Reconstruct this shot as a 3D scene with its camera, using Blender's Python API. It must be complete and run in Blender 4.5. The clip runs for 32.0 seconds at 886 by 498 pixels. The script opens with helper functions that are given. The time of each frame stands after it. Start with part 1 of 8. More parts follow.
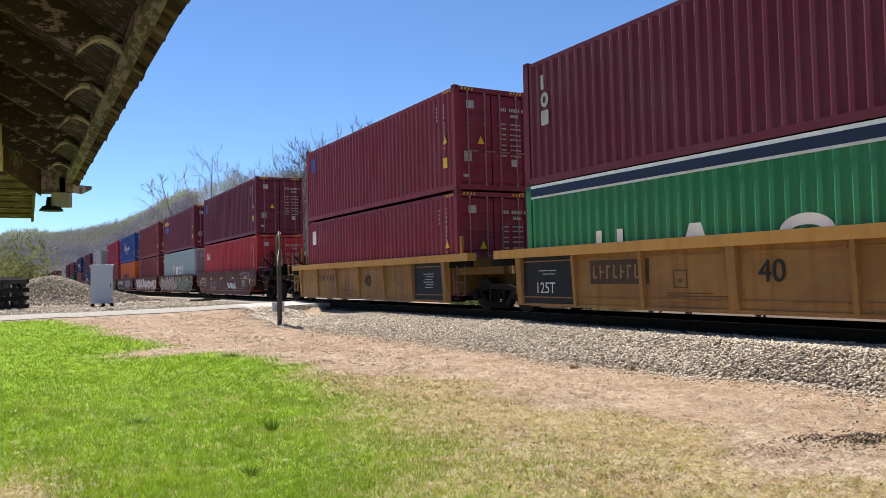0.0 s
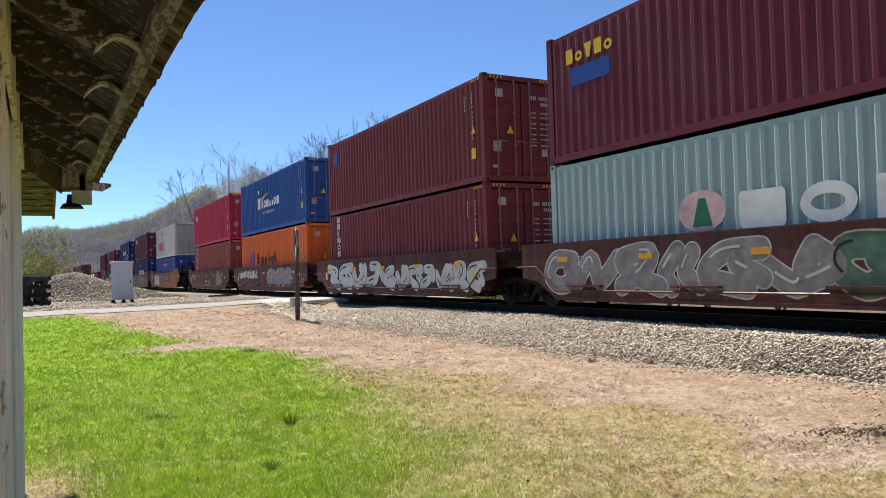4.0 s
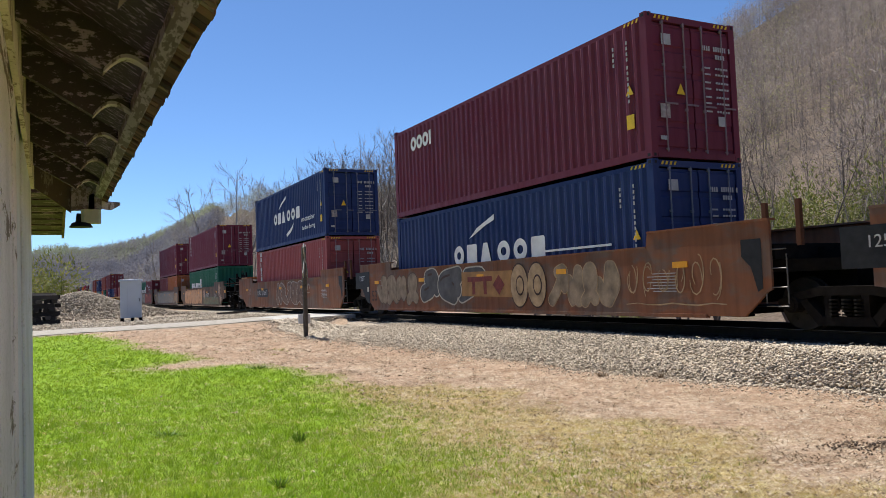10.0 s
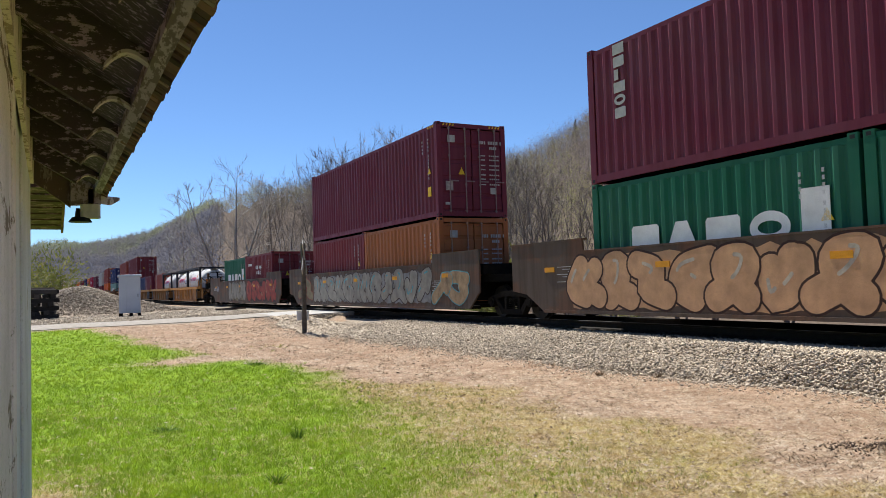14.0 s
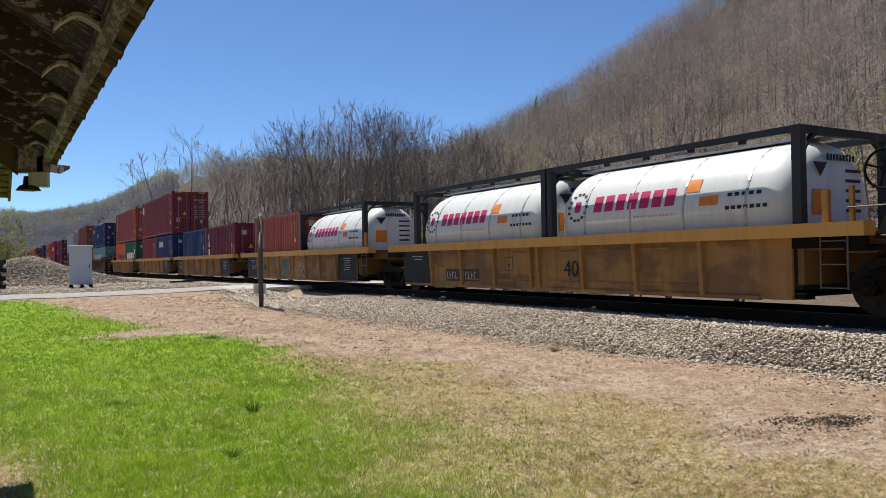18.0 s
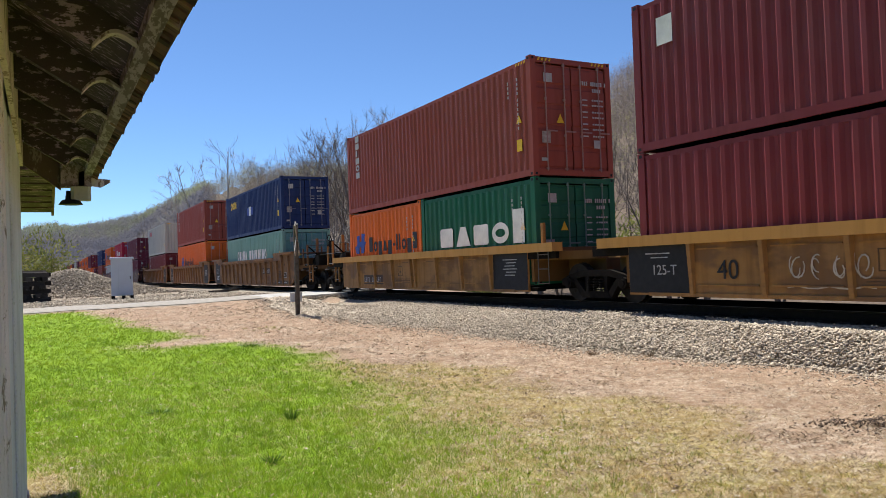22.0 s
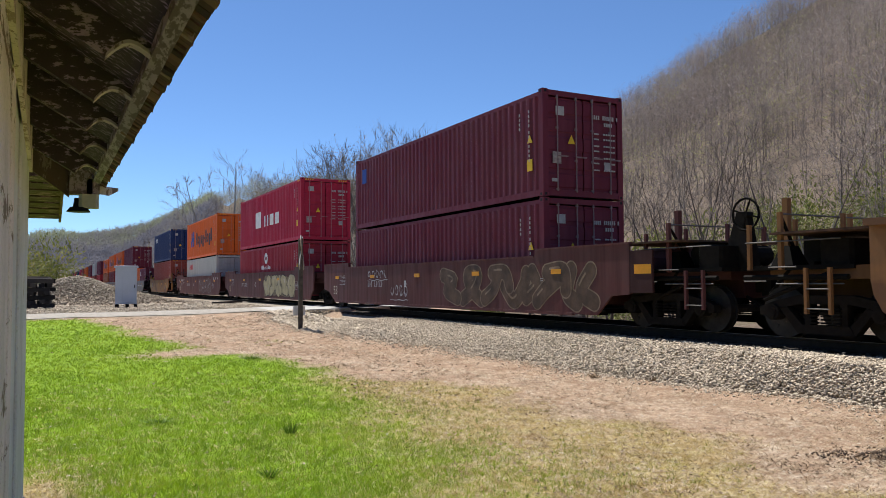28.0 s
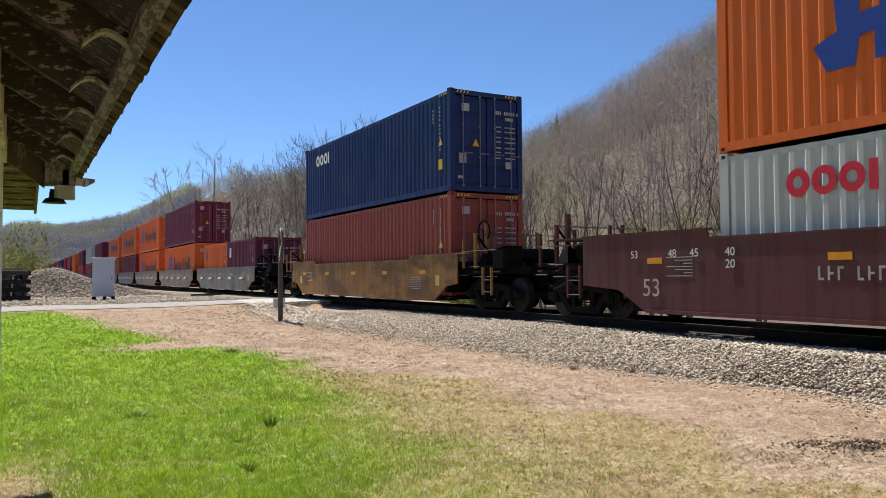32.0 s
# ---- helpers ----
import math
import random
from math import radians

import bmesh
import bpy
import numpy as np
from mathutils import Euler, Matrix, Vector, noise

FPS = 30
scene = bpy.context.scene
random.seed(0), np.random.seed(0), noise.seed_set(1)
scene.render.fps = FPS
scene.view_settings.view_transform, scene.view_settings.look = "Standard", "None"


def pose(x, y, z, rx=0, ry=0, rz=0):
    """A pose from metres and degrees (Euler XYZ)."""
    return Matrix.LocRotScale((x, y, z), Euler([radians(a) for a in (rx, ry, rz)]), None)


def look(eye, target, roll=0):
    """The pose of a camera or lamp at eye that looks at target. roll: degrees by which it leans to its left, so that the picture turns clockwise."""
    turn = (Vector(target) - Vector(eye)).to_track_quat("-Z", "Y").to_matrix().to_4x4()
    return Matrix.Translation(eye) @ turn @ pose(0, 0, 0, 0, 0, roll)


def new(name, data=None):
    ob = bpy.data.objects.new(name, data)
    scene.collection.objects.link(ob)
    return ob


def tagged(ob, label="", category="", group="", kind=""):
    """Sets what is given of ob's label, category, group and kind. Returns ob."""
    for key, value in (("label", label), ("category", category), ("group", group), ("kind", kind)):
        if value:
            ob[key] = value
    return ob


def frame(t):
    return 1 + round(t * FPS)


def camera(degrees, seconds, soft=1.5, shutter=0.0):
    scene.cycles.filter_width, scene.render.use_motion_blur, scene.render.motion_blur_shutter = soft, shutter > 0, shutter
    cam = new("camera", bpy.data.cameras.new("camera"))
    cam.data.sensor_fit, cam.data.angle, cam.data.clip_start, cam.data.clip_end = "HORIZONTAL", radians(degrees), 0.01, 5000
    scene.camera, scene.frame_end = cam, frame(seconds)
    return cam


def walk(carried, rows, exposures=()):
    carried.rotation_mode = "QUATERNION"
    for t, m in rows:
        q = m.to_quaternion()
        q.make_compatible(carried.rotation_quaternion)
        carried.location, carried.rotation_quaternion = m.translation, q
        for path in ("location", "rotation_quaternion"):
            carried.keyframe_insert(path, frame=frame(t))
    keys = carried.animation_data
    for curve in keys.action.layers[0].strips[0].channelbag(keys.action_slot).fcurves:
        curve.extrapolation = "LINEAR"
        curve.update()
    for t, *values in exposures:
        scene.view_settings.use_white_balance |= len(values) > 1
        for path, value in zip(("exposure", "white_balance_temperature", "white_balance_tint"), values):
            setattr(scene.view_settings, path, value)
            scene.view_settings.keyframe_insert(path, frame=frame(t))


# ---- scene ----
# ---------------------------------------------------------------- camera
EYE_Z = 1.65
cam = camera(60.8, 32.0, soft=0.7, shutter=0.02)
# the camera stands still and turns; yaw is counted from the line of the track: seconds, yaw, pitch, roll
walk(cam, [(t, pose(0, 0, EYE_Z, 90 + p, r, y)) for t, y, p, r in (
    (0, -29.31, 2.07, 1.33), (0.5, -29.11, 1.76, 1.37), (1, -28.31, 1.56, 1.46), (1.5, -28.21, 1.46, 1.50), (2, -28.07, 1.48, 1.66),
    (2.5, -28.06, 1.52, 1.67), (3, -28.02, 1.56, 1.86), (3.5, -28.01, 1.59, 1.78), (5.5, -28.19, 2.26, 1.61), (6, -28.39, 2.43, 1.79),
    (6.5, -28.49, 2.55, 1.90), (7, -28.38, 2.64, 2.05), (7.5, -28.18, 2.73, 2.21), (8, -28.11, 2.75, 2.20), (8.5, -27.99, 2.76, 2.20),
    (9, -27.71, 2.81, 2.17), (9.5, -27.53, 2.85, 2.17), (10, -27.44, 2.86, 2.20), (10.5, -27.40, 2.86, 2.22), (11, -27.45, 2.82, 2.14),
    (11.5, -27.49, 2.79, 2.07), (12, -27.57, 2.77, 2.06), (12.5, -27.62, 2.74, 1.96), (13, -27.61, 2.70, 1.88), (13.5, -27.57, 2.70, 1.75),
    (14, -27.52, 2.69, 1.74), (14.5, -27.47, 2.71, 1.68), (16.5, -28.33, 2.65, 1.47), (17, -28.57, 2.56, 1.39), (17.5, -29.58, 1.06, 1.10),
    (18, -30.65, 0.75, 0.98), (18.5, -29.06, 1.42, 1.20), (19, -28.32, 1.62, 1.39), (19.5, -28.42, 1.49, 1.55), (20, -28.55, 1.31, 1.67),
    (20.5, -28.35, 1.30, 1.81), (21, -27.92, 1.38, 1.95), (21.5, -28.00, 1.28, 2.05), (22, -28.05, 1.22, 2.05), (22.5, -28.09, 1.21, 2.01),
    (23, -28.01, 1.15, 1.94), (23.5, -27.95, 1.12, 1.91), (24, -27.97, 1.10, 1.82), (24.5, -28.15, 1.14, 1.66), (26.5, -29.11, 2.25, 0.57),
    (27, -29.01, 2.94, 0.32), (27.5, -28.57, 3.04, 0.36), (28, -27.75, 2.59, 0.34), (28.5, -28.23, 2.12, 0.43), (29, -28.85, 2.07, 0.32),
    (29.5, -29.02, 2.01, 0.43), (30, -29.10, 1.99, 0.30), (30.5, -29.06, 2.00, 0.37), (31, -28.96, 2.04, 0.34), (31.5, -29.09, 2.03, 0.29),
    (32, -29.21, 2.00, 0.32),
)], exposures=((0, 0.88), (6, 0.85), (7, 0.86), (8, 0.72), (9, 0.72), (13, 0.72), (16, 0.64), (17, 0.57), (19, 0.48), (21, 0.66), (24, 0.78), (27, 0.78), (28, 0.66), (29, 0.74), (30, 0.80), (32, 0.72)))

# ---------------------------------------------------------------- light
SUN_DIR = Vector((-0.045, 0.58, 1.0)).normalized()      # towards the sun
world = bpy.data.worlds.new("world")
scene.world = world
world.use_nodes = True
wn = world.node_tree.nodes
sky = wn.new("ShaderNodeTexSky")
sky.sky_type = "NISHITA"
sky.sun_disc = False
sky.sun_elevation = math.asin(SUN_DIR.z)
sky.sun_rotation = math.atan2(SUN_DIR.x, SUN_DIR.y)
sky.altitude = 2500
sky.air_density = 1.0
sky.dust_density = 0.0
sky.ozone_density = 5.0
wn["Background"].inputs["Strength"].default_value = 0.081
deep = wn.new("ShaderNodeMix")                           # clear spring sky, a little deeper in its blue
deep.data_type, deep.blend_type = "RGBA", "MULTIPLY"
deep.inputs[0].default_value = 1.0
deep.inputs[7].default_value = (0.86, 0.985, 1.10, 1)
world.node_tree.links.new(sky.outputs[0], deep.inputs[6])
world.node_tree.links.new(deep.outputs[2], wn["Background"].inputs["Color"])

sun_data = bpy.data.lights.new("sun", "SUN")
sun_data.energy = 5.0
sun_data.angle = radians(0.55)
sun_data.color = (1.0, 0.965, 0.90)
sun = new("sun", sun_data)
sun.matrix_world = look((0, 0, 60), Vector((0, 0, 60)) - SUN_DIR)

# ---------------------------------------------------------------- mesh helpers


class Build:
    """Collects vertices and faces for one mesh."""

    def __init__(self):
        self.v, self.f, self.mi = [], [], []

    def face(self, pts, mi=0):
        n = len(self.v)
        self.v += [tuple(p) for p in pts]
        self.f.append(tuple(range(n, n + len(pts))))
        self.mi.append(mi)

    def solid(self, ring_a, ring_b, mi=0):
        """A closed body between two rings of the same length."""
        n, k = len(self.v), len(ring_a)
        self.v += [tuple(p) for p in ring_a] + [tuple(p) for p in ring_b]
        self.f.append(tuple(range(n + k - 1, n - 1, -1)))
        self.f.append(tuple(range(n + k, n + 2 * k)))
        for i in range(k):
            j = (i + 1) % k
            self.f.append((n + i, n + j, n + k + j, n + k + i))
        self.mi += [mi] * (k + 2)
        return self

    def box(self, x0, x1, y0, y1, z0, z1, mi=0, bevel=0.0):
        if bevel:
            b = bevel
            ring = [(x0 + b, y0), (x1 - b, y0), (x1, y0 + b), (x1, y1 - b), (x1 - b, y1), (x0 + b, y1), (x0, y1 - b), (x0, y0 + b)]
        else:
            ring = [(x0, y0), (x1, y0), (x1, y1), (x0, y1)]
        return self.solid([(x, y, z0) for x, y in ring], [(x, y, z1) for x, y in ring], mi)

    def profile_x(self, pts, x0, x1, mi=0):
        """A plate whose outline lies in the y-z plane."""
        return self.solid([(x0, y, z) for y, z in pts], [(x1, y, z) for y, z in pts], mi)

    def profile_y(self, pts, y0, y1, mi=0):
        return self.solid([(x, y0, z) for x, z in pts], [(x, y1, z) for x, z in pts], mi)

    def tube(self, a, b, r0, r1=None, n=8, mi=0):
        a, b = Vector(a), Vector(b)
        r1 = r0 if r1 is None else r1
        d = (b - a).normalized()
        u = d.orthogonal().normalized()
        w = d.cross(u)
        ring = [(math.cos(2 * math.pi * i / n), math.sin(2 * math.pi * i / n)) for i in range(n)]
        return self.solid([a + (u * c + w * s) * r0 for c, s in ring], [b + (u * c + w * s) * r1 for c, s in ring], mi)

    def mesh(self, name, *mats, smooth=False, weld=False):
        me = bpy.data.meshes.new(name)
        me.from_pydata(self.v, [], self.f)
        for m in mats:
            me.materials.append(m)
        if len(mats) > 1:
            me.polygons.foreach_set("material_index", self.mi)
        bm = bmesh.new()
        bm.from_mesh(me)
        if weld:
            bmesh.ops.remove_doubles(bm, verts=bm.verts, dist=1e-5)
        bmesh.ops.recalc_face_normals(bm, faces=bm.faces)
        bm.to_mesh(me)
        bm.free()
        if smooth:
            me.polygons.foreach_set("use_smooth", [True] * len(me.polygons))
        return me


def mesh_np(name, verts, faces, *mats):
    """A mesh from arrays of vertices and of triangles or quads."""
    verts, faces = np.asarray(verts, np.float32), np.asarray(faces, np.int32)
    me = bpy.data.meshes.new(name)
    k = faces.shape[1]
    me.vertices.add(len(verts))
    me.vertices.foreach_set("co", verts.ravel())
    me.loops.add(faces.size)
    me.loops.foreach_set("vertex_index", faces.ravel())
    me.polygons.add(len(faces))
    me.polygons.foreach_set("loop_start", np.arange(len(faces), dtype=np.int32) * k)
    me.update(calc_edges=True)
    for m in mats:
        me.materials.append(m)
    return me


def part(name, mesh, parent, label="", at=(0, 0, 0)):
    ob = new(name, mesh)
    ob.parent = parent
    ob.location = at
    if label:
        tagged(ob, label)
    return ob


def thing(name, at, label, category, group="", kind="", mesh=None):
    ob = new(name, mesh)
    ob.location = at
    if mesh is None:
        ob.empty_display_size = 0.2
    return tagged(ob, label, category, group, kind)


# ---------------------------------------------------------------- materials
def material(name):
    m = bpy.data.materials.new(name)
    m.use_nodes = True
    nt = m.node_tree
    return m, nt, nt.nodes["Principled BSDF"]


def node(nt, kind, **values):
    n = nt.nodes.new(kind)
    for k, v in values.items():
        n.inputs[k].default_value = v
    return n


def noise_tex(nt, coord, scale, detail=4.0, rough=0.55, stretch=(1, 1, 1)):
    mp = nt.nodes.new("ShaderNodeMapping")
    mp.inputs["Scale"].default_value = stretch
    nt.links.new(coord, mp.inputs["Vector"])
    n = node(nt, "ShaderNodeTexNoise", Scale=scale, Detail=detail, Roughness=rough)
    nt.links.new(mp.outputs[0], n.inputs["Vector"])
    return n.outputs["Fac"]


def ramp(nt, fac, stops):
    r = nt.nodes.new("ShaderNodeValToRGB")
    els = r.color_ramp.elements
    while len(els) < len(stops):
        els.new(0.5)
    for e, (p, c) in zip(els, stops):
        e.position = p
        e.color = (c, c, c, 1) if isinstance(c, (int, float)) else (*c, 1)
    nt.links.new(fac, r.inputs[0])
    return r.outputs[0]


def mix(nt, fac, a, b, mode="MIX"):
    n = nt.nodes.new("ShaderNodeMix")
    n.data_type = "RGBA"
    n.blend_type = mode
    for sock, v in ((n.inputs[0], fac), (n.inputs[6], a), (n.inputs[7], b)):
        if hasattr(v, "links"):
            nt.links.new(v, sock)
        elif isinstance(v, (int, float)):
            sock.default_value = v
        else:
            sock.default_value = (*v, 1)
    return n.outputs[2]


def mix_value(nt, a, b):
    n = nt.nodes.new("ShaderNodeMath")
    n.operation = "ADD"
    nt.links.new(a, n.inputs[0])
    nt.links.new(b, n.inputs[1])
    return n.outputs[0]


def bump(nt, shader, height, strength, distance):
    b = node(nt, "ShaderNodeBump", Strength=strength, Distance=distance)
    nt.links.new(height, b.inputs["Height"])
    nt.links.new(b.outputs[0], shader.inputs["Normal"])


PAINTS = {}


def paint(rgb, rust=0.25, rough=0.5, dirt=0.5, name="paint", patch=None):
    """Weathered paint on steel: faded patches, rain streaks and rust spots."""
    key = (rgb, rust, rough, dirt, patch)
    if key in PAINTS:
        return PAINTS[key]
    m, nt, sh = material(name)
    co = nt.nodes.new("ShaderNodeTexCoord").outputs["Object"]
    info = nt.nodes.new("ShaderNodeObjectInfo").outputs["Random"]
    fade = noise_tex(nt, co, 0.7, 3)
    streak = noise_tex(nt, co, 3.0, 5, 0.6, (1, 1.6, 0.12))
    grain = noise_tex(nt, co, 26, 5, 0.65)
    pale = tuple(min(1, c * 0.92 + 0.02) for c in rgb)
    dark = tuple(c * 0.72 for c in rgb)
    base = mix(nt, ramp(nt, fade, ((0.35, 0.0), (0.7, 1.0))), rgb, pale)
    base = mix(nt, info, base, mix(nt, 0.3, base, dark))
    if patch:                                              # overpainted and rusted-through areas
        base = mix(nt, ramp(nt, noise_tex(nt, co, 0.9, 4, 0.6, (1, 0.8, 1.6)), ((0.49, 0.0), (0.58, 0.72))), base, patch)
    if name == "car_paint":                                # road dust in soft clouds and smears
        base = mix(nt, ramp(nt, noise_tex(nt, co, 1.7, 5, 0.65, (1, 0.7, 1.3)), ((0.40, 0.0), (0.72, 0.6))), base, tuple(0.38 * c + 0.035 * k for c, k in zip(rgb, (1.25, 1.0, 0.8))))
    grime = ramp(nt, streak, ((0.48, 0.0), (0.78, dirt)))
    base = mix(nt, grime, base, tuple(c * 0.5 + 0.008 for c in rgb))
    spots = ramp(nt, grain, ((0.66 - 0.1 * rust, 0.0), (0.72 - 0.06 * rust, rust)))
    base = mix(nt, spots, base, (0.13, 0.055, 0.03))
    nt.links.new(base, sh.inputs["Base Color"])
    nt.links.new(ramp(nt, streak, ((0.3, rough - 0.1), (0.8, min(1, rough + 0.3)))), sh.inputs["Roughness"])
    sh.inputs["Specular IOR Level"].default_value = 0.18
    bump(nt, sh, grain, 0.12, 0.01)
    PAINTS[key] = m
    return m


def plain(name, rgb, rough=0.6, metal=0.0, var=0.35, scale=8.0, relief=0.2, fine=60.0, gloss=0.25):
    m, nt, sh = material(name)
    co = nt.nodes.new("ShaderNodeTexCoord").outputs["Object"]
    a, b = noise_tex(nt, co, scale, 5), noise_tex(nt, co, fine, 3)
    c = mix(nt, ramp(nt, a, ((0.3, 0.0), (0.72, 1.0))), tuple(x * (1 - var) for x in rgb), tuple(min(1, x * (1 + var)) for x in rgb))
    c = mix(nt, ramp(nt, b, ((0.35, 0.0), (0.8, 0.35))), c, tuple(x * 0.6 for x in rgb))
    nt.links.new(c, sh.inputs["Base Color"])
    sh.inputs["Roughness"].default_value = rough
    sh.inputs["Metallic"].default_value = metal
    sh.inputs["Specular IOR Level"].default_value = gloss
    bump(nt, sh, b, relief, 0.01)
    return m


def islands(name, stops, rough=0.85, random_object=False, translucent=0.0, patches=()):
    """A colour of its own for each loose piece."""
    m, nt, sh = material(name)
    if random_object:
        fac = nt.nodes.new("ShaderNodeObjectInfo").outputs["Random"]
    else:
        fac = nt.nodes.new("ShaderNodeNewGeometry").outputs["Random Per Island"]
    stops = tuple((p, tuple(0.77 * v for v in rgb)) for p, rgb in stops)
    c = ramp(nt, fac, stops)
    co = nt.nodes.new("ShaderNodeTexCoord").outputs["Object"]
    c = mix(nt, ramp(nt, noise_tex(nt, co, 0.35, 4), ((0.35, 0.0), (0.7, 0.35))), c, tuple(x * 0.6 for x in stops[0][1]))
    for rgb, scale, most in patches:
        c = mix(nt, ramp(nt, noise_tex(nt, co, scale, 3), ((0.44, 0.0), (0.60, most))), c, tuple(0.77 * v for v in rgb))
    nt.links.new(c, sh.inputs["Base Color"])
    sh.inputs["Roughness"].default_value = rough
    if translucent:
        t = nt.nodes.new("ShaderNodeBsdfTranslucent")
        nt.links.new(c, t.inputs["Color"])
        ms = nt.nodes.new("ShaderNodeMixShader")
        ms.inputs[0].default_value = translucent
        nt.links.new(sh.outputs[0], ms.inputs[1])
        nt.links.new(t.outputs[0], ms.inputs[2])
        nt.links.new(ms.outputs[0], nt.nodes["Material Output"].inputs["Surface"])
    return m


MAROON, MAROON2 = (0.148, 0.021, 0.041), (0.185, 0.029, 0.034)
REDBROWN, CRIMSON = (0.30, 0.066, 0.046), (0.45, 0.020, 0.055)
RED, ORANGE = (0.46, 0.035, 0.040), (0.74, 0.147, 0.020)
BLUE, NAVY = (0.022, 0.085, 0.30), (0.013, 0.032, 0.12)
LEAFGREEN = (0.035, 0.22, 0.10)
GREEN, SEAFOAM = (0.012, 0.118, 0.064), (0.21, 0.385, 0.32)
GREYTEAL, WHITE = (0.34, 0.45, 0.46), (0.52, 0.53, 0.475)
RUSTORANGE = (0.36, 0.12, 0.04)
DUSTRED = (0.31, 0.072, 0.068)
PLUM, DEEPRED = (0.225, 0.028, 0.050), (0.34, 0.026, 0.042)
YELLOW, TAN = (0.35, 0.175, 0.05), (0.265, 0.127, 0.047)
BROWN, FECBROWN = (0.10, 0.034, 0.028), (0.12, 0.040, 0.036)
RUSTCAR, OLIVECAR, GREYCAR = (0.23, 0.085, 0.036), (0.11, 0.077, 0.055), (0.30, 0.27, 0.225)

steel_dark = plain("dark_steel", (0.011, 0.0095, 0.008), 0.85, 0.0, gloss=0.06)
truck_black = plain("truck_grime", (0.015, 0.0125, 0.0105), 0.9, 0.0, gloss=0.06)
steel_black = plain("black_paint", (0.014, 0.014, 0.015), 0.6)
steel_rust = plain("rusty_plate", (0.085, 0.05, 0.035), 0.85, var=0.5, scale=5, gloss=0.1)
steel_worn = plain("worn_steel", (0.13, 0.12, 0.11), 0.5, 0.5)
rail_steel = plain("rail_steel", (0.022, 0.018, 0.015), 0.85, 0.0)
rail_bright = plain("polished_rail_head", (0.16, 0.15, 0.145), 0.45, 1.0, 0.1)
white_mark = plain("white_marking", (0.72, 0.72, 0.70), 0.6, var=0.15, scale=3)
dim_white = plain("worn_white_marking", (0.42, 0.41, 0.40), 0.6, var=0.2, scale=5)
reflector = plain("yellow_reflector", (0.72, 0.32, 0.02), 0.5, var=0.1)
black_mark = plain("black_marking", (0.02, 0.02, 0.022), 0.6)
navy_mark = plain("navy_marking", (0.012, 0.022, 0.06), 0.5, var=0.12)
green_mark = plain("green_marking", (0.02, 0.16, 0.09), 0.55, var=0.12)
pale_mark = plain("pale_marking", (0.62, 0.42, 0.42), 0.55, var=0.3, scale=3)
grey_mark = plain("grey_plate", (0.24, 0.235, 0.21), 0.55, var=0.2)
yellow_mark = plain("yellow_label", (0.75, 0.47, 0.03), 0.55, var=0.12)
orange_mark = plain("orange_label", (0.70, 0.20, 0.02), 0.55, var=0.12)
red_mark = plain("red_marking", (0.62, 0.03, 0.05), 0.55, var=0.12)
blue_mark = plain("blue_marking", (0.02, 0.06, 0.30), 0.55, var=0.12)
zinc = plain("galvanised_bar", (0.42, 0.41, 0.40), 0.45, 0.5, var=0.2)
tyre_steel = plain("wheel_steel", (0.03, 0.026, 0.023), 0.6, 0.4)

# ---------------------------------------------------------------- the train: containers
TRACK_X = 11.62          # centre line of the track, which runs along y
RAIL_Z = 0.73            # top of the rails
DECK = RAIL_Z + 0.36     # underside of a container in a well
MOVERS = []              # (thing, x, y at the start, z)
W = 1.219
SHAPES = {}


def shaped(key, make):
    if key not in SHAPES:
        SHAPES[key] = make()
    return SHAPES[key]


def in_paint(mesh_key, make, mat):
    """The mesh of that shape in that paint."""
    key = (mesh_key, mat.name)
    if key not in SHAPES:
        me = shaped(mesh_key, make).copy()
        me.materials.clear()
        me.materials.append(mat)
        SHAPES[key] = me
    return SHAPES[key]


def corrugated(length, height, pitch, depth, thick=0.02):
    """A corrugated sheet along y; its outer face points to -x, ribs at x = 0."""
    n = max(2, round(length / pitch))
    p = length / n
    ys, xs = [], []
    for i in range(n):
        y = -length / 2 + i * p
        ys += [y, y + 0.25 * p, y + 0.49 * p, y + 0.76 * p]
        xs += [depth, depth, 0, 0]
    ys.append(length / 2)
    xs.append(depth)
    me = bpy.data.meshes.new("sheet")
    verts, faces = [], []
    for x, y in zip(xs, ys):
        verts += [(x, y, 0), (x, y, height), (x + thick, y, height), (x + thick, y, 0)]
    for i in range(len(xs) - 1):
        a = 4 * i
        faces += [(a, a + 4, a + 5, a + 1), (a + 2, a + 6, a + 7, a + 3), (a + 1, a + 5, a + 6, a + 2), (a + 3, a + 7, a + 4, a)]
    me.from_pydata(verts, [], faces)
    bm = bmesh.new()
    bm.from_mesh(me)
    bmesh.ops.recalc_face_normals(bm, faces=bm.faces)
    bm.to_mesh(me)
    bm.free()
    return me


def side_sheet(L, H, flip):
    def make():
        me = corrugated(L - 0.36, H - 0.30, 0.278 if L > 8 else 0.30, 0.036)
        if flip:
            me.transform(Matrix.Rotation(math.pi, 4, "Z"))
        return me
    return make


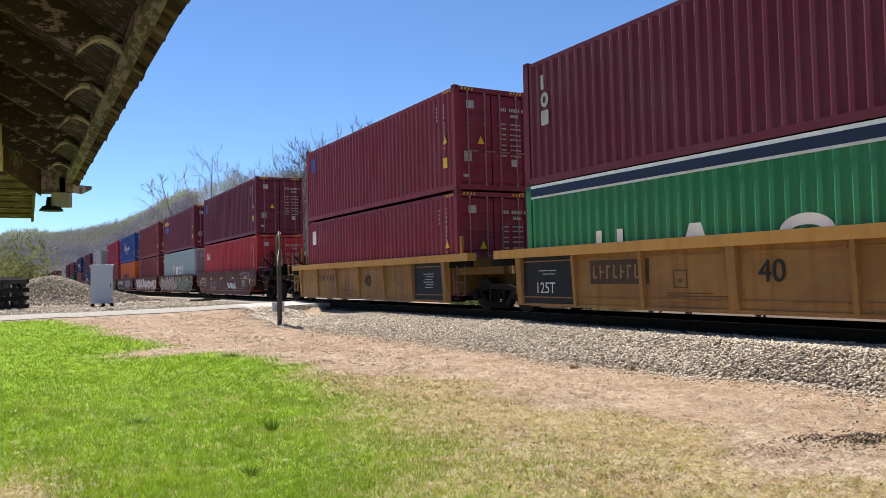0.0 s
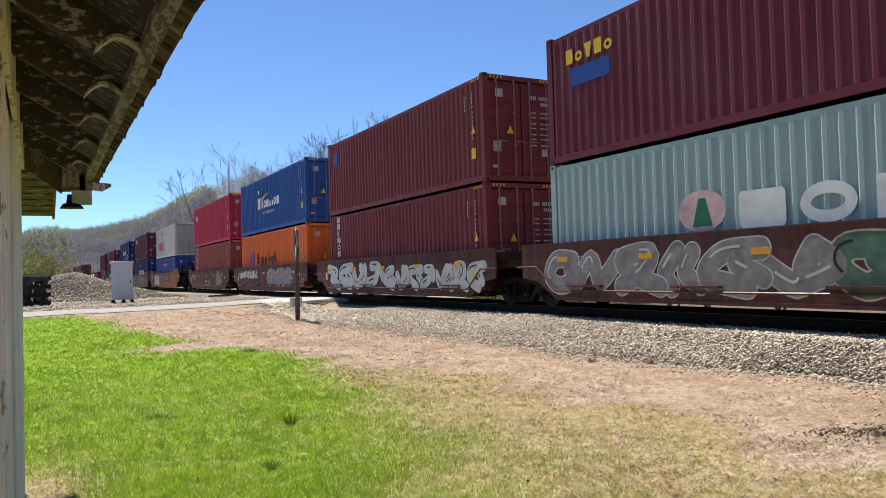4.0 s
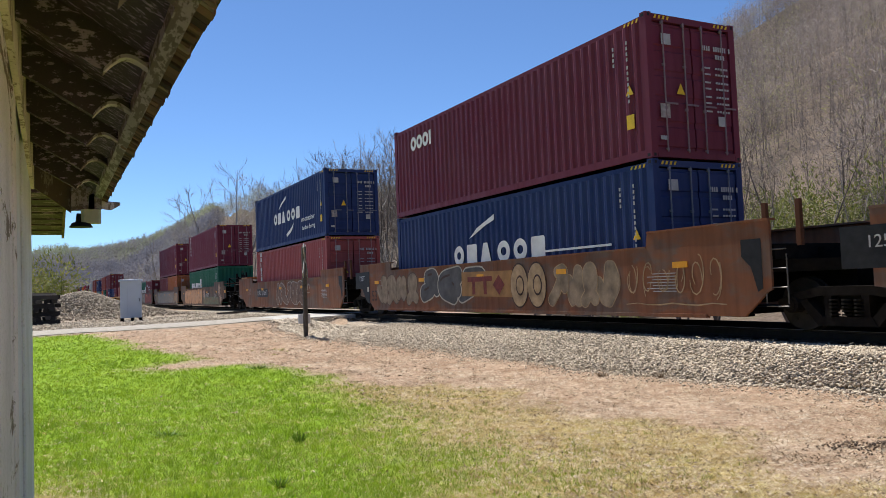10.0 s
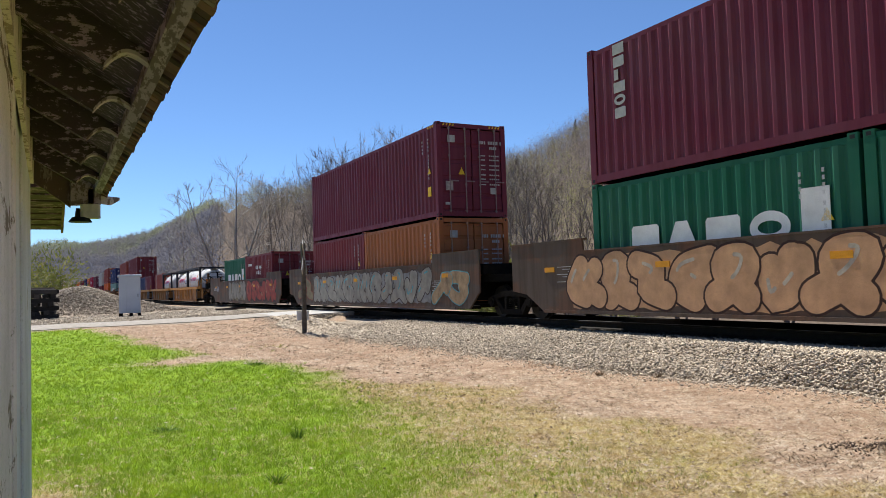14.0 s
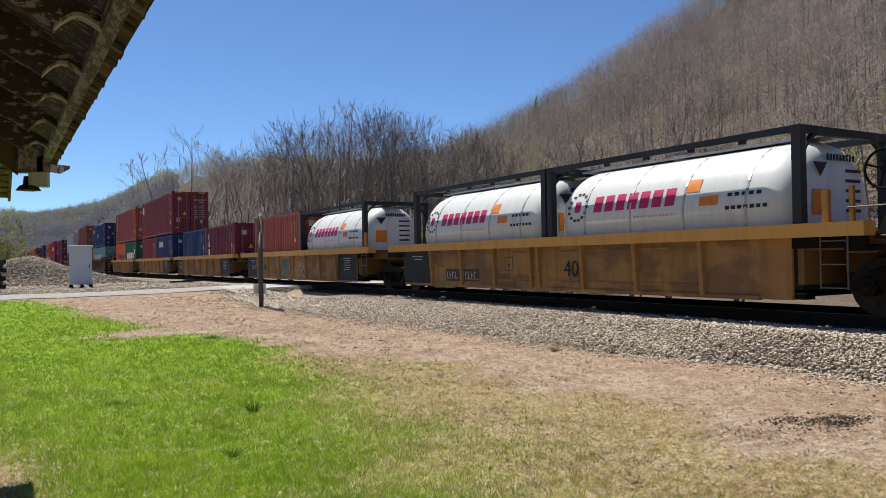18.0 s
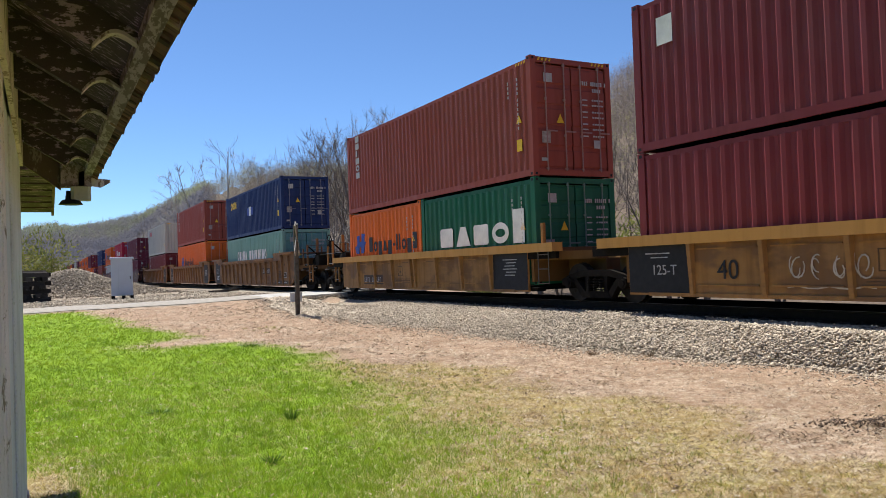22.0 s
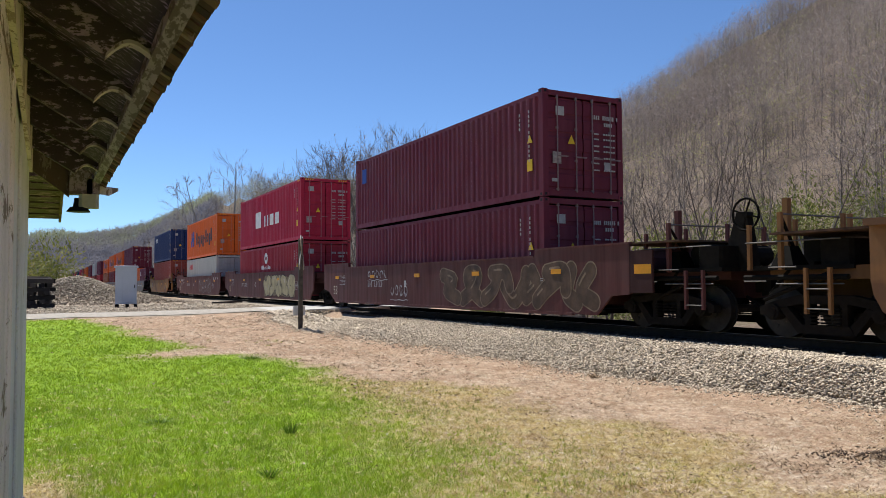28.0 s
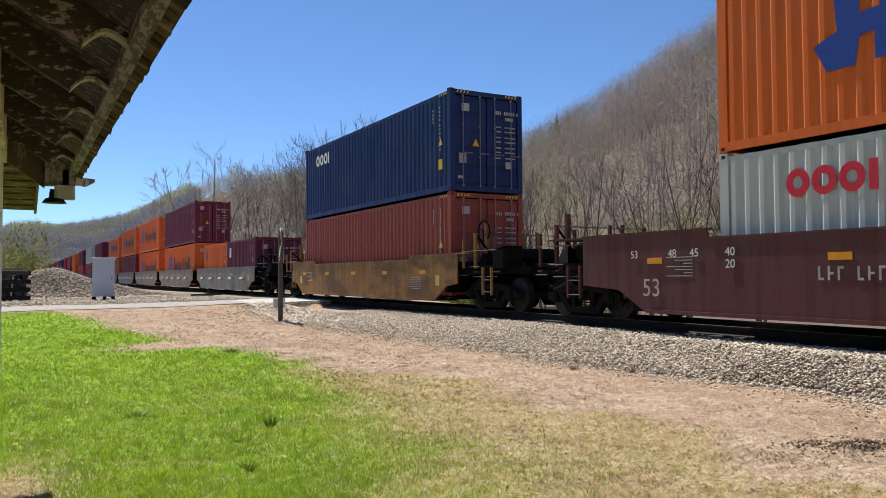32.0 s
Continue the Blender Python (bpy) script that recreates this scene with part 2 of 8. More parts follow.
def frame_mesh(L, H):
    def make():
        b = Build()
        h = L / 2
        for sx in (-1, 1):
            x0, x1 = sorted((sx * W, sx * (W - 0.06)))
            b.box(x0, x1, -h + 0.16, h - 0.16, 0.02, 0.17)                 # bottom rail
            t0, t1 = sorted((sx * (W - 0.026), sx * (W - 0.08)))
            b.box(t0, t1, -h + 0.16, h - 0.16, H - 0.15, H - 0.05)         # top rail, set back from the ribs
        for y0, y1 in ((-h, -h + 0.11), (h - 0.11, h)):
            b.box(-W + 0.16, W - 0.16, y0, y1, 0.02, 0.17)
            b.box(-W + 0.16, W - 0.16, y0, y1, H - 0.15, H - 0.02)
        return b.mesh("rails")
    return make


def post_mesh(H):
    def make():
        b = Build()
        b.solid([(0, 0, 0.11), (0.16, 0, 0.11), (0.16, 0.07, 0.11), (0.07, 0.18, 0.11), (0, 0.18, 0.11)],
                [(0, 0, H - 0.11), (0.16, 0, H - 0.11), (0.16, 0.07, H - 0.11), (0.07, 0.18, H - 0.11), (0, 0.18, H - 0.11)])
        return b.mesh("post")
    return make


def casting_mesh():
    b = Build()
    b.box(0, 0.162, 0, 0.178, 0, 0.118, bevel=0.012)
    b.box(-0.002, 0.0, 0.05, 0.13, 0.03, 0.09, 1)
    b.box(0.05, 0.11, -0.002, 0.0, 0.03, 0.09, 1)
    return b.mesh("casting")


def door_mesh(H):
    """One pressed sheet: five raised panels between flat bands."""
    def make():
        b = Build()
        w, h = 1.02, H - 0.36
        line = [(0.03, 0.0)]
        for i in range(5):
            z0, z1 = h * i / 5 + 0.05, h * (i + 1) / 5 - 0.05
            line += [(0.03, z0), (0.010, z0 + 0.025), (0.010, z1 - 0.025), (0.03, z1)]
        line += [(0.03, h), (0.06, h), (0.06, 0.0)]
        n = len(line)
        b.v = [(x, y, z) for x in (0.0, w) for y, z in line]
        b.f = [(i, (i + 1) % n, n + (i + 1) % n, n + i) for i in range(n)] + [tuple(range(n)), tuple(range(2 * n - 1, n - 1, -1))]
        b.mi = [0] * len(b.f)
        return b.mesh("door")
    return make


def bar_mesh(H):
    def make():
        b = Build()
        h = H - 0.26
        b.tube((0, -0.03, 0), (0, -0.03, h), 0.018, n=6)
        for z in (0.05, h * 0.33, h * 0.66, h - 0.05):
            b.box(-0.032, 0.032, -0.042, 0.012, z - 0.025, z + 0.025, bevel=0.008)
        b.box(-0.02, 0.30, -0.06, -0.045, h * 0.36, h * 0.36 + 0.035)
        return b.mesh("bar")
    return make


def roof_mesh(L):
    def make():
        b = Build()
        n = max(8, round(L / 0.55))
        for i in range(n):
            y0 = -L / 2 + 0.12 + i * (L - 0.24) / n
            d = (L - 0.24) / n
            b.box(-W + 0.05, W - 0.05, y0, y0 + d * 0.5, -0.07, -0.040)
            b.box(-W + 0.05, W - 0.05, y0 + d * 0.5, y0 + d, -0.07, -0.055)
        return b.mesh("roof")
    return make


def floor_mesh(L):
    def make():
        b = Build()
        b.box(-W + 0.07, W - 0.07, -L / 2 + 0.1, L / 2 - 0.1, 0.14, 0.18)
        n = round(L / 0.6)
        for i in range(n):
            y = -L / 2 + 0.3 + i * (L - 0.6) / (n - 1)
            b.box(-W + 0.07, W - 0.07, y - 0.02, y + 0.02, 0.03, 0.14)
        return b.mesh("underframe")
    return make


def oval(w, h, n=24, a0=0.0):
    return [(0.5 * w + 0.5 * w * math.cos(a0 + 2 * math.pi * i / n), 0.5 * h + 0.5 * h * math.sin(a0 + 2 * math.pi * i / n)) for i in range(n)]


# outlines in a box one wide and one high, read from the left
OUTLINES = {
    "B": ((0.08, 0), (0.92, 0), (0.98, 0.1), (0.98, 0.9), (0.92, 1), (0.08, 1), (0.02, 0.9), (0.02, 0.1)),
    "P": ((0, 0), (1, 0), (1, 1), (0, 1)),
    "I": ((0.12, 0), (0.88, 0), (0.88, 1), (0.12, 1)),
    "A": ((0, 0), (1, 0), (0.68, 1), (0.32, 1)),
    "V": ((0.30, 0), (0.70, 0), (1, 1), (0, 1)),
    "N": ((0, 0.34), (0.22, 0.46), (0.2, 0.9), (0.45, 0.95), (0.42, 0.6), (0.6, 0.62), (0.62, 1), (0.92, 1), (0.85, 0.62), (1.0, 0.55), (0.86, 0.38), (0.8, 0.02), (0.55, 0.02), (0.55, 0.35), (0.42, 0.33), (0.38, 0), (0.12, 0)),
}


def painted_shape(shape, w, h):
    """A thin plain shape of that width and height on the near side, from its left edge towards -y."""
    b = Build()
    if shape in OUTLINES:
        b.profile_x([(-u * w, v * h) for u, v in OUTLINES[shape]], -0.003, 0)
    elif shape == "D":
        b.profile_x([(-u, v) for u, v in oval(w, h)], -0.003, 0)
    elif shape == "S":                                        # six-pointed star
        b.profile_x([(-0.5 * w + (0.5 if k % 2 == 0 else 0.27) * w * math.sin(math.pi * k / 6), 0.5 * h + (0.5 if k % 2 == 0 else 0.27) * h * math.cos(math.pi * k / 6)) for k in range(12)], -0.003, 0)
    else:                                                     # ring
        t = 0.30 * min(w, h)
        out, inn = oval(w, h), [(t + u, t + v) for u, v in oval(w - 2 * t, h - 2 * t)]
        for i in range(24):
            j = (i + 1) % 24
            b.face([(-0.003, -out[i][0], out[i][1]), (-0.003, -out[j][0], out[j][1]), (-0.003, -inn[j][0], inn[j][1]), (-0.003, -inn[i][0], inn[i][1])])
            b.face([(-0.003, -out[i][0], out[i][1]), (-0.003, -out[j][0], out[j][1]), (0, -out[j][0], out[j][1]), (0, -out[i][0], out[i][1])])
    return b


def row(shapes, u0, u1, z0, z1, gap=0.3):
    """Plain shapes side by side from u0 down to u1 in place of a name; small letters stand for low shapes, j for one that hangs below the line."""
    wide = {"I": 0.42, "i": 0.42, "-": 0.5, " ": 0.5}
    total = sum(wide.get(c, 1.0) for c in shapes) + gap * (len(shapes) - 1)
    k = (u0 - u1) / total
    out, u, h = [], u0, z1 - z0
    for c in shapes:
        w = wide.get(c, 1.0) * k
        if c == "-":
            out.append(("P", u, z0 + 0.28 * h, w, 0.16 * h))
        elif c == "j":
            out.append(("B", u, z0 - 0.26 * h, w, 0.92 * h))
        elif c.islower():
            out.append((c.upper(), u, z0, w, 0.68 * h))
        elif c != " ":
            out.append((c, u, z0, w, h))
        u -= w + gap * k
    return out


def column(shapes, u, z, w, pitch, share=0.82):
    """Plain shapes below one another, from the height z down."""
    return [(c, u, z - pitch * (k + share), w if c != "I" else 0.5 * w, pitch * share) for k, c in enumerate(shapes)]


def text_mesh(body, size, mat):
    """Letters of the built-in font as a mesh in the x-y plane."""
    cu = bpy.data.curves.new("text", "FONT")
    cu.body, cu.size, cu.extrude = body, size, 0.002
    ob = bpy.data.objects.new("text", cu)
    scene.collection.objects.link(ob)
    me = bpy.data.meshes.new_from_object(ob.evaluated_get(bpy.context.evaluated_depsgraph_get()))
    bpy.data.objects.remove(ob)
    bpy.data.curves.remove(cu)
    me.materials.clear()
    me.materials.append(mat)
    return me


def side_text(parent, body, size, y, z, x, mat, name="lettering"):
    """Text on the near side: it reads towards -y."""
    me = shaped(("text", body, size, mat.name), lambda: text_mesh(body, size, mat))
    ob = part(name, me, parent)
    ob.matrix_local = Matrix.Translation((x, y, z)) @ Matrix(((0, 0, -1, 0), (-1, 0, 0, 0), (0, 1, 0, 0), (0, 0, 0, 1)))
    return ob


# marks on the near side of a container of length L and height H: (shape, left edge, foot, width, height), from its middle and base
LOGOS = {
    # lower strip is a white band, upper one a painted highlight on the top rail
    "band_and_lit_edge": lambda L, H: [("P", L / 2 - 0.2, H - 0.30, L - 0.4, 0.05), ("P", L / 2 - 0.2, H - 0.06, L - 0.4, 0.07)],
    "top_band_dark": lambda L, H: [("P", L / 2 - 0.2, H - 0.25, L - 0.4, 0.19)],
    "tall": lambda L, H: column("PBIPRB", L / 2 - 0.84, H - 0.10, 0.34, 0.265),
    "tall_three": lambda L, H: column("IRB", L / 2 - 0.66, H - 0.42, 0.28, 0.41),
    "corner_square": lambda L, H: [("P", L / 2 - 0.65, H - 0.95, 0.40, 0.53)],
    "top_mark": lambda L, H: [("P", L / 2 - 0.86, 1.62, 1.3, 0.40)],
    "top_mark_name": lambda L, H: row("BrVBr", L / 2 - 0.72, L / 2 - 2.25, 2.14, 2.46),
    "wide": lambda L, H: row("RBA", 2.14, 0.08, 1.14, 1.70) + row("RRB", -0.24, -2.40, 1.14, 1.69),
    "centre": lambda L, H: row("BIIr", 2.20, 0.58, 1.24, 1.82) + row("BriRB", 0.48, -1.85, 1.24, 1.64) + [("V", 2.18, 2.04, 0.3, 0.2)],
    "centre_line": lambda L, H: row("vvv-iibbi-bbb", 1.24, -0.88, 0.92, 1.10, 0.3),
    "mol": lambda L, H: row("BRI", 0.84, -1.90, 1.12, 1.75, 0.25),
    "mol_sign": lambda L, H: [("D", 2.19, 1.12, 1.1, 0.75)],
    "mol_figure": lambda L, H: [("A", 1.85, 1.22, 0.45, 0.5)],
    "long": lambda L, H: row("RBIBA", 3.37, 1.09, 1.25, 1.76) + row("BBIBBIBR", 0.53, -3.10, 1.22, 1.75),
    "hull": lambda L, H: row("Brjaj-IIrjB", 1.85, -4.42, 1.04, 1.98, 0.3),
    "hull_sign": lambda L, H: [("N", 4.30, 0.93, 1.70, 1.22)],
    "hull_mid": lambda L, H: row("Brjaj-IIrjB", 2.68, -1.13, 1.26, 1.78, 0.3),
    "hull_mid_sign": lambda L, H: [("N", 4.26, 1.17, 1.12, 0.78)],
    "hull_short": lambda L, H: row("Brjaj-IIrjB", 1.15, -2.74, 1.12, 1.64, 0.3),
    "hull_short_sign": lambda L, H: [("N", 2.52, 1.08, 1.08, 0.72)],
    "four": lambda L, H: row("BABR", 1.84, -1.84, 1.06, 1.60, 0.22) + [("P", -2.04, 1.04, 0.50, 0.84)],
    "spaced": lambda L, H: [("I", 3.70, 0.80, 0.22, 0.62), ("I", 3.08, 0.80, 0.22, 0.62), ("A", 1.42, 0.80, 0.72, 0.60), ("R", -0.62, 0.80, 0.95, 0.60)],
    "big_four": lambda L, H: row("RRRI", 4.30, 1.06, 0.70, 1.50, 0.06) + [("S", 3.12, 0.95, 0.30, 0.30)],
    "plate": lambda L, H: [("P", 2.26, 2.20, 1.30, 0.26)],
    "small_four": lambda L, H: row("RRRI", L / 2 - 1.28, L / 2 - 2.75, H - 0.86, H - 0.42, 0.08),
    "three": lambda L, H: row("RAI", L / 2 - 0.75, L / 2 - 1.65, H - 0.98, H - 0.60),
    "line": lambda L, H: [("B", 2.38, 1.04, 1.22, 0.88)] + row("IIBB", 0.52, -2.40, 1.04, 1.62, 0.35),
    "small_line": lambda L, H: row("BAriiAb", 1.01, -0.82, 1.35, 1.56) + [("R", 0.40, 1.64, 0.64, 0.58)],
    "bird": lambda L, H: [("bird", 0, 0, 1, 1)],
    "swoosh": lambda L, H: [("swoosh", 0, 0, 1, 1)],
    "arc_high": lambda L, H: [("arc_high", 0, 0, 1, 1)],
    "arc_low": lambda L, H: [("arc_low", 0, 0, 1, 1)],
    "stripe": lambda L, H: [("P", -2.38, 1.28, 2.4, 0.05)],
    "squares": lambda L, H: [("P", 0.72, 1.12, 0.40, 0.42), ("P", -0.12, 1.12, 0.40, 0.42)],
    "middle_square": lambda L, H: [("P", 0.31, 1.09, 0.42, 0.50)],
    "stars": lambda L, H: [("S", 0.49 - 0.355 * k, 1.69, 0.26, 0.28) for k in range(4)] + [("S", 0.31 - 0.355 * k, 1.39, 0.26, 0.28) for k in range(3)] + row("vvvibib", 2.31, 1.37, 1.95, 2.14, 0.2),
}
FREE = {
    "bird": ((1.5, 2.02), (0.35, 1.98), (0.15, 2.12), (-0.05, 2.0), (-1.5, 2.04), (-1.15, 1.82), (-0.2, 1.80), (-0.1, 1.55), (0.3, 1.55), (0.35, 1.80), (1.15, 1.82)),
    "swoosh": ((1.5, 1.66), (0.95, 1.88), (0.17, 1.97), (0.17, 1.91), (0.9, 1.76), (1.1, 1.62)),
    "arc_high": ((1.22, 1.86), (0.80, 2.12), (0.25, 2.30), (-0.13, 2.42), (-0.13, 2.27), (0.30, 2.17), (0.80, 2.0)),
    "arc_low": ((-0.14, 0.53), (-0.22, 0.40), (-0.75, 0.52), (-1.15, 0.70), (-1.44, 0.98), (-1.0, 0.78), (-0.5, 0.62)),
}


def container(y_lead, z, L, H, rgb, logos=(), doors=True, detail=True, label="", smooth=False, end_rgb=None):
    """A freight container whose leading end starts at y_lead. logos: pairs of a mark and its material."""
    mat = paint(rgb, name="container_paint")
    root = thing("shipping_container", (TRACK_X, y_lead + L / 2, z), label, "container", "containers on the train")
    MOVERS.append(root)
    for sx, flip in ((-1, False), (1, True)):
        if smooth:
            me = in_paint(("flat_side", L, H), lambda: flat_side(L, H), mat)
            ob = part("side_panel", me, root, at=(sx * (W - 0.03), 0, 0.16))
            n = round(L / 0.6)
            for i in range(1, n):
                strip = in_paint(("cover_strip", H), lambda: Build().box(-0.010, 0, -0.035, 0.035, 0.02, H - 0.34).mesh("cover_strip"), mat)
                part("cover_strip", strip, ob, at=(0 if sx < 0 else 0.04, -L / 2 + i * L / n, 0))
        else:
            me = in_paint(("side", L, H, flip), side_sheet(L, H, flip), mat)
            ob = part("side_panel", me, root, at=(sx * (W - 0.003), 0, 0.16))
    part("frame", in_paint(("frame", L, H), frame_mesh(L, H), mat), root)
    part("roof", in_paint(("roof", L), roof_mesh(L), mat), root, at=(0, 0, H))
    tagged(part("underframe", in_paint(("floor", L), floor_mesh(L), steel_dark), root), kind="stuff")
    for sx in (-1, 1):
        for sy in (-1, 1):
            ob = part("corner_post", in_paint(("post", H), post_mesh(H), mat), root, at=(sx * W, sy * L / 2, 0))
            ob.scale = (-sx, -sy, 1)
            if detail:
                for zz in (0, H - 0.118):
                    me = shaped("casting_" + mat.name, lambda: painted_casting(mat))
                    ob = part("corner_casting", me, root, at=(sx * (W + 0.004), sy * (L / 2 + 0.004), zz))
                    ob.scale = (-sx, -sy, 1)
    bar_paint = paint(tuple(0.6 * v + 0.15 for v in (end_rgb or rgb)), 0.35, name="bar_paint")
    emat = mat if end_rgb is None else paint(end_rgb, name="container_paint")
    for sy, is_door in ((-1, doors), (1, not doors)):
        if is_door:
            for k in (-1, 1):
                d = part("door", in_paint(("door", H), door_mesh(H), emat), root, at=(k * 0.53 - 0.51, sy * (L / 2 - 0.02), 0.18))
                if sy > 0:
                    d.location = (k * 0.53 + 0.51, L / 2 - 0.02, 0.18)
                    d.rotation_euler = (0, 0, math.pi)
                if detail:
                    for bx in (0.24, 0.80):
                        part("locking_bar", in_paint(("bar", H), bar_mesh(H), bar_paint), d, at=(bx, 0.0, -0.05))
        else:
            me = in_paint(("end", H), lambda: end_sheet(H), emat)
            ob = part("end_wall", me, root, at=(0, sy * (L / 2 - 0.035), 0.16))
            if sy > 0:
                ob.rotation_euler = (0, 0, math.pi)
    for layer, (kind, m) in enumerate(logos):
        for shape, u, v, w, h in LOGOS[kind](L, H):
            if shape in FREE:
                me = shaped(("mark", shape, m.name), lambda: Build().profile_x(FREE[shape], -0.003, 0).mesh("mark", m))
            else:
                me = shaped(("mark", shape, round(w, 3), round(h, 3), m.name), lambda: painted_shape(shape, w, h).mesh("mark", m, weld=True))
            part("painted_shape", me, root, at=(-W - 0.001 - 0.004 * layer, u, v))
    if detail:
        me = shaped(("labels", L, H), lambda: label_mesh(L, H))
        tagged(part("data_label", me, root, "small white and yellow data labels"), kind="stuff")
        if H > 2.7:
            tagged(part("height_stripe", shaped(("stripes", L), lambda: stripe_mesh(L, H)), root, "yellow dashes at the upper corners"), kind="stuff")
        if doors:
            me = shaped(("door_labels", H), lambda: door_label_mesh(H))
            tagged(part("door_label", me, root, "rows of white code bars on the doors", at=(0, -L / 2 - 0.012, 0)), kind="stuff")
    return root


def painted_casting(mat):
    me = casting_mesh()
    me.materials.append(mat)
    me.materials.append(steel_black)
    idx = [0] * len(me.polygons)
    for i in range(10, len(idx)):
        idx[i] = 1
    me.polygons.foreach_set("material_index", idx)
    return me


def flat_side(L, H):
    b = Build()
    b.box(0, 0.03, -L / 2 + 0.17, L / 2 - 0.17, 0, H - 0.3)
    return b.mesh("flat_side")


def end_sheet(H):
    me = corrugated(2 * W - 0.34, H - 0.3, 0.25, 0.045)
    me.transform(Matrix.Rotation(math.pi / 2, 4, "Z"))
    return me


def label_mesh(L, H):
    b = Build()
    x0, x1 = -W - 0.004, -W + 0.002
    y = -L / 2 + 0.55
    for i in range(11):                                       # upright code on the side
        b.box(x0, x1, y + 0.012, y + 0.055, H - 0.50 - i * 0.115 - 0.05 * (i > 3), H - 0.43 - i * 0.115 - 0.05 * (i > 3), 0)
    b.box(x0, x1, y - 0.10, y + 0.12, 0.66, 0.95, 1)
    b.profile_x([(y - 0.11, 1.35), (y + 0.11, 1.35), (y, 1.55)], x0, x1, 1)
    for i in range(4):
        b.box(x0, x1, y + 0.42, y + 0.465, H - 0.52 - i * 0.115, H - 0.45 - i * 0.115, 0)
    return b.mesh("labels", dim_white, yellow_mark)


def stripe_mesh(L, H):
    """Yellow dashes that warn of a tall box, at the upper corners."""
    b = Build()
    for i in range(4):
        for sx in (-1, 1):
            x = sx * (W - 0.24 - 0.11 * i)
            b.solid([(x - 0.03, -L / 2 - 0.004, H - 0.11), (x + 0.02, -L / 2 - 0.004, H - 0.11), (x + 0.05, -L / 2 - 0.004, H - 0.04), (x, -L / 2 - 0.004, H - 0.04)],
                    [(x - 0.03, -L / 2, H - 0.11), (x + 0.02, -L / 2, H - 0.11), (x + 0.05, -L / 2, H - 0.04), (x, -L / 2, H - 0.04)])
        y = -L / 2 + 0.26 + 0.12 * i
        b.profile_x([(y, H - 0.14), (y + 0.05, H - 0.14), (y + 0.02, H - 0.07), (y - 0.03, H - 0.07)], -W + 0.02, -W + 0.026)
    return b.mesh("stripes", yellow_mark)


def door_label_mesh(H):
    b = Build()
    r = random.Random(5)
    for i in range(11):                                       # code and weights on the right-hand door
        b.box(0.25 + i * 0.062 + (0.08 if i > 3 else 0) + (0.06 if i > 9 else 0), 0.29 + i * 0.062 + (0.08 if i > 3 else 0) + (0.06 if i > 9 else 0), -0.004, 0, H - 0.62, H - 0.52)
    for i in range(4):
        b.box(0.62 + i * 0.07, 0.67 + i * 0.07, -0.004, 0, H - 0.78, H - 0.69)
    for row in range(7):
        z = H - 1.0 - 0.13 * row - 0.04 * (row // 2)
        b.box(0.30, 0.46, -0.004, 0, z, z + 0.035)
        for i in range(5):
            b.box(0.60 + i * 0.075, 0.655 + i * 0.075, -0.004, 0, z, z + 0.04)
    b.box(0.62, 0.82, -0.004, 0, 0.72, 0.92)
    b.box(-0.95, -0.70, -0.004, 0, 0.80, 1.08, 2)
    b.box(-0.85, -0.60, -0.004, 0, H - 0.62, H - 0.40)
    b.profile_y([(-0.50, 1.30), (-0.28, 1.30), (-0.39, 1.52)], -0.004, 0, 1)
    b.box(-0.98, -0.82, -0.004, 0, 0.36, 0.44)
    return b.mesh("door_labels", dim_white, yellow_mark, plain("faded_sticker", (0.35, 0.3, 0.28)) if "sticker" not in SHAPES else SHAPES["sticker"])


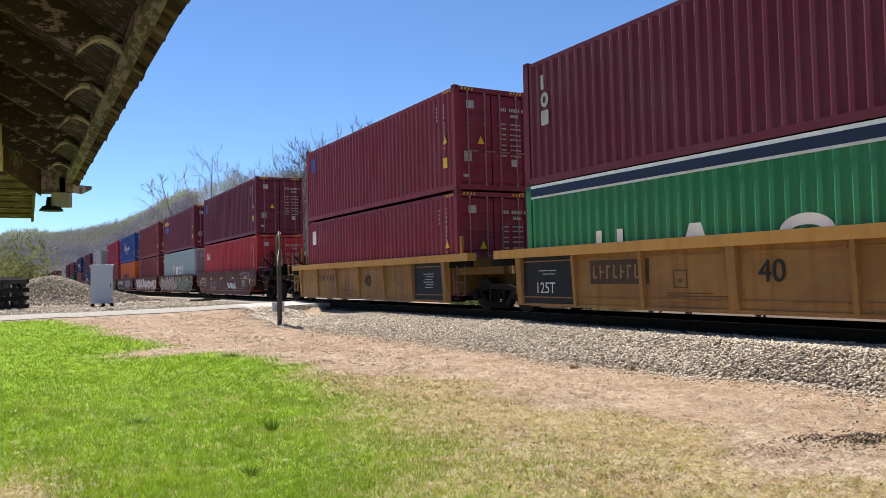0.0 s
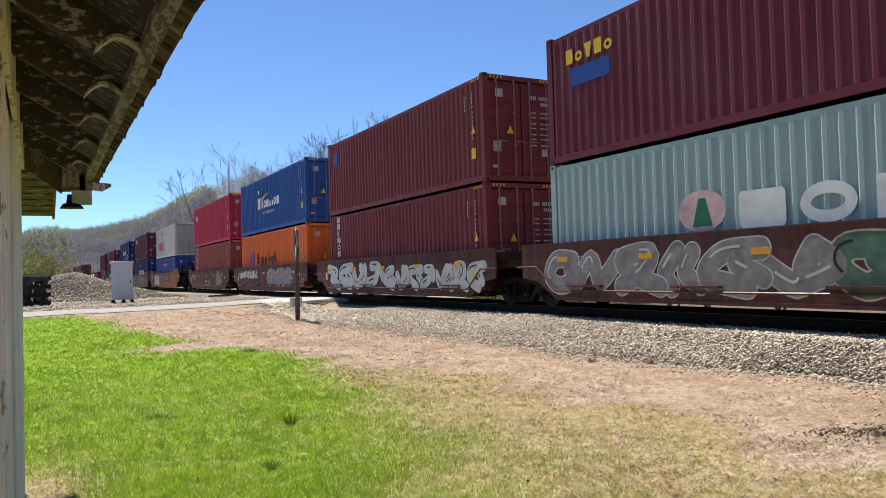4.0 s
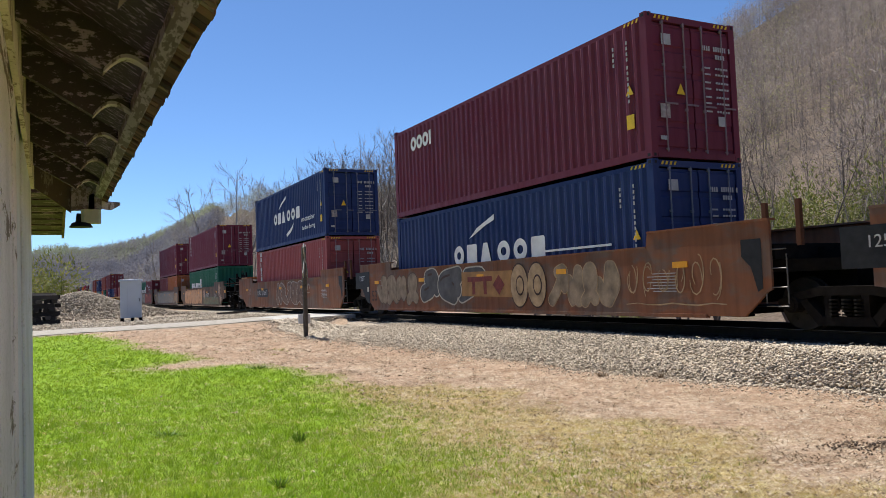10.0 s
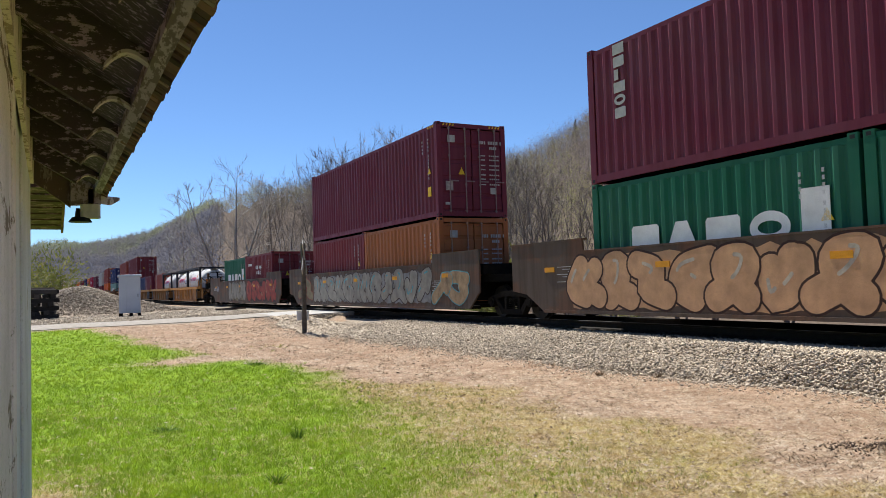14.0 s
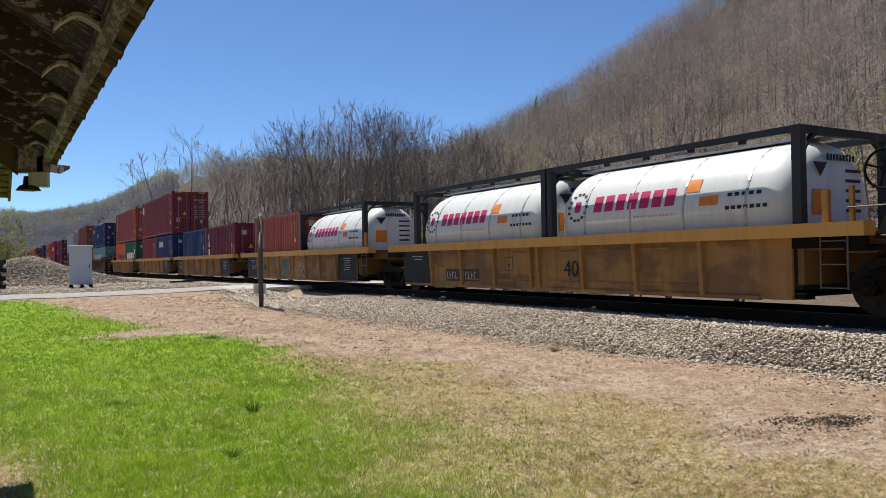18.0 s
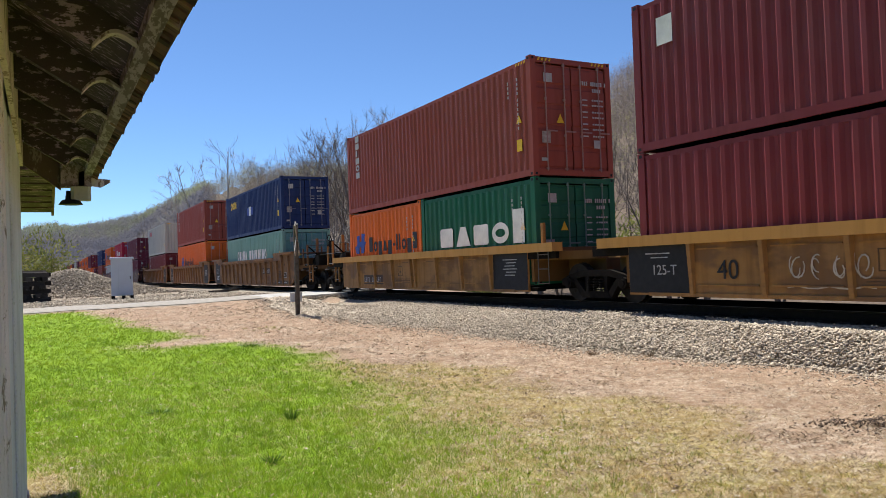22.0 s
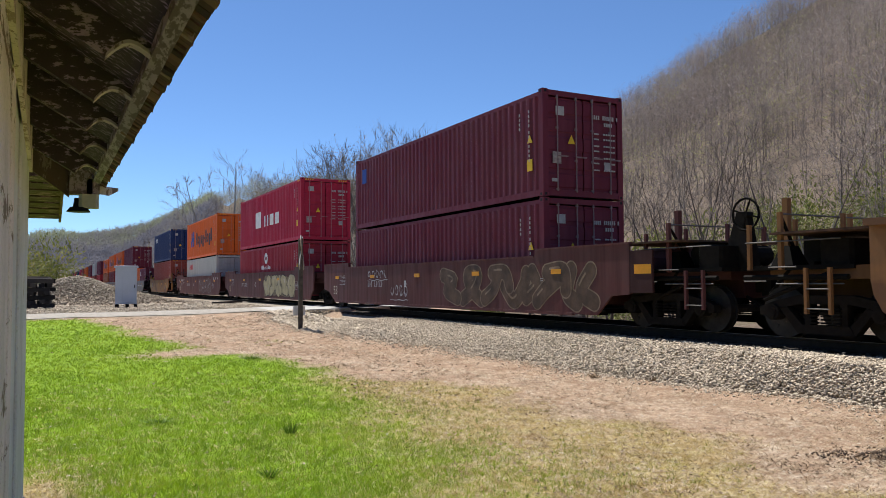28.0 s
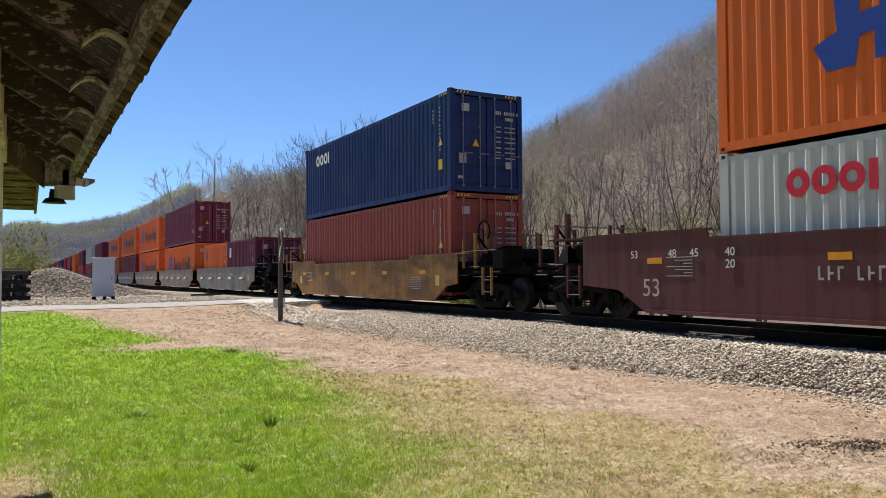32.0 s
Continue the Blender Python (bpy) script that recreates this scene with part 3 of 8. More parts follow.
# ---------------------------------------------------------------- the train: tank containers
def tank_container(y_lead, z, label):
    L, H = 6.058, 2.50
    root = thing("tank_container", (TRACK_X, y_lead + L / 2, z), label, "tank container", "tank containers on the train")
    MOVERS.append(root)
    frame_m = paint((0.016, 0.019, 0.026), 0.15, name="tank_frame_paint")
    tank_m = paint((0.62, 0.62, 0.60), 0.12, 0.3, 0.4, name="tank_paint")

    def ends():
        b = Build()
        for sx in (-1, 1):
            b.box(min(sx * W, sx * (W - 0.15)), max(sx * W, sx * (W - 0.15)), 0, 0.15, 0, H)
        b.box(-W + 0.15, W - 0.15, 0, 0.12, 0, 0.16)
        b.box(-W + 0.15, W - 0.15, 0, 0.12, H - 0.12, H)
        for sx in (-1, 1):                                     # curved gusset at the top corners
            for i in range(6):
                a0, a1 = math.pi / 2 * i / 6, math.pi / 2 * (i + 1) / 6
                p = [(sx * (0.55 + 0.55 * math.sin(a)), H - 0.62 + 0.52 * math.cos(a)) for a in (a0, a1)]
                b.profile_y([(p[0][0], p[0][1]), (p[1][0], p[1][1]), (p[1][0], p[1][1] + 0.07), (p[0][0], p[0][1] + 0.07)], 0.02, 0.10)
        return b.mesh("end_frame", frame_m)
    part("end_frame", shaped("tank_end", ends), root, at=(0, -L / 2, 0))
    e = part("end_frame", SHAPES["tank_end"], root, at=(0, L / 2, 0))
    e.rotation_euler = (0, 0, math.pi)
    for sx in (-1, 1):
        def rail():
            b = Build()
            b.box(-0.05, 0.05, -L / 2 + 0.15, L / 2 - 0.15, -0.11, 0)
            for i in range(5):
                y = -L / 2 + 1 + i * 1.05
                b.box(-0.03, 0.03, y, y + 0.12, -0.17, -0.11)
            return b.mesh("top_rail", frame_m)
        part("top_rail", shaped("tank_rail", rail), root, at=(sx * (W - 0.06), 0, H))
        part("bottom_rail", SHAPES["tank_rail"], root, at=(sx * (W - 0.06), 0, 0.16))

    def shell():
        b = Build()
        n, r = 32, 1.13
        ys = [(-L / 2 + 0.14, 0.62), (-L / 2 + 0.20, 0.86), (-L / 2 + 0.32, 1.02), (-L / 2 + 0.50, 1.10), (-L / 2 + 0.72, r)]
        prof = ys + [(-y, rr) for y, rr in reversed(ys)]
        verts = [(rr * math.cos(2 * math.pi * i / n), y, 1.27 + rr * math.sin(2 * math.pi * i / n)) for y, rr in prof for i in range(n)]
        b.v = verts
        for j in range(len(prof) - 1):
            for i in range(n):
                b.f.append((j * n + i, j * n + (i + 1) % n, (j + 1) * n + (i + 1) % n, (j + 1) * n + i))
        b.f.append(tuple(range(n)))
        b.f.append(tuple(range((len(prof) - 1) * n, len(prof) * n)))
        b.mi = [0] * len(b.f)
        return b.mesh("tank_shell", tank_m, smooth=True)
    part("tank_shell", shaped("tank_shell", shell), root, "white barrel-shaped tank shell")

    def band(y):
        b = Build()
        n, r = 28, 1.139
        for i in range(n):
            c, q = math.cos(2 * math.pi * i / n), math.sin(2 * math.pi * i / n)
            b.v += [(rr * c, yy, 1.27 + rr * q) for rr, yy in ((r, y), (r - 0.02, y), (r - 0.02, y + 0.05), (r, y + 0.05))]
            for k in range(4):
                b.f.append((4 * i + k, 4 * i + (k + 1) % 4, 4 * ((i + 1) % n) + (k + 1) % 4, 4 * ((i + 1) % n) + k))
        b.mi = [0] * len(b.f)
        return b.mesh("strap", zinc)
    for y in (-2.0, -0.7, 0.6, 1.9):
        part("strap", shaped(("tank_band", y), lambda: band(y)), root)

    def walkway():
        b = Build()
        b.box(-0.32, 0.32, -L / 2 + 0.15, L / 2 - 0.15, H - 0.10, H - 0.06)
        b.tube((0, 0.2, H - 0.25), (0, 0.2, H - 0.02), 0.25, n=14)
        b.tube((0, -0.5, H - 0.2), (0, -0.5, H - 0.05), 0.08, n=10)
        return b.mesh("walkway", zinc)
    part("walkway", shaped("tank_walk", walkway), root, "galvanised walkway with manhole on top")

    tank_red = shaped("tank_red", lambda: plain("magenta_red_marking", (0.50, 0.02, 0.10), 0.5, var=0.12))

    def marks():
        b = Build()

        def wrap(y0, y1, z0, z1, mi):
            k = 5
            for i in range(k):
                za, zb = z0 + (z1 - z0) * i / k, z0 + (z1 - z0) * (i + 1) / k
                xa, xb = (-math.sqrt(1.134 ** 2 - (q - 1.27) ** 2) for q in (za, zb))
                b.face([(xa, y0, za), (xa, y1, za), (xb, y1, zb), (xb, y0, zb)], mi)
        for k in range(7):                                     # plain blocks in place of the name
            y = 1.66 - 0.316 * k
            wrap(y - 0.23, y, 1.45, 1.77, 0)
        for i in range(14):                                    # ring of dashes round a sign
            a = 2 * math.pi * i / 14
            wrap(2.17 + 0.27 * math.cos(a) - 0.04, 2.17 + 0.27 * math.cos(a) + 0.04, 1.59 + 0.28 * math.sin(a) - 0.025, 1.59 + 0.28 * math.sin(a) + 0.025, 2)
        wrap(2.09, 2.25, 1.48, 1.70, 0)
        wrap(-1.43, -1.03, 1.40, 1.56, 1)
        wrap(-1.00, -0.70, 1.66, 1.88, 1)
        for i in range(5):
            wrap(-1.70 - 0.14 * i, -1.61 - 0.14 * i, 1.52, 1.58, 2)
        for i in range(7):
            wrap(-1.66 - 0.12 * i, -1.58 - 0.12 * i, 1.30, 1.36, 2)
        for i in range(12):
            wrap(0.46 - i * 0.09, 0.52 - i * 0.09, 1.27, 1.31, 3)
        return b.mesh("tank_marks", tank_red, orange_mark, black_mark, pale_mark)
    tagged(part("painted_mark", shaped("tank_marks", marks), root, "red name blocks and orange hazard panel"), kind="stuff")

    def end_marks():
        b = Build()
        b.box(-0.72, -0.30, -0.004, 0, 1.15, 1.55, 1)
        b.profile_y([(-0.70, 1.98), (-0.34, 1.98), (-0.52, 1.75)], -0.004, 0, 2)
        for i in range(5):
            b.box(0.15, 0.55, -0.004, 0, 1.2 + i * 0.16, 1.25 + i * 0.16, 2)
        b.box(0.42, 0.55, -0.004, 0, 0.7, 0.98, 0)
        for i in range(9):
            b.box(-0.35 + i * 0.085, -0.29 + i * 0.085, -0.004, 0, 2.02, 2.12, 2)
        return b.mesh("tank_end_marks", red_mark, orange_mark, black_mark)
    tagged(part("painted_mark", shaped("tank_end_marks", end_marks), root, at=(0, -L / 2 + 0.135, 0)), kind="stuff")
    return root


# ---------------------------------------------------------------- the train: well cars
SX = -1.52               # outer face of a car's side

# paint, well length, top of the side, raised ends, ribs, black end panels
CARS = {
    "yellow": (YELLOW, 12.35, 1.47, 0.0, True, True),
    "yellow_low": (YELLOW, 12.35, 1.31, 0.0, True, True),
    "brown": (BROWN, 12.35, 1.44, 0.0, False, False),
    "rust53": (RUSTCAR, 16.3, 1.50, 0.28, False, False),
    "olive53": (OLIVECAR, 16.3, 1.52, 0.27, False, False),
    "ribbed53": (TAN, 16.3, 1.54, 0.20, True, True),
    "brown53": (FECBROWN, 16.3, 1.51, 0.16, False, False),
    "tan": (YELLOW, 12.35, 1.36, 0.12, False, False),
    "grey": (GREYCAR, 12.35, 1.40, 0.0, False, False),
}
CAR_LABEL = {
    "yellow": "weathered yellow well car with upright side ribs",
    "yellow_low": "weathered yellow well car with low ribbed sides",
    "brown": "dark brown smooth-sided well car with painted graffiti",
    "rust53": "rusty orange-brown long well car with graffiti",
    "olive53": "grime-covered long well car painted with large graffiti",
    "ribbed53": "tan long well car with many upright ribs",
    "brown53": "brown smooth-sided long well car with white numbers",
    "tan": "tan short well car with dented sides",
    "grey": "grey dusty well car with step brackets",
}


def side_outline(wl, top, raised, ribs=False, lead="joint", trail="joint"):
    h = wl / 2
    e = h + 1.2 if trail == "end" and wl > 14 and not ribs else h + 0.75
    g = h + 1.2 if lead == "end" and wl > 14 else h + 0.75            # the leading end of a long car reaches further, as does its trailing end
    if ribs:                                              # square foot, then an arch over the truck
        n, q = (h - 5.9, 0.38) if wl > 14 else (h - 0.05, 0.3)
        f = h + 0.2 if wl > 14 else h - 0.05
        pts = [(-f, 0.22), (f, 0.22)] + [(f + (e - f) * math.sin(a), 0.30 + 0.66 * (1 - math.cos(a))) for a in (0.0, 0.4, 0.8, 1.2, 1.5)]
        if wl < 14:                                           # a plain beam over the truck
            return [(-f, 0.22), (f, 0.22), (f, top), (-f, top)]
        if raised:
            s = 5.9
            pts += [(e, top + raised), (s, top + raised), (s, top), (-s, top), (-s, top + raised), (-e, top + raised)]
        else:
            pts += [(e, top), (-e, top)]
        return pts + [(-(f + (e - f) * math.sin(a)), 0.30 + 0.66 * (1 - math.cos(a))) for a in (1.5, 1.2, 0.8, 0.4, 0.0)]
    pts = [(-h + 0.55, 0.22) if wl < 14 else (-h - 0.2, 0.24), (h - 0.55, 0.22), (h + 0.15, 0.62), (e, 0.70)]
    if raised:
        pts += [(e, top + raised), (h - 2.0, top + raised), (h - 2.05, top), (-h + 2.05, top), (-h + 2.0, top + raised), (-g, top + raised)]
    else:
        pts += [(e, top), (-e, top)]
    return pts + ([(-e, 0.70), (-h - 0.15, 0.62)] if wl < 14 else [(-g, 0.68), (-h - 0.66, 0.64)])


def car_side(kind, lead, trail):
    def make():
        rgb, wl, top, raised, ribs, panels = CARS[kind]
        b = Build()
        b.profile_x(side_outline(wl, top, raised, ribs, lead, trail), 0, 0.05)
        b.box(-0.03, 0.06, -wl / 2 + 0.6, wl / 2 - 0.6, 0.205, 0.27)
        return b.mesh("side")
    return make


def chord_mesh(kind, lead, trail):
    def make():
        rgb, wl, top, raised, ribs, panels = CARS[kind]
        h = wl / 2 + 0.75
        b = Build()
        out = -0.12 if ribs else -0.015
        if raised and ribs:
            b.box(out - 0.03, 0.16, -5.9, 5.9, top - 0.07, top + 0.03)
            b.box(out + 0.03, 0.0, -5.9, 5.9, top - 0.16, top - 0.07)
            for sy in (-1, 1):
                b.box(out - 0.02, 0.16, min(sy * 5.88, sy * h), max(sy * 5.88, sy * h), top + raised - 0.06, top + raised + 0.035)
                b.box(out, 0.0, min(sy * 5.88, sy * 7.0), max(sy * 5.88, sy * 7.0), top - 0.13, top + raised - 0.06)
        elif raised:
            b.box(out, 0.16, -h + 2.8, h - 2.8, top, top + 0.035)
            b.box(out, 0.16, -h - (0.45 if lead == "end" else 0), -h + 2.75, top + raised, top + raised + 0.035)
            b.box(out, 0.16, h - 2.75, h + (0.45 if trail == "end" else 0), top + raised, top + raised + 0.035)
        else:
            b.box(out, 0.16, -h - (0.35 if ribs else 0), h, top - (0.17 if ribs else 0.0), top + 0.03)
        return b.mesh("top_chord")
    return make


def rib_places(wl, kind):
    if wl > 14:
        return [1.03 * k for k in range(-6, 7)]
    if kind == "yellow":
        return [-5.95, -4.0, -2.05, 0.0, 2.05, 4.0, 5.95]
    return [-4.5, -3.0, -1.55, -0.14, 0.14, 1.55, 3.0, 4.5]


def rib_mesh(top, wide=0.0):
    def make():
        b = Build()
        w = 0.04 + wide
        g = w + 0.012
        b.solid([(-0.045, -w, 0.24), (0, -g, 0.24), (0, g, 0.24), (-0.045, w, 0.24)],
                [(-0.115, -w, top - 0.12), (0, -g, top - 0.12), (0, g, top - 0.12), (-0.115, w, top - 0.12)])
        return b.mesh("rib")
    return make


def end_deck(kind, tail):
    """The sloped end of the car from the well to the joint or, at a car's end, to the coupler."""
    def make():
        rgb, wl, top, raised, ribs, panels = CARS[kind]
        b = Build()
        b.box(-1.45, 1.45, 0, 0.10, 0.45, top - 0.06)                         # bulkhead
        reach = tail
        b.solid([(-1.40, 0.1, 0.95), (1.40, 0.1, 0.95), (1.40, 0.1, 1.16), (-1.40, 0.1, 1.16)],
                [(-0.75, reach, 0.95), (0.75, reach, 0.95), (0.75, reach, 1.14), (-0.75, reach, 1.14)])
        b.box(-0.42, 0.42, 0.1, reach, 0.62, 0.95)                              # centre sill
        for sx in (-1, 1):
            b.box(min(sx * 0.55, sx * 1.35), max(sx * 0.55, sx * 1.35), 0.1, 0.7, 1.16, top - 0.12)
        return b.mesh("end_deck")
    return make


def floor_frame(kind):
    def make():
        wl = CARS[kind][1]
        b = Build()
        for i in range(7):
            y = -wl / 2 + 0.4 + i * (wl - 0.8) / 6
            b.box(-1.47, 1.47, y - 0.15, y + 0.15, 0.24, 0.35)
        b.box(-1.30, -1.05, -wl / 2, wl / 2, 0.22, 0.31)
        b.box(1.05, 1.30, -wl / 2, wl / 2, 0.22, 0.31)
        return b.mesh("floor")
    return make


def brake_stand():
    """End platform with its posts, air reservoir, valve box and pipes."""
    b = Build()
    b.box(-1.2, 1.2, -1.0, 0.9, 1.10, 1.17)
    b.solid([(-0.95, 0.20, 1.17), (-0.55, 0.20, 1.17), (-0.55, 0.62, 1.17), (-0.95, 0.62, 1.17)], [(-0.85, 0.34, 1.50), (-0.62, 0.34, 1.50), (-0.62, 0.52, 1.50), (-0.85, 0.52, 1.50)])
    b.tube((-1.30, 0.15, 1.98), (-0.55, 0.45, 1.40), 0.03, n=6)
    b.tube((-1.15, -0.6, 1.05), (-1.15, 0.6, 0.62), 0.035, n=6)
    b.tube((-1.05, 0.2, 1.10), (-0.7, 0.85, 0.70), 0.03, n=6)
    b.tube((-0.7, 0.85, 0.70), (-0.35, 0.95, 0.40), 0.025, n=6)
    b.tube((-1.25, -0.95, 0.98), (-1.25, 0.9, 0.98), 0.045, n=6)
    return b.mesh("platform", steel_dark)


STAND_POSTS = ((-1.30, 0.15, 2.02, 0.035), (-1.30, 0.75, 1.85, 0.03), (-0.75, 0.45, 2.30, 0.05), (-0.55, 0.45, 1.95, 0.03), (0.2, 0.1, 2.05, 0.03), (0.9, 0.45, 2.1, 0.035), (1.30, 0.15, 2.02, 0.035))


def stand_parts(p, mat):
    """Posts, step stiles, air reservoir and valve boxes of an end platform."""
    for x, y, z1, w in STAND_POSTS:
        part("post", in_paint(("post", z1, w), lambda: Build().box(-w, w, -w, w, 0, z1 - 1.1).mesh("post"), mat), p, at=(x, y, 1.1))
    for y in (-0.75, -0.35):
        part("step_stile", in_paint("step_stile", lambda: Build().box(-0.03, 0.03, -0.025, 0.025, 0, 0.7).mesh("step_stile"), mat), p, at=(-1.39, y, 0.42))
    part("air_reservoir", shaped("air_reservoir", lambda: Build().tube((-0.9, 0, 0), (0.9, 0, 0), 0.2, n=12).mesh("air_reservoir", steel_dark)), p, at=(0, -0.2, 1.42))
    part("valve_box", shaped("valve_box", lambda: Build().box(-0.3, 0.3, -0.275, 0.275, 0, 0.38, bevel=0.05).mesh("valve_box", steel_dark)), p, at=(-0.85, -0.675, 1.17))
    part("valve_box", shaped("tall_valve_box", lambda: Build().box(-0.3, 0.3, -0.125, 0.125, 0, 0.55, bevel=0.03).mesh("valve_box", steel_dark)), p, at=(0.05, 0.425, 1.15))


def grab_irons():
    b = Build()
    for y0, y1, z in ((-0.75, -0.35, 0.50), (-0.75, -0.35, 0.80), (0.35, 0.78, 0.92), (-0.2, 0.3, 1.14)):
        b.tube((-1.41, y0, z), (-1.41, y1, z), 0.012, n=5)
    b.tube((-1.34, -0.9, 1.55), (-1.34, 0.8, 1.55), 0.012, n=5)
    b.tube((-1.30, 0.15, 1.99), (1.30, 0.15, 1.99), 0.014, n=5)
    b.tube((-1.36, -0.95, 0.88), (-1.36, 0.2, 0.88), 0.012, n=5)
    return b.mesh("grab_irons", steel_worn)


def brake_wheel():
    b = Build()
    n, r = 16, 0.28
    for i in range(n):
        a0, a1 = 2 * math.pi * i / n, 2 * math.pi * (i + 1) / n
        b.tube((0, r * math.cos(a0), r * math.sin(a0)), (0, r * math.cos(a1), r * math.sin(a1)), 0.022, n=5)
    for i in range(4):
        a = math.pi / 2 * i + 0.3
        b.tube((0, 0, 0), (0.03, r * math.cos(a), r * math.sin(a)), 0.016, n=5)
    b.tube((-0.02, 0, 0), (0.14, 0, 0), 0.05, n=8)
    return b.mesh("brake_wheel", steel_dark)


def ladder():
    b = Build()
    b.tube((0, -0.2, 0.40), (0, -0.2, 1.18), 0.012, n=6)
    return b.mesh("ladder")


def coupler():
    b = Build()
    b.box(-0.12, 0.12, 0, 0.75, 0.72, 0.92)
    b.solid([(-0.2, 0.75, 0.66), (0.2, 0.75, 0.66), (0.2, 0.75, 0.98), (-0.2, 0.75, 0.98)], [(-0.05, 1.0, 0.68), (0.2, 0.95, 0.68), (0.2, 0.95, 0.96), (-0.05, 1.0, 0.96)])
    b.tube((0.35, 0.2, 0.8), (0.35, 0.95, 0.45), 0.03, n=6)
    return b.mesh("coupler", steel_dark)


def truck_frame():
    """Cast side frame: a top bar, a hanging truss with two openings, and the bearing ends."""
    b = Build()
    b.profile_x([(-1.18, 0.50), (-0.90, 0.60), (-0.45, 0.70), (0.45, 0.70), (0.90, 0.60), (1.18, 0.50), (1.18, 0.36), (1.04, 0.36), (0.98, 0.46), (0.42, 0.56), (-0.42, 0.56), (-0.98, 0.46), (-1.04, 0.36), (-1.18, 0.36)], -0.09, 0.07)
    for sy in (-1, 1):
        b.profile_x([(sy * 0.80, 0.48), (sy * 0.66, 0.51), (sy * 0.40, 0.24), (sy * 0.48, 0.10)], -0.09, 0.07)
        b.profile_x([(sy * 0.24, 0.57), (sy * 0.36, 0.57), (sy * 0.36, 0.20), (sy * 0.24, 0.20)], -0.08, 0.07)
        b.tube((-0.15, sy * 0.9, 0.42), (0.05, sy * 0.9, 0.42), 0.13, n=12)
        b.tube((-0.17, sy * 0.9, 0.42), (-0.15, sy * 0.9, 0.42), 0.08, n=8)
    b.profile_x([(-0.48, 0.10), (0.48, 0.10), (0.40, 0.24), (-0.40, 0.24)], -0.10, 0.08)
    return b.mesh("side_frame", truck_black)


def springs():
    b = Build()
    for y in (-0.2, 0.0, 0.2):
        for i in range(5):
            b.tube((-0.09, y, 0.26 + i * 0.055), (-0.09, y, 0.285 + i * 0.055), 0.075, n=8)
    return b.mesh("spring", steel_dark)


def wheelset():
    b = Build()
    b.tube((-1.05, 0, 0), (1.05, 0, 0), 0.08, n=8)
    for sx in (-1, 1):
        n = 26
        b.tube((sx * 0.72, 0, 0), (sx * 0.84, 0, 0), 0.42, n=n)
        b.tube((sx * 0.69, 0, 0), (sx * 0.72, 0, 0), 0.45, n=n)
        b.tube((sx * 0.84, 0, 0), (sx * 0.87, 0, 0), 0.16, n=12)
        for k in range(3):
            a = 2 * math.pi * k / 3
            b.box(sx * 0.845 - 0.006, sx * 0.845 + 0.006, 0.27 * math.cos(a) - 0.03, 0.27 * math.cos(a) + 0.03, 0.27 * math.sin(a) - 0.03, 0.27 * math.sin(a) + 0.03)
    return b.mesh("wheelset", tyre_steel)


WHEELS = {-0.9: [], 0.9: []}


def truck(parent, y):
    b = shaped("bolster", lambda: Build().box(-1.0, 1.0, -0.16, 0.16, 0.42, 0.66).mesh("truck", truck_black))
    t = part("truck", b, parent, "dark cast-steel truck with two axles", (0, y, 0))
    for sx in (-1, 1):
        f = part("side_frame", shaped("truck_frame", truck_frame), t, at=(sx * 1.02, 0, 0))
        f.scale = (-sx, 1, 1)
        part("spring", shaped("springs", springs), t, at=(sx * 1.0, 0, 0))
    for dy in (-0.9, 0.9):
        WHEELS[dy].append(part("wheelset", shaped("wheelset", wheelset), t, at=(0, dy, 0.42)))
    return t


def ribbon(b, pts, w0, w1, x, mi):
    """A bent stroke of changing width laid on the side."""
    n = len(pts)
    left, right = [], []
    for i, (y, q) in enumerate(pts):
        a, c = pts[max(i - 1, 0)], pts[min(i + 1, n - 1)]
        dy, dz = c[0] - a[0], c[1] - a[1]
        m = math.hypot(dy, dz) or 1.0
        u = i / (n - 1)
        w = (w0 + (w1 - w0) * u) * (0.75 + 0.5 * math.sin(math.pi * u))
        left.append((x, y - dz / m * w, q + dy / m * w))
        right.append((x, y + dz / m * w, q - dy / m * w))
    for i in range(n - 1):
        b.face([left[i], right[i], right[i + 1], left[i + 1]], mi)


SKELETONS = (
    (((-0.6, 0.2), (-0.25, 0.95), (0.15, 0.15), (0.6, 0.9)),),
    (((0.5, 0.9), (-0.4, 0.98), (-0.62, 0.4), (0.0, 0.03), (0.5, 0.35), (0.1, 0.62)),),
    (((-0.6, 0.1), (0.0, 0.4), (0.45, 0.9)), ((-0.05, 0.98), (0.55, 0.95), (0.62, 0.45))),
    (((-0.35, 1.0), (-0.62, 0.35), (-0.2, 0.0)), ((0.35, 0.95), (0.05, 0.4), (0.55, 0.05))),
    (((0.55, 1.0), (-0.3, 0.85), (-0.55, 0.35), (0.25, 0.0)), ((0.2, 0.55), (0.6, 0.3))),
    (((-0.6, 0.95), (0.35, 0.75), (-0.35, 0.35), (0.6, 0.05)),),
    (((-0.6, 0.0), (0.2, 0.45), (0.3, 1.0), (-0.35, 0.9), (-0.1, 0.4), (0.6, 0.0)),),
    (((-0.6, 0.6), (-0.2, 0.05), (0.15, 0.55), (0.3, 0.98)), ((0.2, 0.05), (0.62, 0.5), (0.55, 0.95))),
)


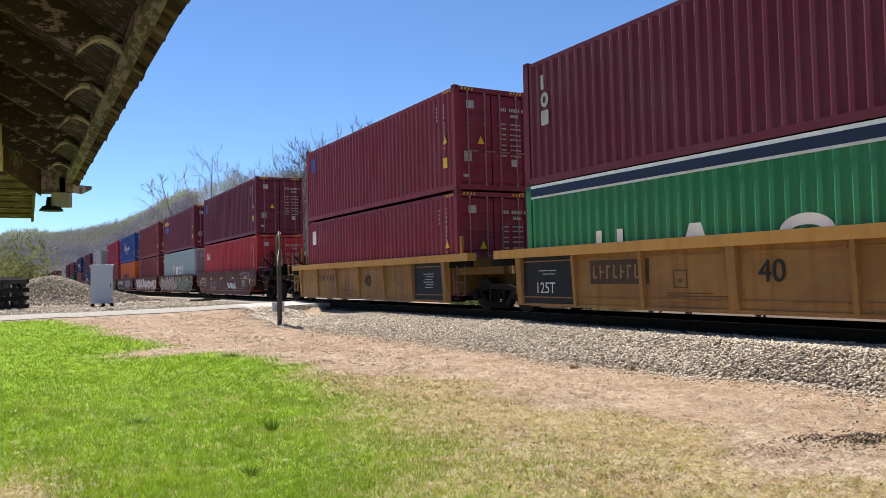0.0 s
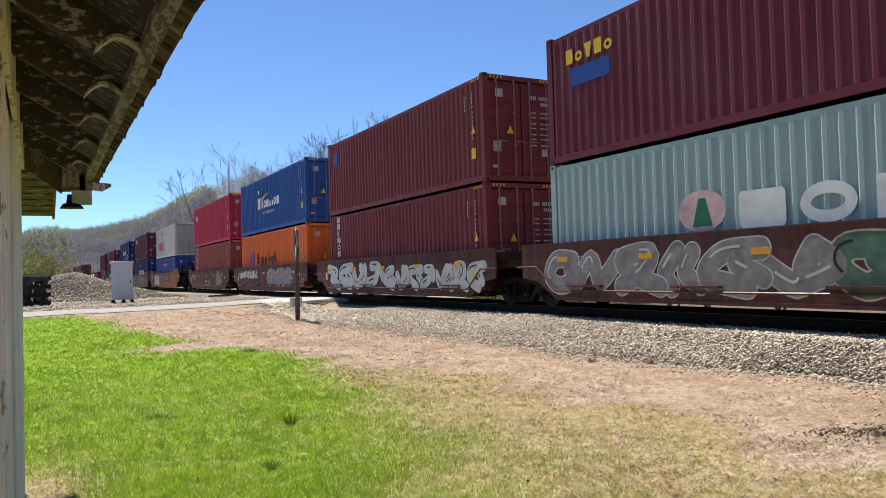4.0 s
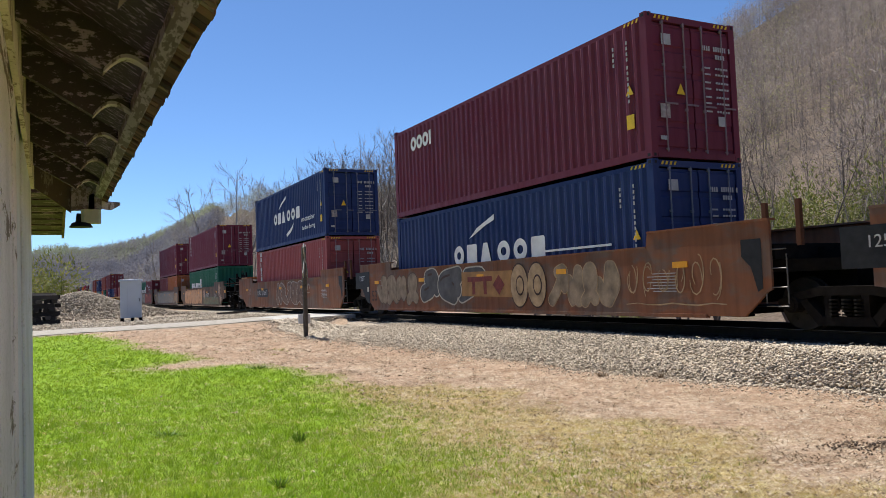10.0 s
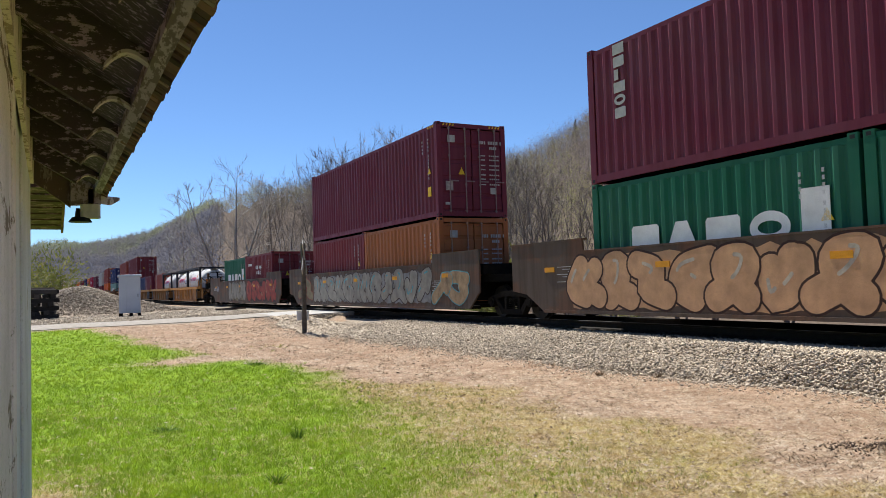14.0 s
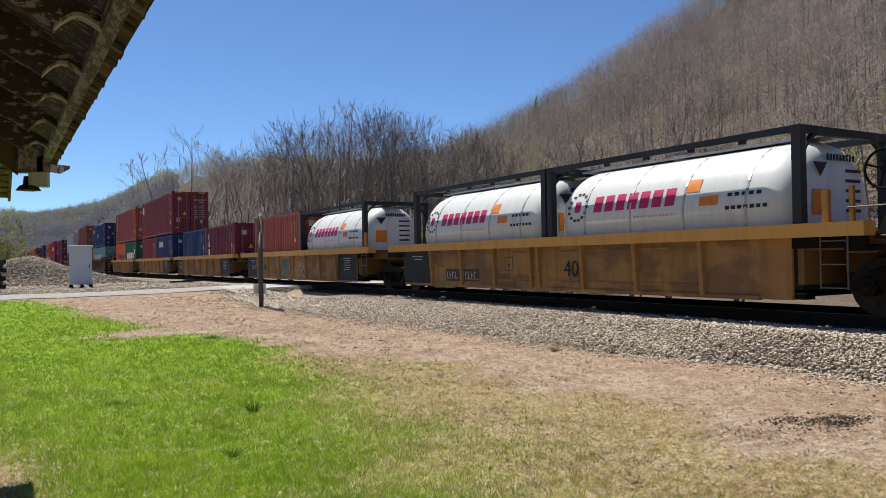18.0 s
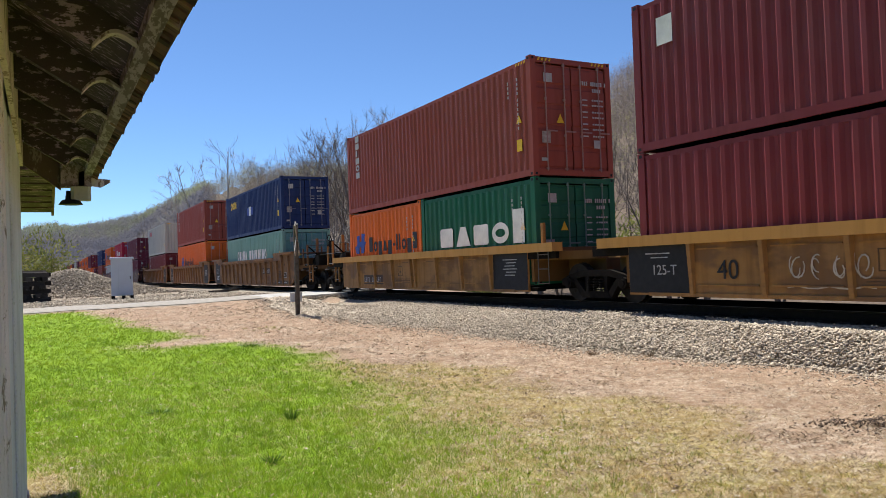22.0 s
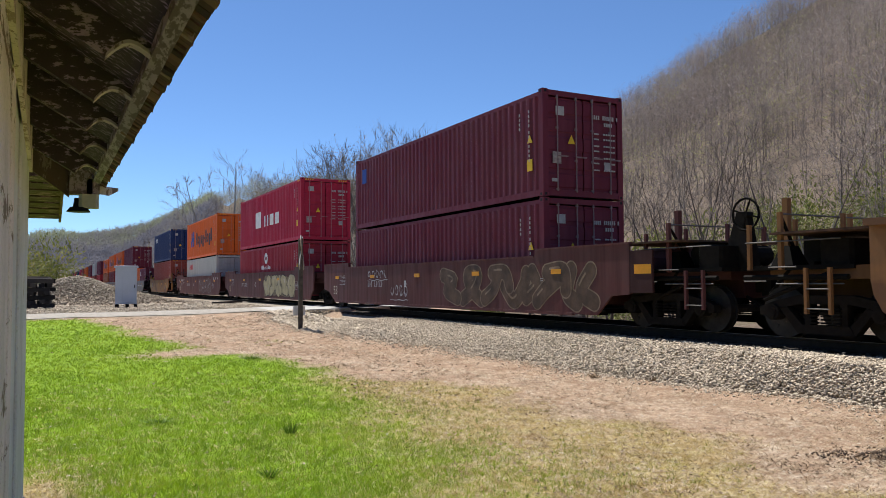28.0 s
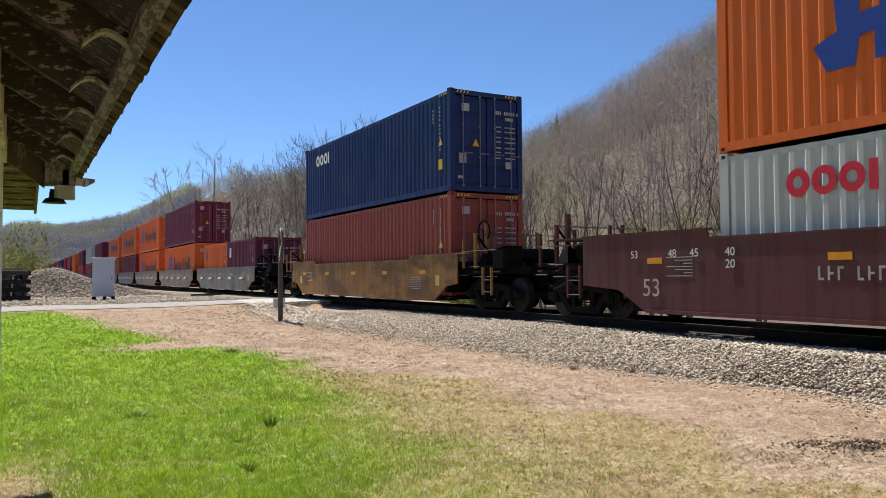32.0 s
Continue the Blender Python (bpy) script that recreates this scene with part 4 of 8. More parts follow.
def curve_through(pts, n=6):
    """Points of a smooth line through the given ones."""
    p = [pts[0], *pts, pts[-1]]
    out = []
    for a, b, c, d in zip(p, p[1:], p[2:], p[3:]):
        for k in range(n):
            t = k / n
            out.append(tuple(0.5 * (2 * b[i] + (c[i] - a[i]) * t + (2 * a[i] - 5 * b[i] + 4 * c[i] - d[i]) * t * t + (3 * b[i] - a[i] - 3 * c[i] + d[i]) * t ** 3) for i in (0, 1)))
    return out + [tuple(pts[-1])]


def stroke(b, pts, w, x, mi):
    """A fat line with round ends laid on the side."""
    n = len(pts)
    left, right = [], []
    for i, (y, q) in enumerate(pts):
        a, c = pts[max(i - 1, 0)], pts[min(i + 1, n - 1)]
        m = math.hypot(c[0] - a[0], c[1] - a[1]) or 1.0
        dy, dz = (c[0] - a[0]) / m, (c[1] - a[1]) / m
        left.append((x, y - dz * w, q + dy * w))
        right.append((x, y + dz * w, q - dy * w))
    for i in range(n - 1):
        b.face([left[i], right[i], right[i + 1], left[i + 1]], mi)
    for (y, q), (y2, q2) in ((pts[0], pts[1]), (pts[-1], pts[-2])):
        a0 = math.atan2(q - q2, y - y2)
        b.face([(x, y + w * math.cos(a0 + math.pi * (k / 8 - 0.5)), q + w * math.sin(a0 + math.pi * (k / 8 - 0.5))) for k in range(9)], mi)


def graffiti(parent, y0, y1, z0, z1, n, fill, edge, seed, inner=None, cloud=None, fat=1.0):
    """A sprayed piece on the near side: n swelling forms in fill with one outline round each, over an uneven ground coat."""
    r = random.Random(seed)
    step, hgt = (y1 - y0) / n, z1 - z0
    if cloud:
        b = Build()
        m = 4 * n
        top = [(y0 + (y1 - y0) * k / m, z1 - 0.02 * hgt - 0.16 * hgt * r.random()) for k in range(m + 1)]
        low = [(y0 + (y1 - y0) * k / m, z0 + 0.02 * hgt + 0.10 * hgt * r.random()) for k in range(m + 1)]
        for k in range(m):
            b.face([(-0.003, *low[k]), (-0.003, *low[k + 1]), (-0.003, *top[k + 1]), (-0.003, *top[k])])
        part("graffiti_ground", b.mesh("graffiti_ground", cloud, weld=True), parent, "uneven sprayed ground coat", (SX, 0, 0))
    w = min(0.17 * hgt, 0.24 * step) * fat
    rim = max(0.022, 0.16 * w)
    last = -1
    for i in range(n):
        yc = y0 + (i + 0.5) * step
        kind = r.choice([k for k in range(len(SKELETONS)) if k != last])
        last = kind
        lean, grow = r.uniform(-0.18, 0.18), r.uniform(0.9, 1.08)
        half, tall = 0.5 * step * 1.22 - w, hgt - 2 * (w + rim)
        lines = []
        for path in SKELETONS[kind]:
            pts = []
            for u, v in path:
                u, v = u + r.uniform(-0.18, 0.18), min(1.0, max(0.0, v + r.uniform(-0.07, 0.07)))
                pts.append((yc - (u / 0.6 * half + lean * (v - 0.5) * step) * grow, z0 + w + rim + v * tall))
            lines.append(curve_through(pts))
        x = -0.0045 - 0.0042 * (i % 2)
        form = None
        for k, pts in enumerate(lines):
            b = Build()
            stroke(b, pts, w * (1 - 0.08 * k), x - 0.0014 - 0.0003 * k, 0)
            if form is None:
                form = part("graffiti_form", b.mesh("graffiti_form", fill, weld=True), parent, "sprayed swelling form with an outline", (SX, 0, 0))
            else:
                part("limb", b.mesh("limb", fill, weld=True), form)
            b = Build()
            stroke(b, pts, w * (1 - 0.08 * k) + rim, x - 0.0003 * k, 0)
            part("outline", b.mesh("outline", edge, weld=True), form)
            if inner:
                b = Build()
                cut = pts[len(pts) // 6: max(len(pts) // 2, len(pts) // 6 + 3)]
                stroke(b, [(y + 0.35 * w, q + 0.30 * w) for y, q in cut], 0.13 * w, x - 0.0026 - 0.0003 * k, 0)
                part("inner_stroke", b.mesh("inner_stroke", inner, weld=True), form)


def starburst(parent, y, z, r_out, mat, seed):
    """A sprayed flower with ragged rays."""
    r = random.Random(seed)
    b = Build()
    n = 11
    pts = []
    for k in range(n):                                        # blunt petals
        q = r_out * r.uniform(0.8, 1.1)
        for da, f in ((-0.285, 0.40), (-0.16, 0.72), (-0.07, 0.97), (0.05, 1.0), (0.15, 0.74)):
            a = 2 * math.pi * k / n + da
            pts.append((-0.011, y + q * f * math.cos(a), z + q * f * math.sin(a)))
    for k in range(len(pts)):
        b.face([(-0.011, y, z), pts[k], pts[(k + 1) % len(pts)]])
    flower = part("graffiti", b.mesh("flower", mat, weld=True), parent, "sprayed flower with ragged petals", (SX, 0, 0))
    part("centre", Build().profile_x([(y + 0.2 * r_out * math.cos(0.5236 * k), z + 0.2 * r_out * math.sin(0.5236 * k)) for k in range(12)], -0.014, -0.0115).mesh("centre", tan_spray), flower)
    return flower


def scrawl(parent, y0, y1, z0, z1, n, mat, seed):
    """Thin sprayed strokes in a row, and a line under them."""
    r = random.Random(seed)
    b = Build()
    step, hgt = (y1 - y0) / n, z1 - z0
    for i in range(n):
        e = y0 + (i + 0.5) * step
        for k in range(2):
            pts = []
            a0, a1 = r.uniform(0, 6.28), r.choice((-1, 1)) * r.uniform(2.5, 5.5)
            rise, lean = r.uniform(-0.4, 0.4), r.uniform(-0.3, 0.3)
            for j in range(10):
                u = j / 9
                pts.append((e + step * (0.30 * math.cos(a0 + a1 * u) + lean * (u - 0.5)), z0 + hgt * (0.5 + 0.32 * math.sin(a0 + a1 * u) + rise * (u - 0.5))))
            ribbon(b, pts, 0.012, 0.010, -0.014 - 0.0006 * k, 0)
    ribbon(b, [(y0 + (y1 - y0) * j / 8, z0 - 0.06 + 0.02 * math.sin(j * 2.0)) for j in range(9)], 0.012, 0.008, -0.014, 0)
    return part("graffiti", b.mesh("scrawl", mat), parent, "thin sprayed scrawl", (SX, 0, 0))


def flat_mark(parent, name, pts, mat, x, label=""):
    """One painted outline in (y, z), laid on the near side."""
    return part(name, Build().profile_x(pts, -0.003, 0).mesh(name, mat), parent, label, (SX - x, 0, 0))


def round_mark(parent, y, z, ry, rz, mats):
    """Oval discs on one another, each a little smaller than the last."""
    for k, m in enumerate(mats):
        f = (1.0, 0.93, 0.45, 0.36)[k]
        flat_mark(parent, "painted_disc", [(y - 0.1 * ry * (k > 1) + f * ry * math.cos(6.2832 * j / 22), z + f * rz * math.sin(6.2832 * j / 22)) for j in range(22)], m, 0.012 + 0.003 * k, "sprayed oval")


def bars(parent, y, z, h, counts, mat, plate=None, name="lettering"):
    """Rows of plain bars in place of a car's number."""
    b = Build()
    u = y
    for n in counts:
        for i in range(n):
            b.box(-0.006, -0.002, u - 0.16 * h, u, z, z + h, 0)
            b.box(-0.006, -0.002, u - 0.44 * h, u - 0.16 * h, z + (0.0, 0.42, 0.82)[i % 3] * h, z + (0.18, 0.58, 1.0)[i % 3] * h, 0)
            u -= 0.75 * h
        u -= 0.7 * h
    mat = dim_white if mat is white_mark else mat
    if plate:
        b.box(-0.002, 0, u, y + 0.35 * h, z - 0.4 * h, z + 1.4 * h, 1)
        me = b.mesh("bars", mat, plate)
    else:
        me = b.mesh("bars", mat)
    return tagged(part(name, me, parent, "row of plain bars", at=(SX - 0.001, 0, 0)), kind="stuff")


def car_labels(kind):
    def make():
        rgb, wl, top, raised, ribs, panels = CARS[kind]
        b = Build()
        h = wl / 2
        r = random.Random(7)
        for i in range(0 if ribs else 5):                      # reflectors and tables of small text
            y = -h + 1.0 + i * (wl - 2) / 4
            b.box(-0.016, 0, y, y + 0.36, top - 0.40, top - 0.29, 1)
        for y in (() if ribs or wl > 14 else (-h + 0.2, h - 0.5)):
            b.box(-0.004, 0, y, y + 0.22, top - 0.72, top - 0.44, 2)
        if ribs:                                               # a framed placard and faint stencil lines
            c = {"yellow": 1.0, "yellow_low": 0.85}.get(kind, 2.6)
            for z0, z1, a0, a1 in ((0.62, 0.64, 0, 0.32), (0.92, 0.94, 0, 0.32), (0.62, 0.94, 0, 0.02), (0.62, 0.94, 0.30, 0.32), (0.72, 0.78, 0.12, 0.2)):
                b.box(-0.004, 0, c + a0, c + a1, z0, z1, 3)
            for k in range(2):
                b.box(-0.004, 0, c - 0.55 - 0.3 * k, c + 0.5, 0.52 - 0.05 * k, 0.535 - 0.05 * k, 3)
            return b.mesh("labels", white_mark, orange_mark, white_mark, plain("stencil_brown", (0.10, 0.055, 0.025), var=0.2))
        for k in range(7):
            b.box(-0.004, 0, h - 1.7, h - 1.1 - 0.2 * (k % 3), top - 0.30 - 0.055 * k, top - 0.285 - 0.055 * k, 0)
            b.box(-0.004, 0, -h + 1.3, -h + 1.9 + 0.15 * (k % 2), top - 0.50 - 0.055 * k, top - 0.485 - 0.055 * k, 0)
        return b.mesh("labels", dim_white, reflector, plain("pale_yellow_label", (0.55, 0.50, 0.14), var=0.1))
    return make


UMBERPLATE = plain("umber_plate", (0.07, 0.04, 0.025), var=0.3)


def well_car(kind, yc, lead, trail):
    """One well of a car. lead, trail: "joint" where it shares a truck with the next well, "end" at a car's end."""
    rgb, wl, top, raised, ribs, panels = CARS[kind]
    h = wl / 2
    rust = 0.5 if kind in ("rust53", "olive53") else 0.3
    mat = paint(rgb, rust, 0.6, 0.85, name="car_paint", patch={"rust53": (0.135, 0.108, 0.085), "olive53": (0.16, 0.075, 0.04), "tan": (0.13, 0.07, 0.04), "yellow": (0.27, 0.13, 0.045), "yellow_low": (0.13, 0.07, 0.04), "ribbed53": (0.11, 0.055, 0.035)}.get(kind))
    root = thing("well_car", (TRACK_X, yc, RAIL_Z), CAR_LABEL[kind], "well car", "well cars of the train")
    MOVERS.append(root)
    for sx in (-1, 1):
        s = part("side_sill", in_paint(("car_side", kind, lead, trail), car_side(kind, lead, trail), mat), root, at=(sx * 1.52, 0, 0))
        s.scale = (-sx, 1, 1)
        if ribs:
            at = rib_places(wl, kind)
            for y0, y1 in zip(at, at[1:]) if sx < 0 else ():
                w = round(y1 - y0 - 0.24, 2)
                if w > 0.4:
                    for bz in (0.41, top - 0.27):
                        part("stiffener", in_paint(("stiffener", w), lambda: Build().box(-0.02, 0, -w / 2, w / 2, -0.012, 0.012).mesh("stiffener"), mat), s, at=(0, (y0 + y1) / 2, bz))
            for y in at:
                wide = 0.05 if (y == 0.0 or abs(y) > 5.9) and kind != "yellow_low" else 0.0
                part("rib", in_paint(("rib", top, wide), rib_mesh(top, wide), mat), s, at=(0, y, 0))
            for sy, what in ((-1, lead), (1, trail)):
                for y in (7.10, 8.15) if wl > 14 and what == "end" else ():      # taller ribs beside the length marks
                    part("rib", in_paint(("rib", top + raised, 0.0), rib_mesh(top + raised, 0.0), mat), s, at=(0, sy * y, 0))
                if wl > 14 and what == "end" and sx < 0:
                    part("end_band", shaped(("end_band", sy), lambda: Build().box(-0.008, 0, -1.35, 1.35, 0, 0.16).mesh("end_band", UMBERPLATE)), s, "dark band along the foot", at=(-0.002, sy * 7.0, 0.30))
                    for dy in (-0.5, 0.6):
                        part("reflector", shaped("slim_reflector", lambda: Build().box(-0.006, 0, -0.2, 0.2, 0, 0.035).mesh("reflector", dim_white)), s, at=(-0.011, sy * 7.0 + dy, 0.36))
                    b = Build()
                    b.box(-0.006, 0, -0.22, 0.22, 0, 0.24, 0)
                    b.box(-0.009, -0.006, -0.20, 0.02, 0.02, 0.22, 1)
                    b.box(-0.009, -0.006, 0.05, 0.20, 0.02, 0.10, 1)
                    b.box(-0.009, -0.006, 0.05, 0.20, 0.12, 0.22, 1)
                    part("placard", b.mesh("placard", dim_white, UMBERPLATE), s, "dark placard in a thin white frame", at=(-0.002, sy * 7.47, 0.60))
        if panels:
            y0, y1 = {"yellow": (4.1, 5.84), "yellow_low": (4.60, 6.115)}.get(kind, (7.05, 8.25))
            for sy in (-1, 1):
                if (lead if sy < 0 else trail) == "end":
                    continue
                me = shaped(("panel", kind, sy), lambda: Build().box(-0.006, 0.0, min(sy * y0, sy * y1), max(sy * y0, sy * y1), 0.26, top - (0.13 if wl < 14 else 0.02)).mesh("end_panel", steel_black))
                p = part("end_panel", me, s, "black painted end panel")
                if sx < 0:
                    b = Build()
                    c = sy * (y0 + y1) / 2
                    for k in range(6 if sy < 0 else 2 if wl < 14 else 4):
                        b.box(-0.010, -0.006, c - 0.32 + 0.05 * (k % 3), c + 0.30 - 0.07 * (k * 5 % 3), 0.98 - 0.075 * k if wl < 14 else 1.12 - 0.07 * k, (0.98 - 0.075 * k if wl < 14 else 1.12 - 0.07 * k) + 0.022)
                    tagged(part("panel_text", b.mesh("panel_text", dim_white), s, "small white text lines"), kind="stuff")
        if ribs and wl < 14:
            for sy in (-1, 1):
                part("end_beam", shaped("end_beam", lambda: Build().box(0.01, 0.10, -0.55, 0.55, 0, 0.20).mesh("end_beam", steel_dark)), s, "dark beam under the chord", at=(0, sy * (h + 0.50), top - 0.33))
        # yellow cars: sunlight on the chord is put into a brighter yellow
        t = part("top_chord", in_paint(("chord", kind, lead, trail), chord_mesh(kind, lead, trail), paint((0.50, 0.255, 0.062), 0.3, 0.6, 0.5, name="sunlit_chord_paint") if kind.startswith("yellow") else mat), root, at=(sx * 1.52, 0, 0))
        t.scale = (-sx, 1, 1)
    part("floor_frame", in_paint(("car_floor", kind), floor_frame(kind), steel_dark), root)
    for sy, what in ((-1, lead), (1, trail)):
        tail = 1.45 if what == "joint" else 3.0
        d = part("end_deck", in_paint(("deck", kind, tail), end_deck(kind, tail), paint(tuple(c * 0.5 for c in rgb), 0.5, 0.8, name="deck_paint") if panels or kind.startswith("brown") else steel_dark), root, at=(0, sy * h, 0))
        if sy < 0:
            d.rotation_euler = (0, 0, math.pi)
        if kind.startswith("yellow") and sy < 0:
            lad = part("ladder", in_paint("ladder", ladder, steel_worn), root, "thin worn steel ladder", at=(-1.55, sy * (h + 0.62), 0))
            part("stile", in_paint("ladder", ladder, steel_worn), lad, at=(0, 0.4, 0))
            for i in range(3):
                part("rung", in_paint("rung", lambda: Build().tube((0, -0.2, 0), (0, 0.2, 0), 0.011, n=6).mesh("rung"), steel_worn), lad, at=(0, 0, 0.42 + i * 0.33))
            part("corner_stake", in_paint("corner_stake", lambda: Build().box(-0.04, 0.04, -0.05, 0.05, 0, 0.5, bevel=0.01).mesh("corner_stake"), mat), root, at=(-1.38, sy * (h + 0.42), top))
        if what == "end":
            p = part("platform", shaped("brake_stand", brake_stand), root, "dark end platform with posts", (0, sy * (h + (2.2 if wl > 14 else 1.5)), 0))
            stand_parts(p, paint(tuple(c * 0.85 for c in rgb), 0.5, 0.8, name="deck_paint") if panels or kind == "tan" or kind.startswith("brown") else steel_dark)
            tagged(part("grab_iron", shaped("grab_irons", grab_irons), p, "bright worn grab irons"), kind="stuff")
            c = part("coupler", shaped("coupler", coupler), root, at=(0, sy * (h + (2.45 if wl > 14 else 2.75)), 0))
            if sy < 0:
                c.rotation_euler = (0, 0, math.pi)
                p.rotation_euler = (0, 0, 0)
                part("brake_wheel", shaped("brake_wheel", brake_wheel), root, at=(-0.75, -h - (3.35 if wl > 14 else 0.9), 2.10))
                if wl > 14:
                    part("brake_stand", shaped("wheel_stand", lambda: Build().solid([(-0.12, -0.25, 1.1), (0.12, -0.25, 1.1), (0.12, 0.45, 1.1), (-0.12, 0.45, 1.1)], [(-0.07, -0.12, 2.15), (0.07, -0.12, 2.15), (0.07, 0.10, 2.15), (-0.07, 0.10, 2.15)]).mesh("brake_stand", steel_dark)), root, at=(-0.62, -h - 3.2, 0))
            if wl > 14:
                part("deck_plate", shaped(("deck_plate", sy), lambda: Build().box(-1.44, 1.44, min(sy * 8.80, sy * 10.6), max(sy * 8.80, sy * 10.6), 1.655, 1.69, bevel=0.008).mesh("deck_plate", steel_rust)), root, "rusty plate over the car's end")
            if wl > 14 and not ribs and sy < 0:
                e = part("end_plate", in_paint("end_plate", lambda: Build().profile_x([(-9.34, 0.70), (-9.34, 1.52), (-9.98, 1.52), (-9.98, 0.72)], 0, 0.05).mesh("end_plate"), paint(tuple(0.4 * q for q in rgb), 0.5, 0.8, name="deck_paint")), root, "dark plate beyond the side", at=(SX + 0.004, 0, 0))
                part("reflector", shaped("wide_reflector", lambda: Build().box(-0.004, 0, -0.23, 0.23, 0, 0.18).mesh("reflector", reflector)), e, at=(-0.001, -9.72, 1.08))
            truck(root, sy * (h + 1.75))
        elif sy > 0:
            truck(root, h + 1.47)
    tagged(part("label", shaped(("car_labels", kind), car_labels(kind)), root, "reflectors and small text tables", (SX - 0.002, 0, 0)), kind="stuff")
    if kind == "rust53" and trail == "joint":               # black end with its load mark
        e = part("end_panel", shaped("black_end", lambda: Build().profile_x([(8.03, 0.40), (8.30, 0.50), (8.72, 0.95), (9.36, 0.95), (9.36, 1.55), (8.03, 1.55)], -0.008, 0.04).mesh("end_panel", steel_black)), root, "black painted end panel", at=(SX - 0.001, 0, 0))
        side_text(e, "125T", 0.25, 8.98, 1.24, -0.012, dim_white)
        part("label", shaped("cream_label", lambda: Build().box(-0.012, -0.008, 8.08, 8.22, 0.84, 1.02).mesh("label", cream_spray)), e, "cream label")
        side_text(root, "53", 0.52, 7.82, 0.52, SX - 0.012, umber)
    if kind == "rust53" and lead == "joint":                # dark corner, ladder and stakes beside the joint
        flat_mark(root, "end_panel", ((-8.34, 1.50), (-8.74, 1.50), (-8.74, 0.70), (-8.64, 0.64), (-8.52, 1.05), (-8.34, 1.22)), steel_black, 0.004, "black painted corner")
        lad = part("ladder", in_paint("ladder", ladder, steel_worn), root, "thin worn steel ladder", at=(-1.50, -8.98, 0.05))
        part("stile", in_paint("ladder", ladder, steel_worn), lad, at=(0, 0.4, 0))
        for k in range(4):
            part("rung", in_paint("rung", lambda: Build().tube((0, -0.2, 0), (0, 0.2, 0), 0.011, n=6).mesh("rung"), steel_worn), lad, at=(0, 0, 0.36 + k * 0.30))
        for y in (-8.72, -9.34):
            part("corner_stake", in_paint("tall_stake", lambda: Build().box(-0.04, 0.04, -0.045, 0.045, 0, 0.72, bevel=0.01).mesh("corner_stake"), paint(tuple(0.4 * q for q in rgb), 0.5, 0.8, name="deck_paint")), root, at=(-1.36, y, 1.35))
    if kind == "brown":
        def pipe():
            b = Build()
            z = 0.55
            pts = [(-h - 0.9, 0.95), (-h - 0.1, 0.95), (-h + 0.6, 0.42), (h - 0.6, 0.42), (h + 0.1, 0.95), (h + 0.9, 0.95)]
            for a, c in zip(pts, pts[1:]):
                b.tube((-0.05, a[0], a[1]), (-0.05, c[0], c[1]), 0.022, n=6)
            for i in range(4):
                y = -h + 1.6 + i * (wl - 3.2) / 3
                b.box(-0.10, 0.0, y - 0.55, y + 0.55, 0.50, 0.54)
            return b.mesh("brake_pipe", paint(BROWN, 0.2, 0.35, name="pipe_paint"))
        part("brake_pipe", shaped("brown_pipe", pipe), root, at=(SX, 0, 0))
    if kind == "grey":
        for i in range(5):
            y = -h + 1.3 + i * (wl - 2.6) / 4
            me = shaped("step", lambda: Build().solid([(-0.16, -0.35, 0.78), (-0.16, 0.35, 0.78), (0, 0.35, 0.78), (0, -0.35, 0.78)], [(-0.10, -0.35, 0.90), (-0.10, 0.35, 0.90), (0, 0.35, 0.90), (0, -0.35, 0.90)]).mesh("step_bracket", zinc))
            part("step_bracket", me, root, at=(SX, y, 0))
    if kind == "rust53" and trail == "end":
        part("top_plate", shaped("top_plate", lambda: Build().box(0.10, 1.2, -0.75, 0.75, 0, 0.10, bevel=0.01).mesh("top_plate", paint(YELLOW, 0.3, name="guide_paint"))), root, "tan plate over the well's end", at=(SX, h + 0.25, top + raised + 0.03))
    return root

# ---------------------------------------------------------------- the train: its make-up
HC, STD = 2.896, 2.591
L40, L20 = 12.192, 6.058
black, whitem, yellowm = black_mark, white_mark, yellow_mark
silver_spray = plain("silver_spray", (0.50, 0.50, 0.48), 0.5, var=0.2, scale=3)
cream_spray = plain("cream_spray", (0.48, 0.42, 0.33), 0.6, var=0.3, scale=4)
tan_spray = plain("tan_spray", (0.36, 0.24, 0.13), 0.6, var=0.4, scale=4)
green_spray = plain("green_spray", (0.07, 0.14, 0.10), 0.6, var=0.4, scale=4)
red_spray = plain("red_spray", (0.30, 0.045, 0.03), 0.6, var=0.4, scale=3)
peach_spray = plain("peach_spray", (0.55, 0.32, 0.17), 0.6, var=0.25, scale=3)
teal_spray = plain("teal_spray", (0.10, 0.33, 0.36), 0.6, var=0.35, scale=4)
grey_spray = plain("grey_spray", (0.22, 0.21, 0.20), 0.6, var=0.35, scale=4)
umber = plain("umber_spray", (0.055, 0.028, 0.020), 0.6, var=0.3, scale=4)
khaki_spray = plain("khaki_spray", (0.42, 0.36, 0.20), 0.6, var=0.3, scale=3)
ash_spray = plain("ash_spray", (0.27, 0.245, 0.20), 0.6, var=0.3, scale=3)
FEC_FILL = plain("brown_spray", (0.10, 0.045, 0.038), 0.6, var=0.3, scale=4)
umber_spray = plain("umber_spray", (0.105, 0.066, 0.042), 0.6, var=0.5, scale=3)
dun_spray = plain("dun_spray", (0.25, 0.18, 0.115), 0.6, var=0.5, scale=3)
olive_spray = plain("olive_spray", (0.20, 0.16, 0.09), 0.6, var=0.4, scale=4)

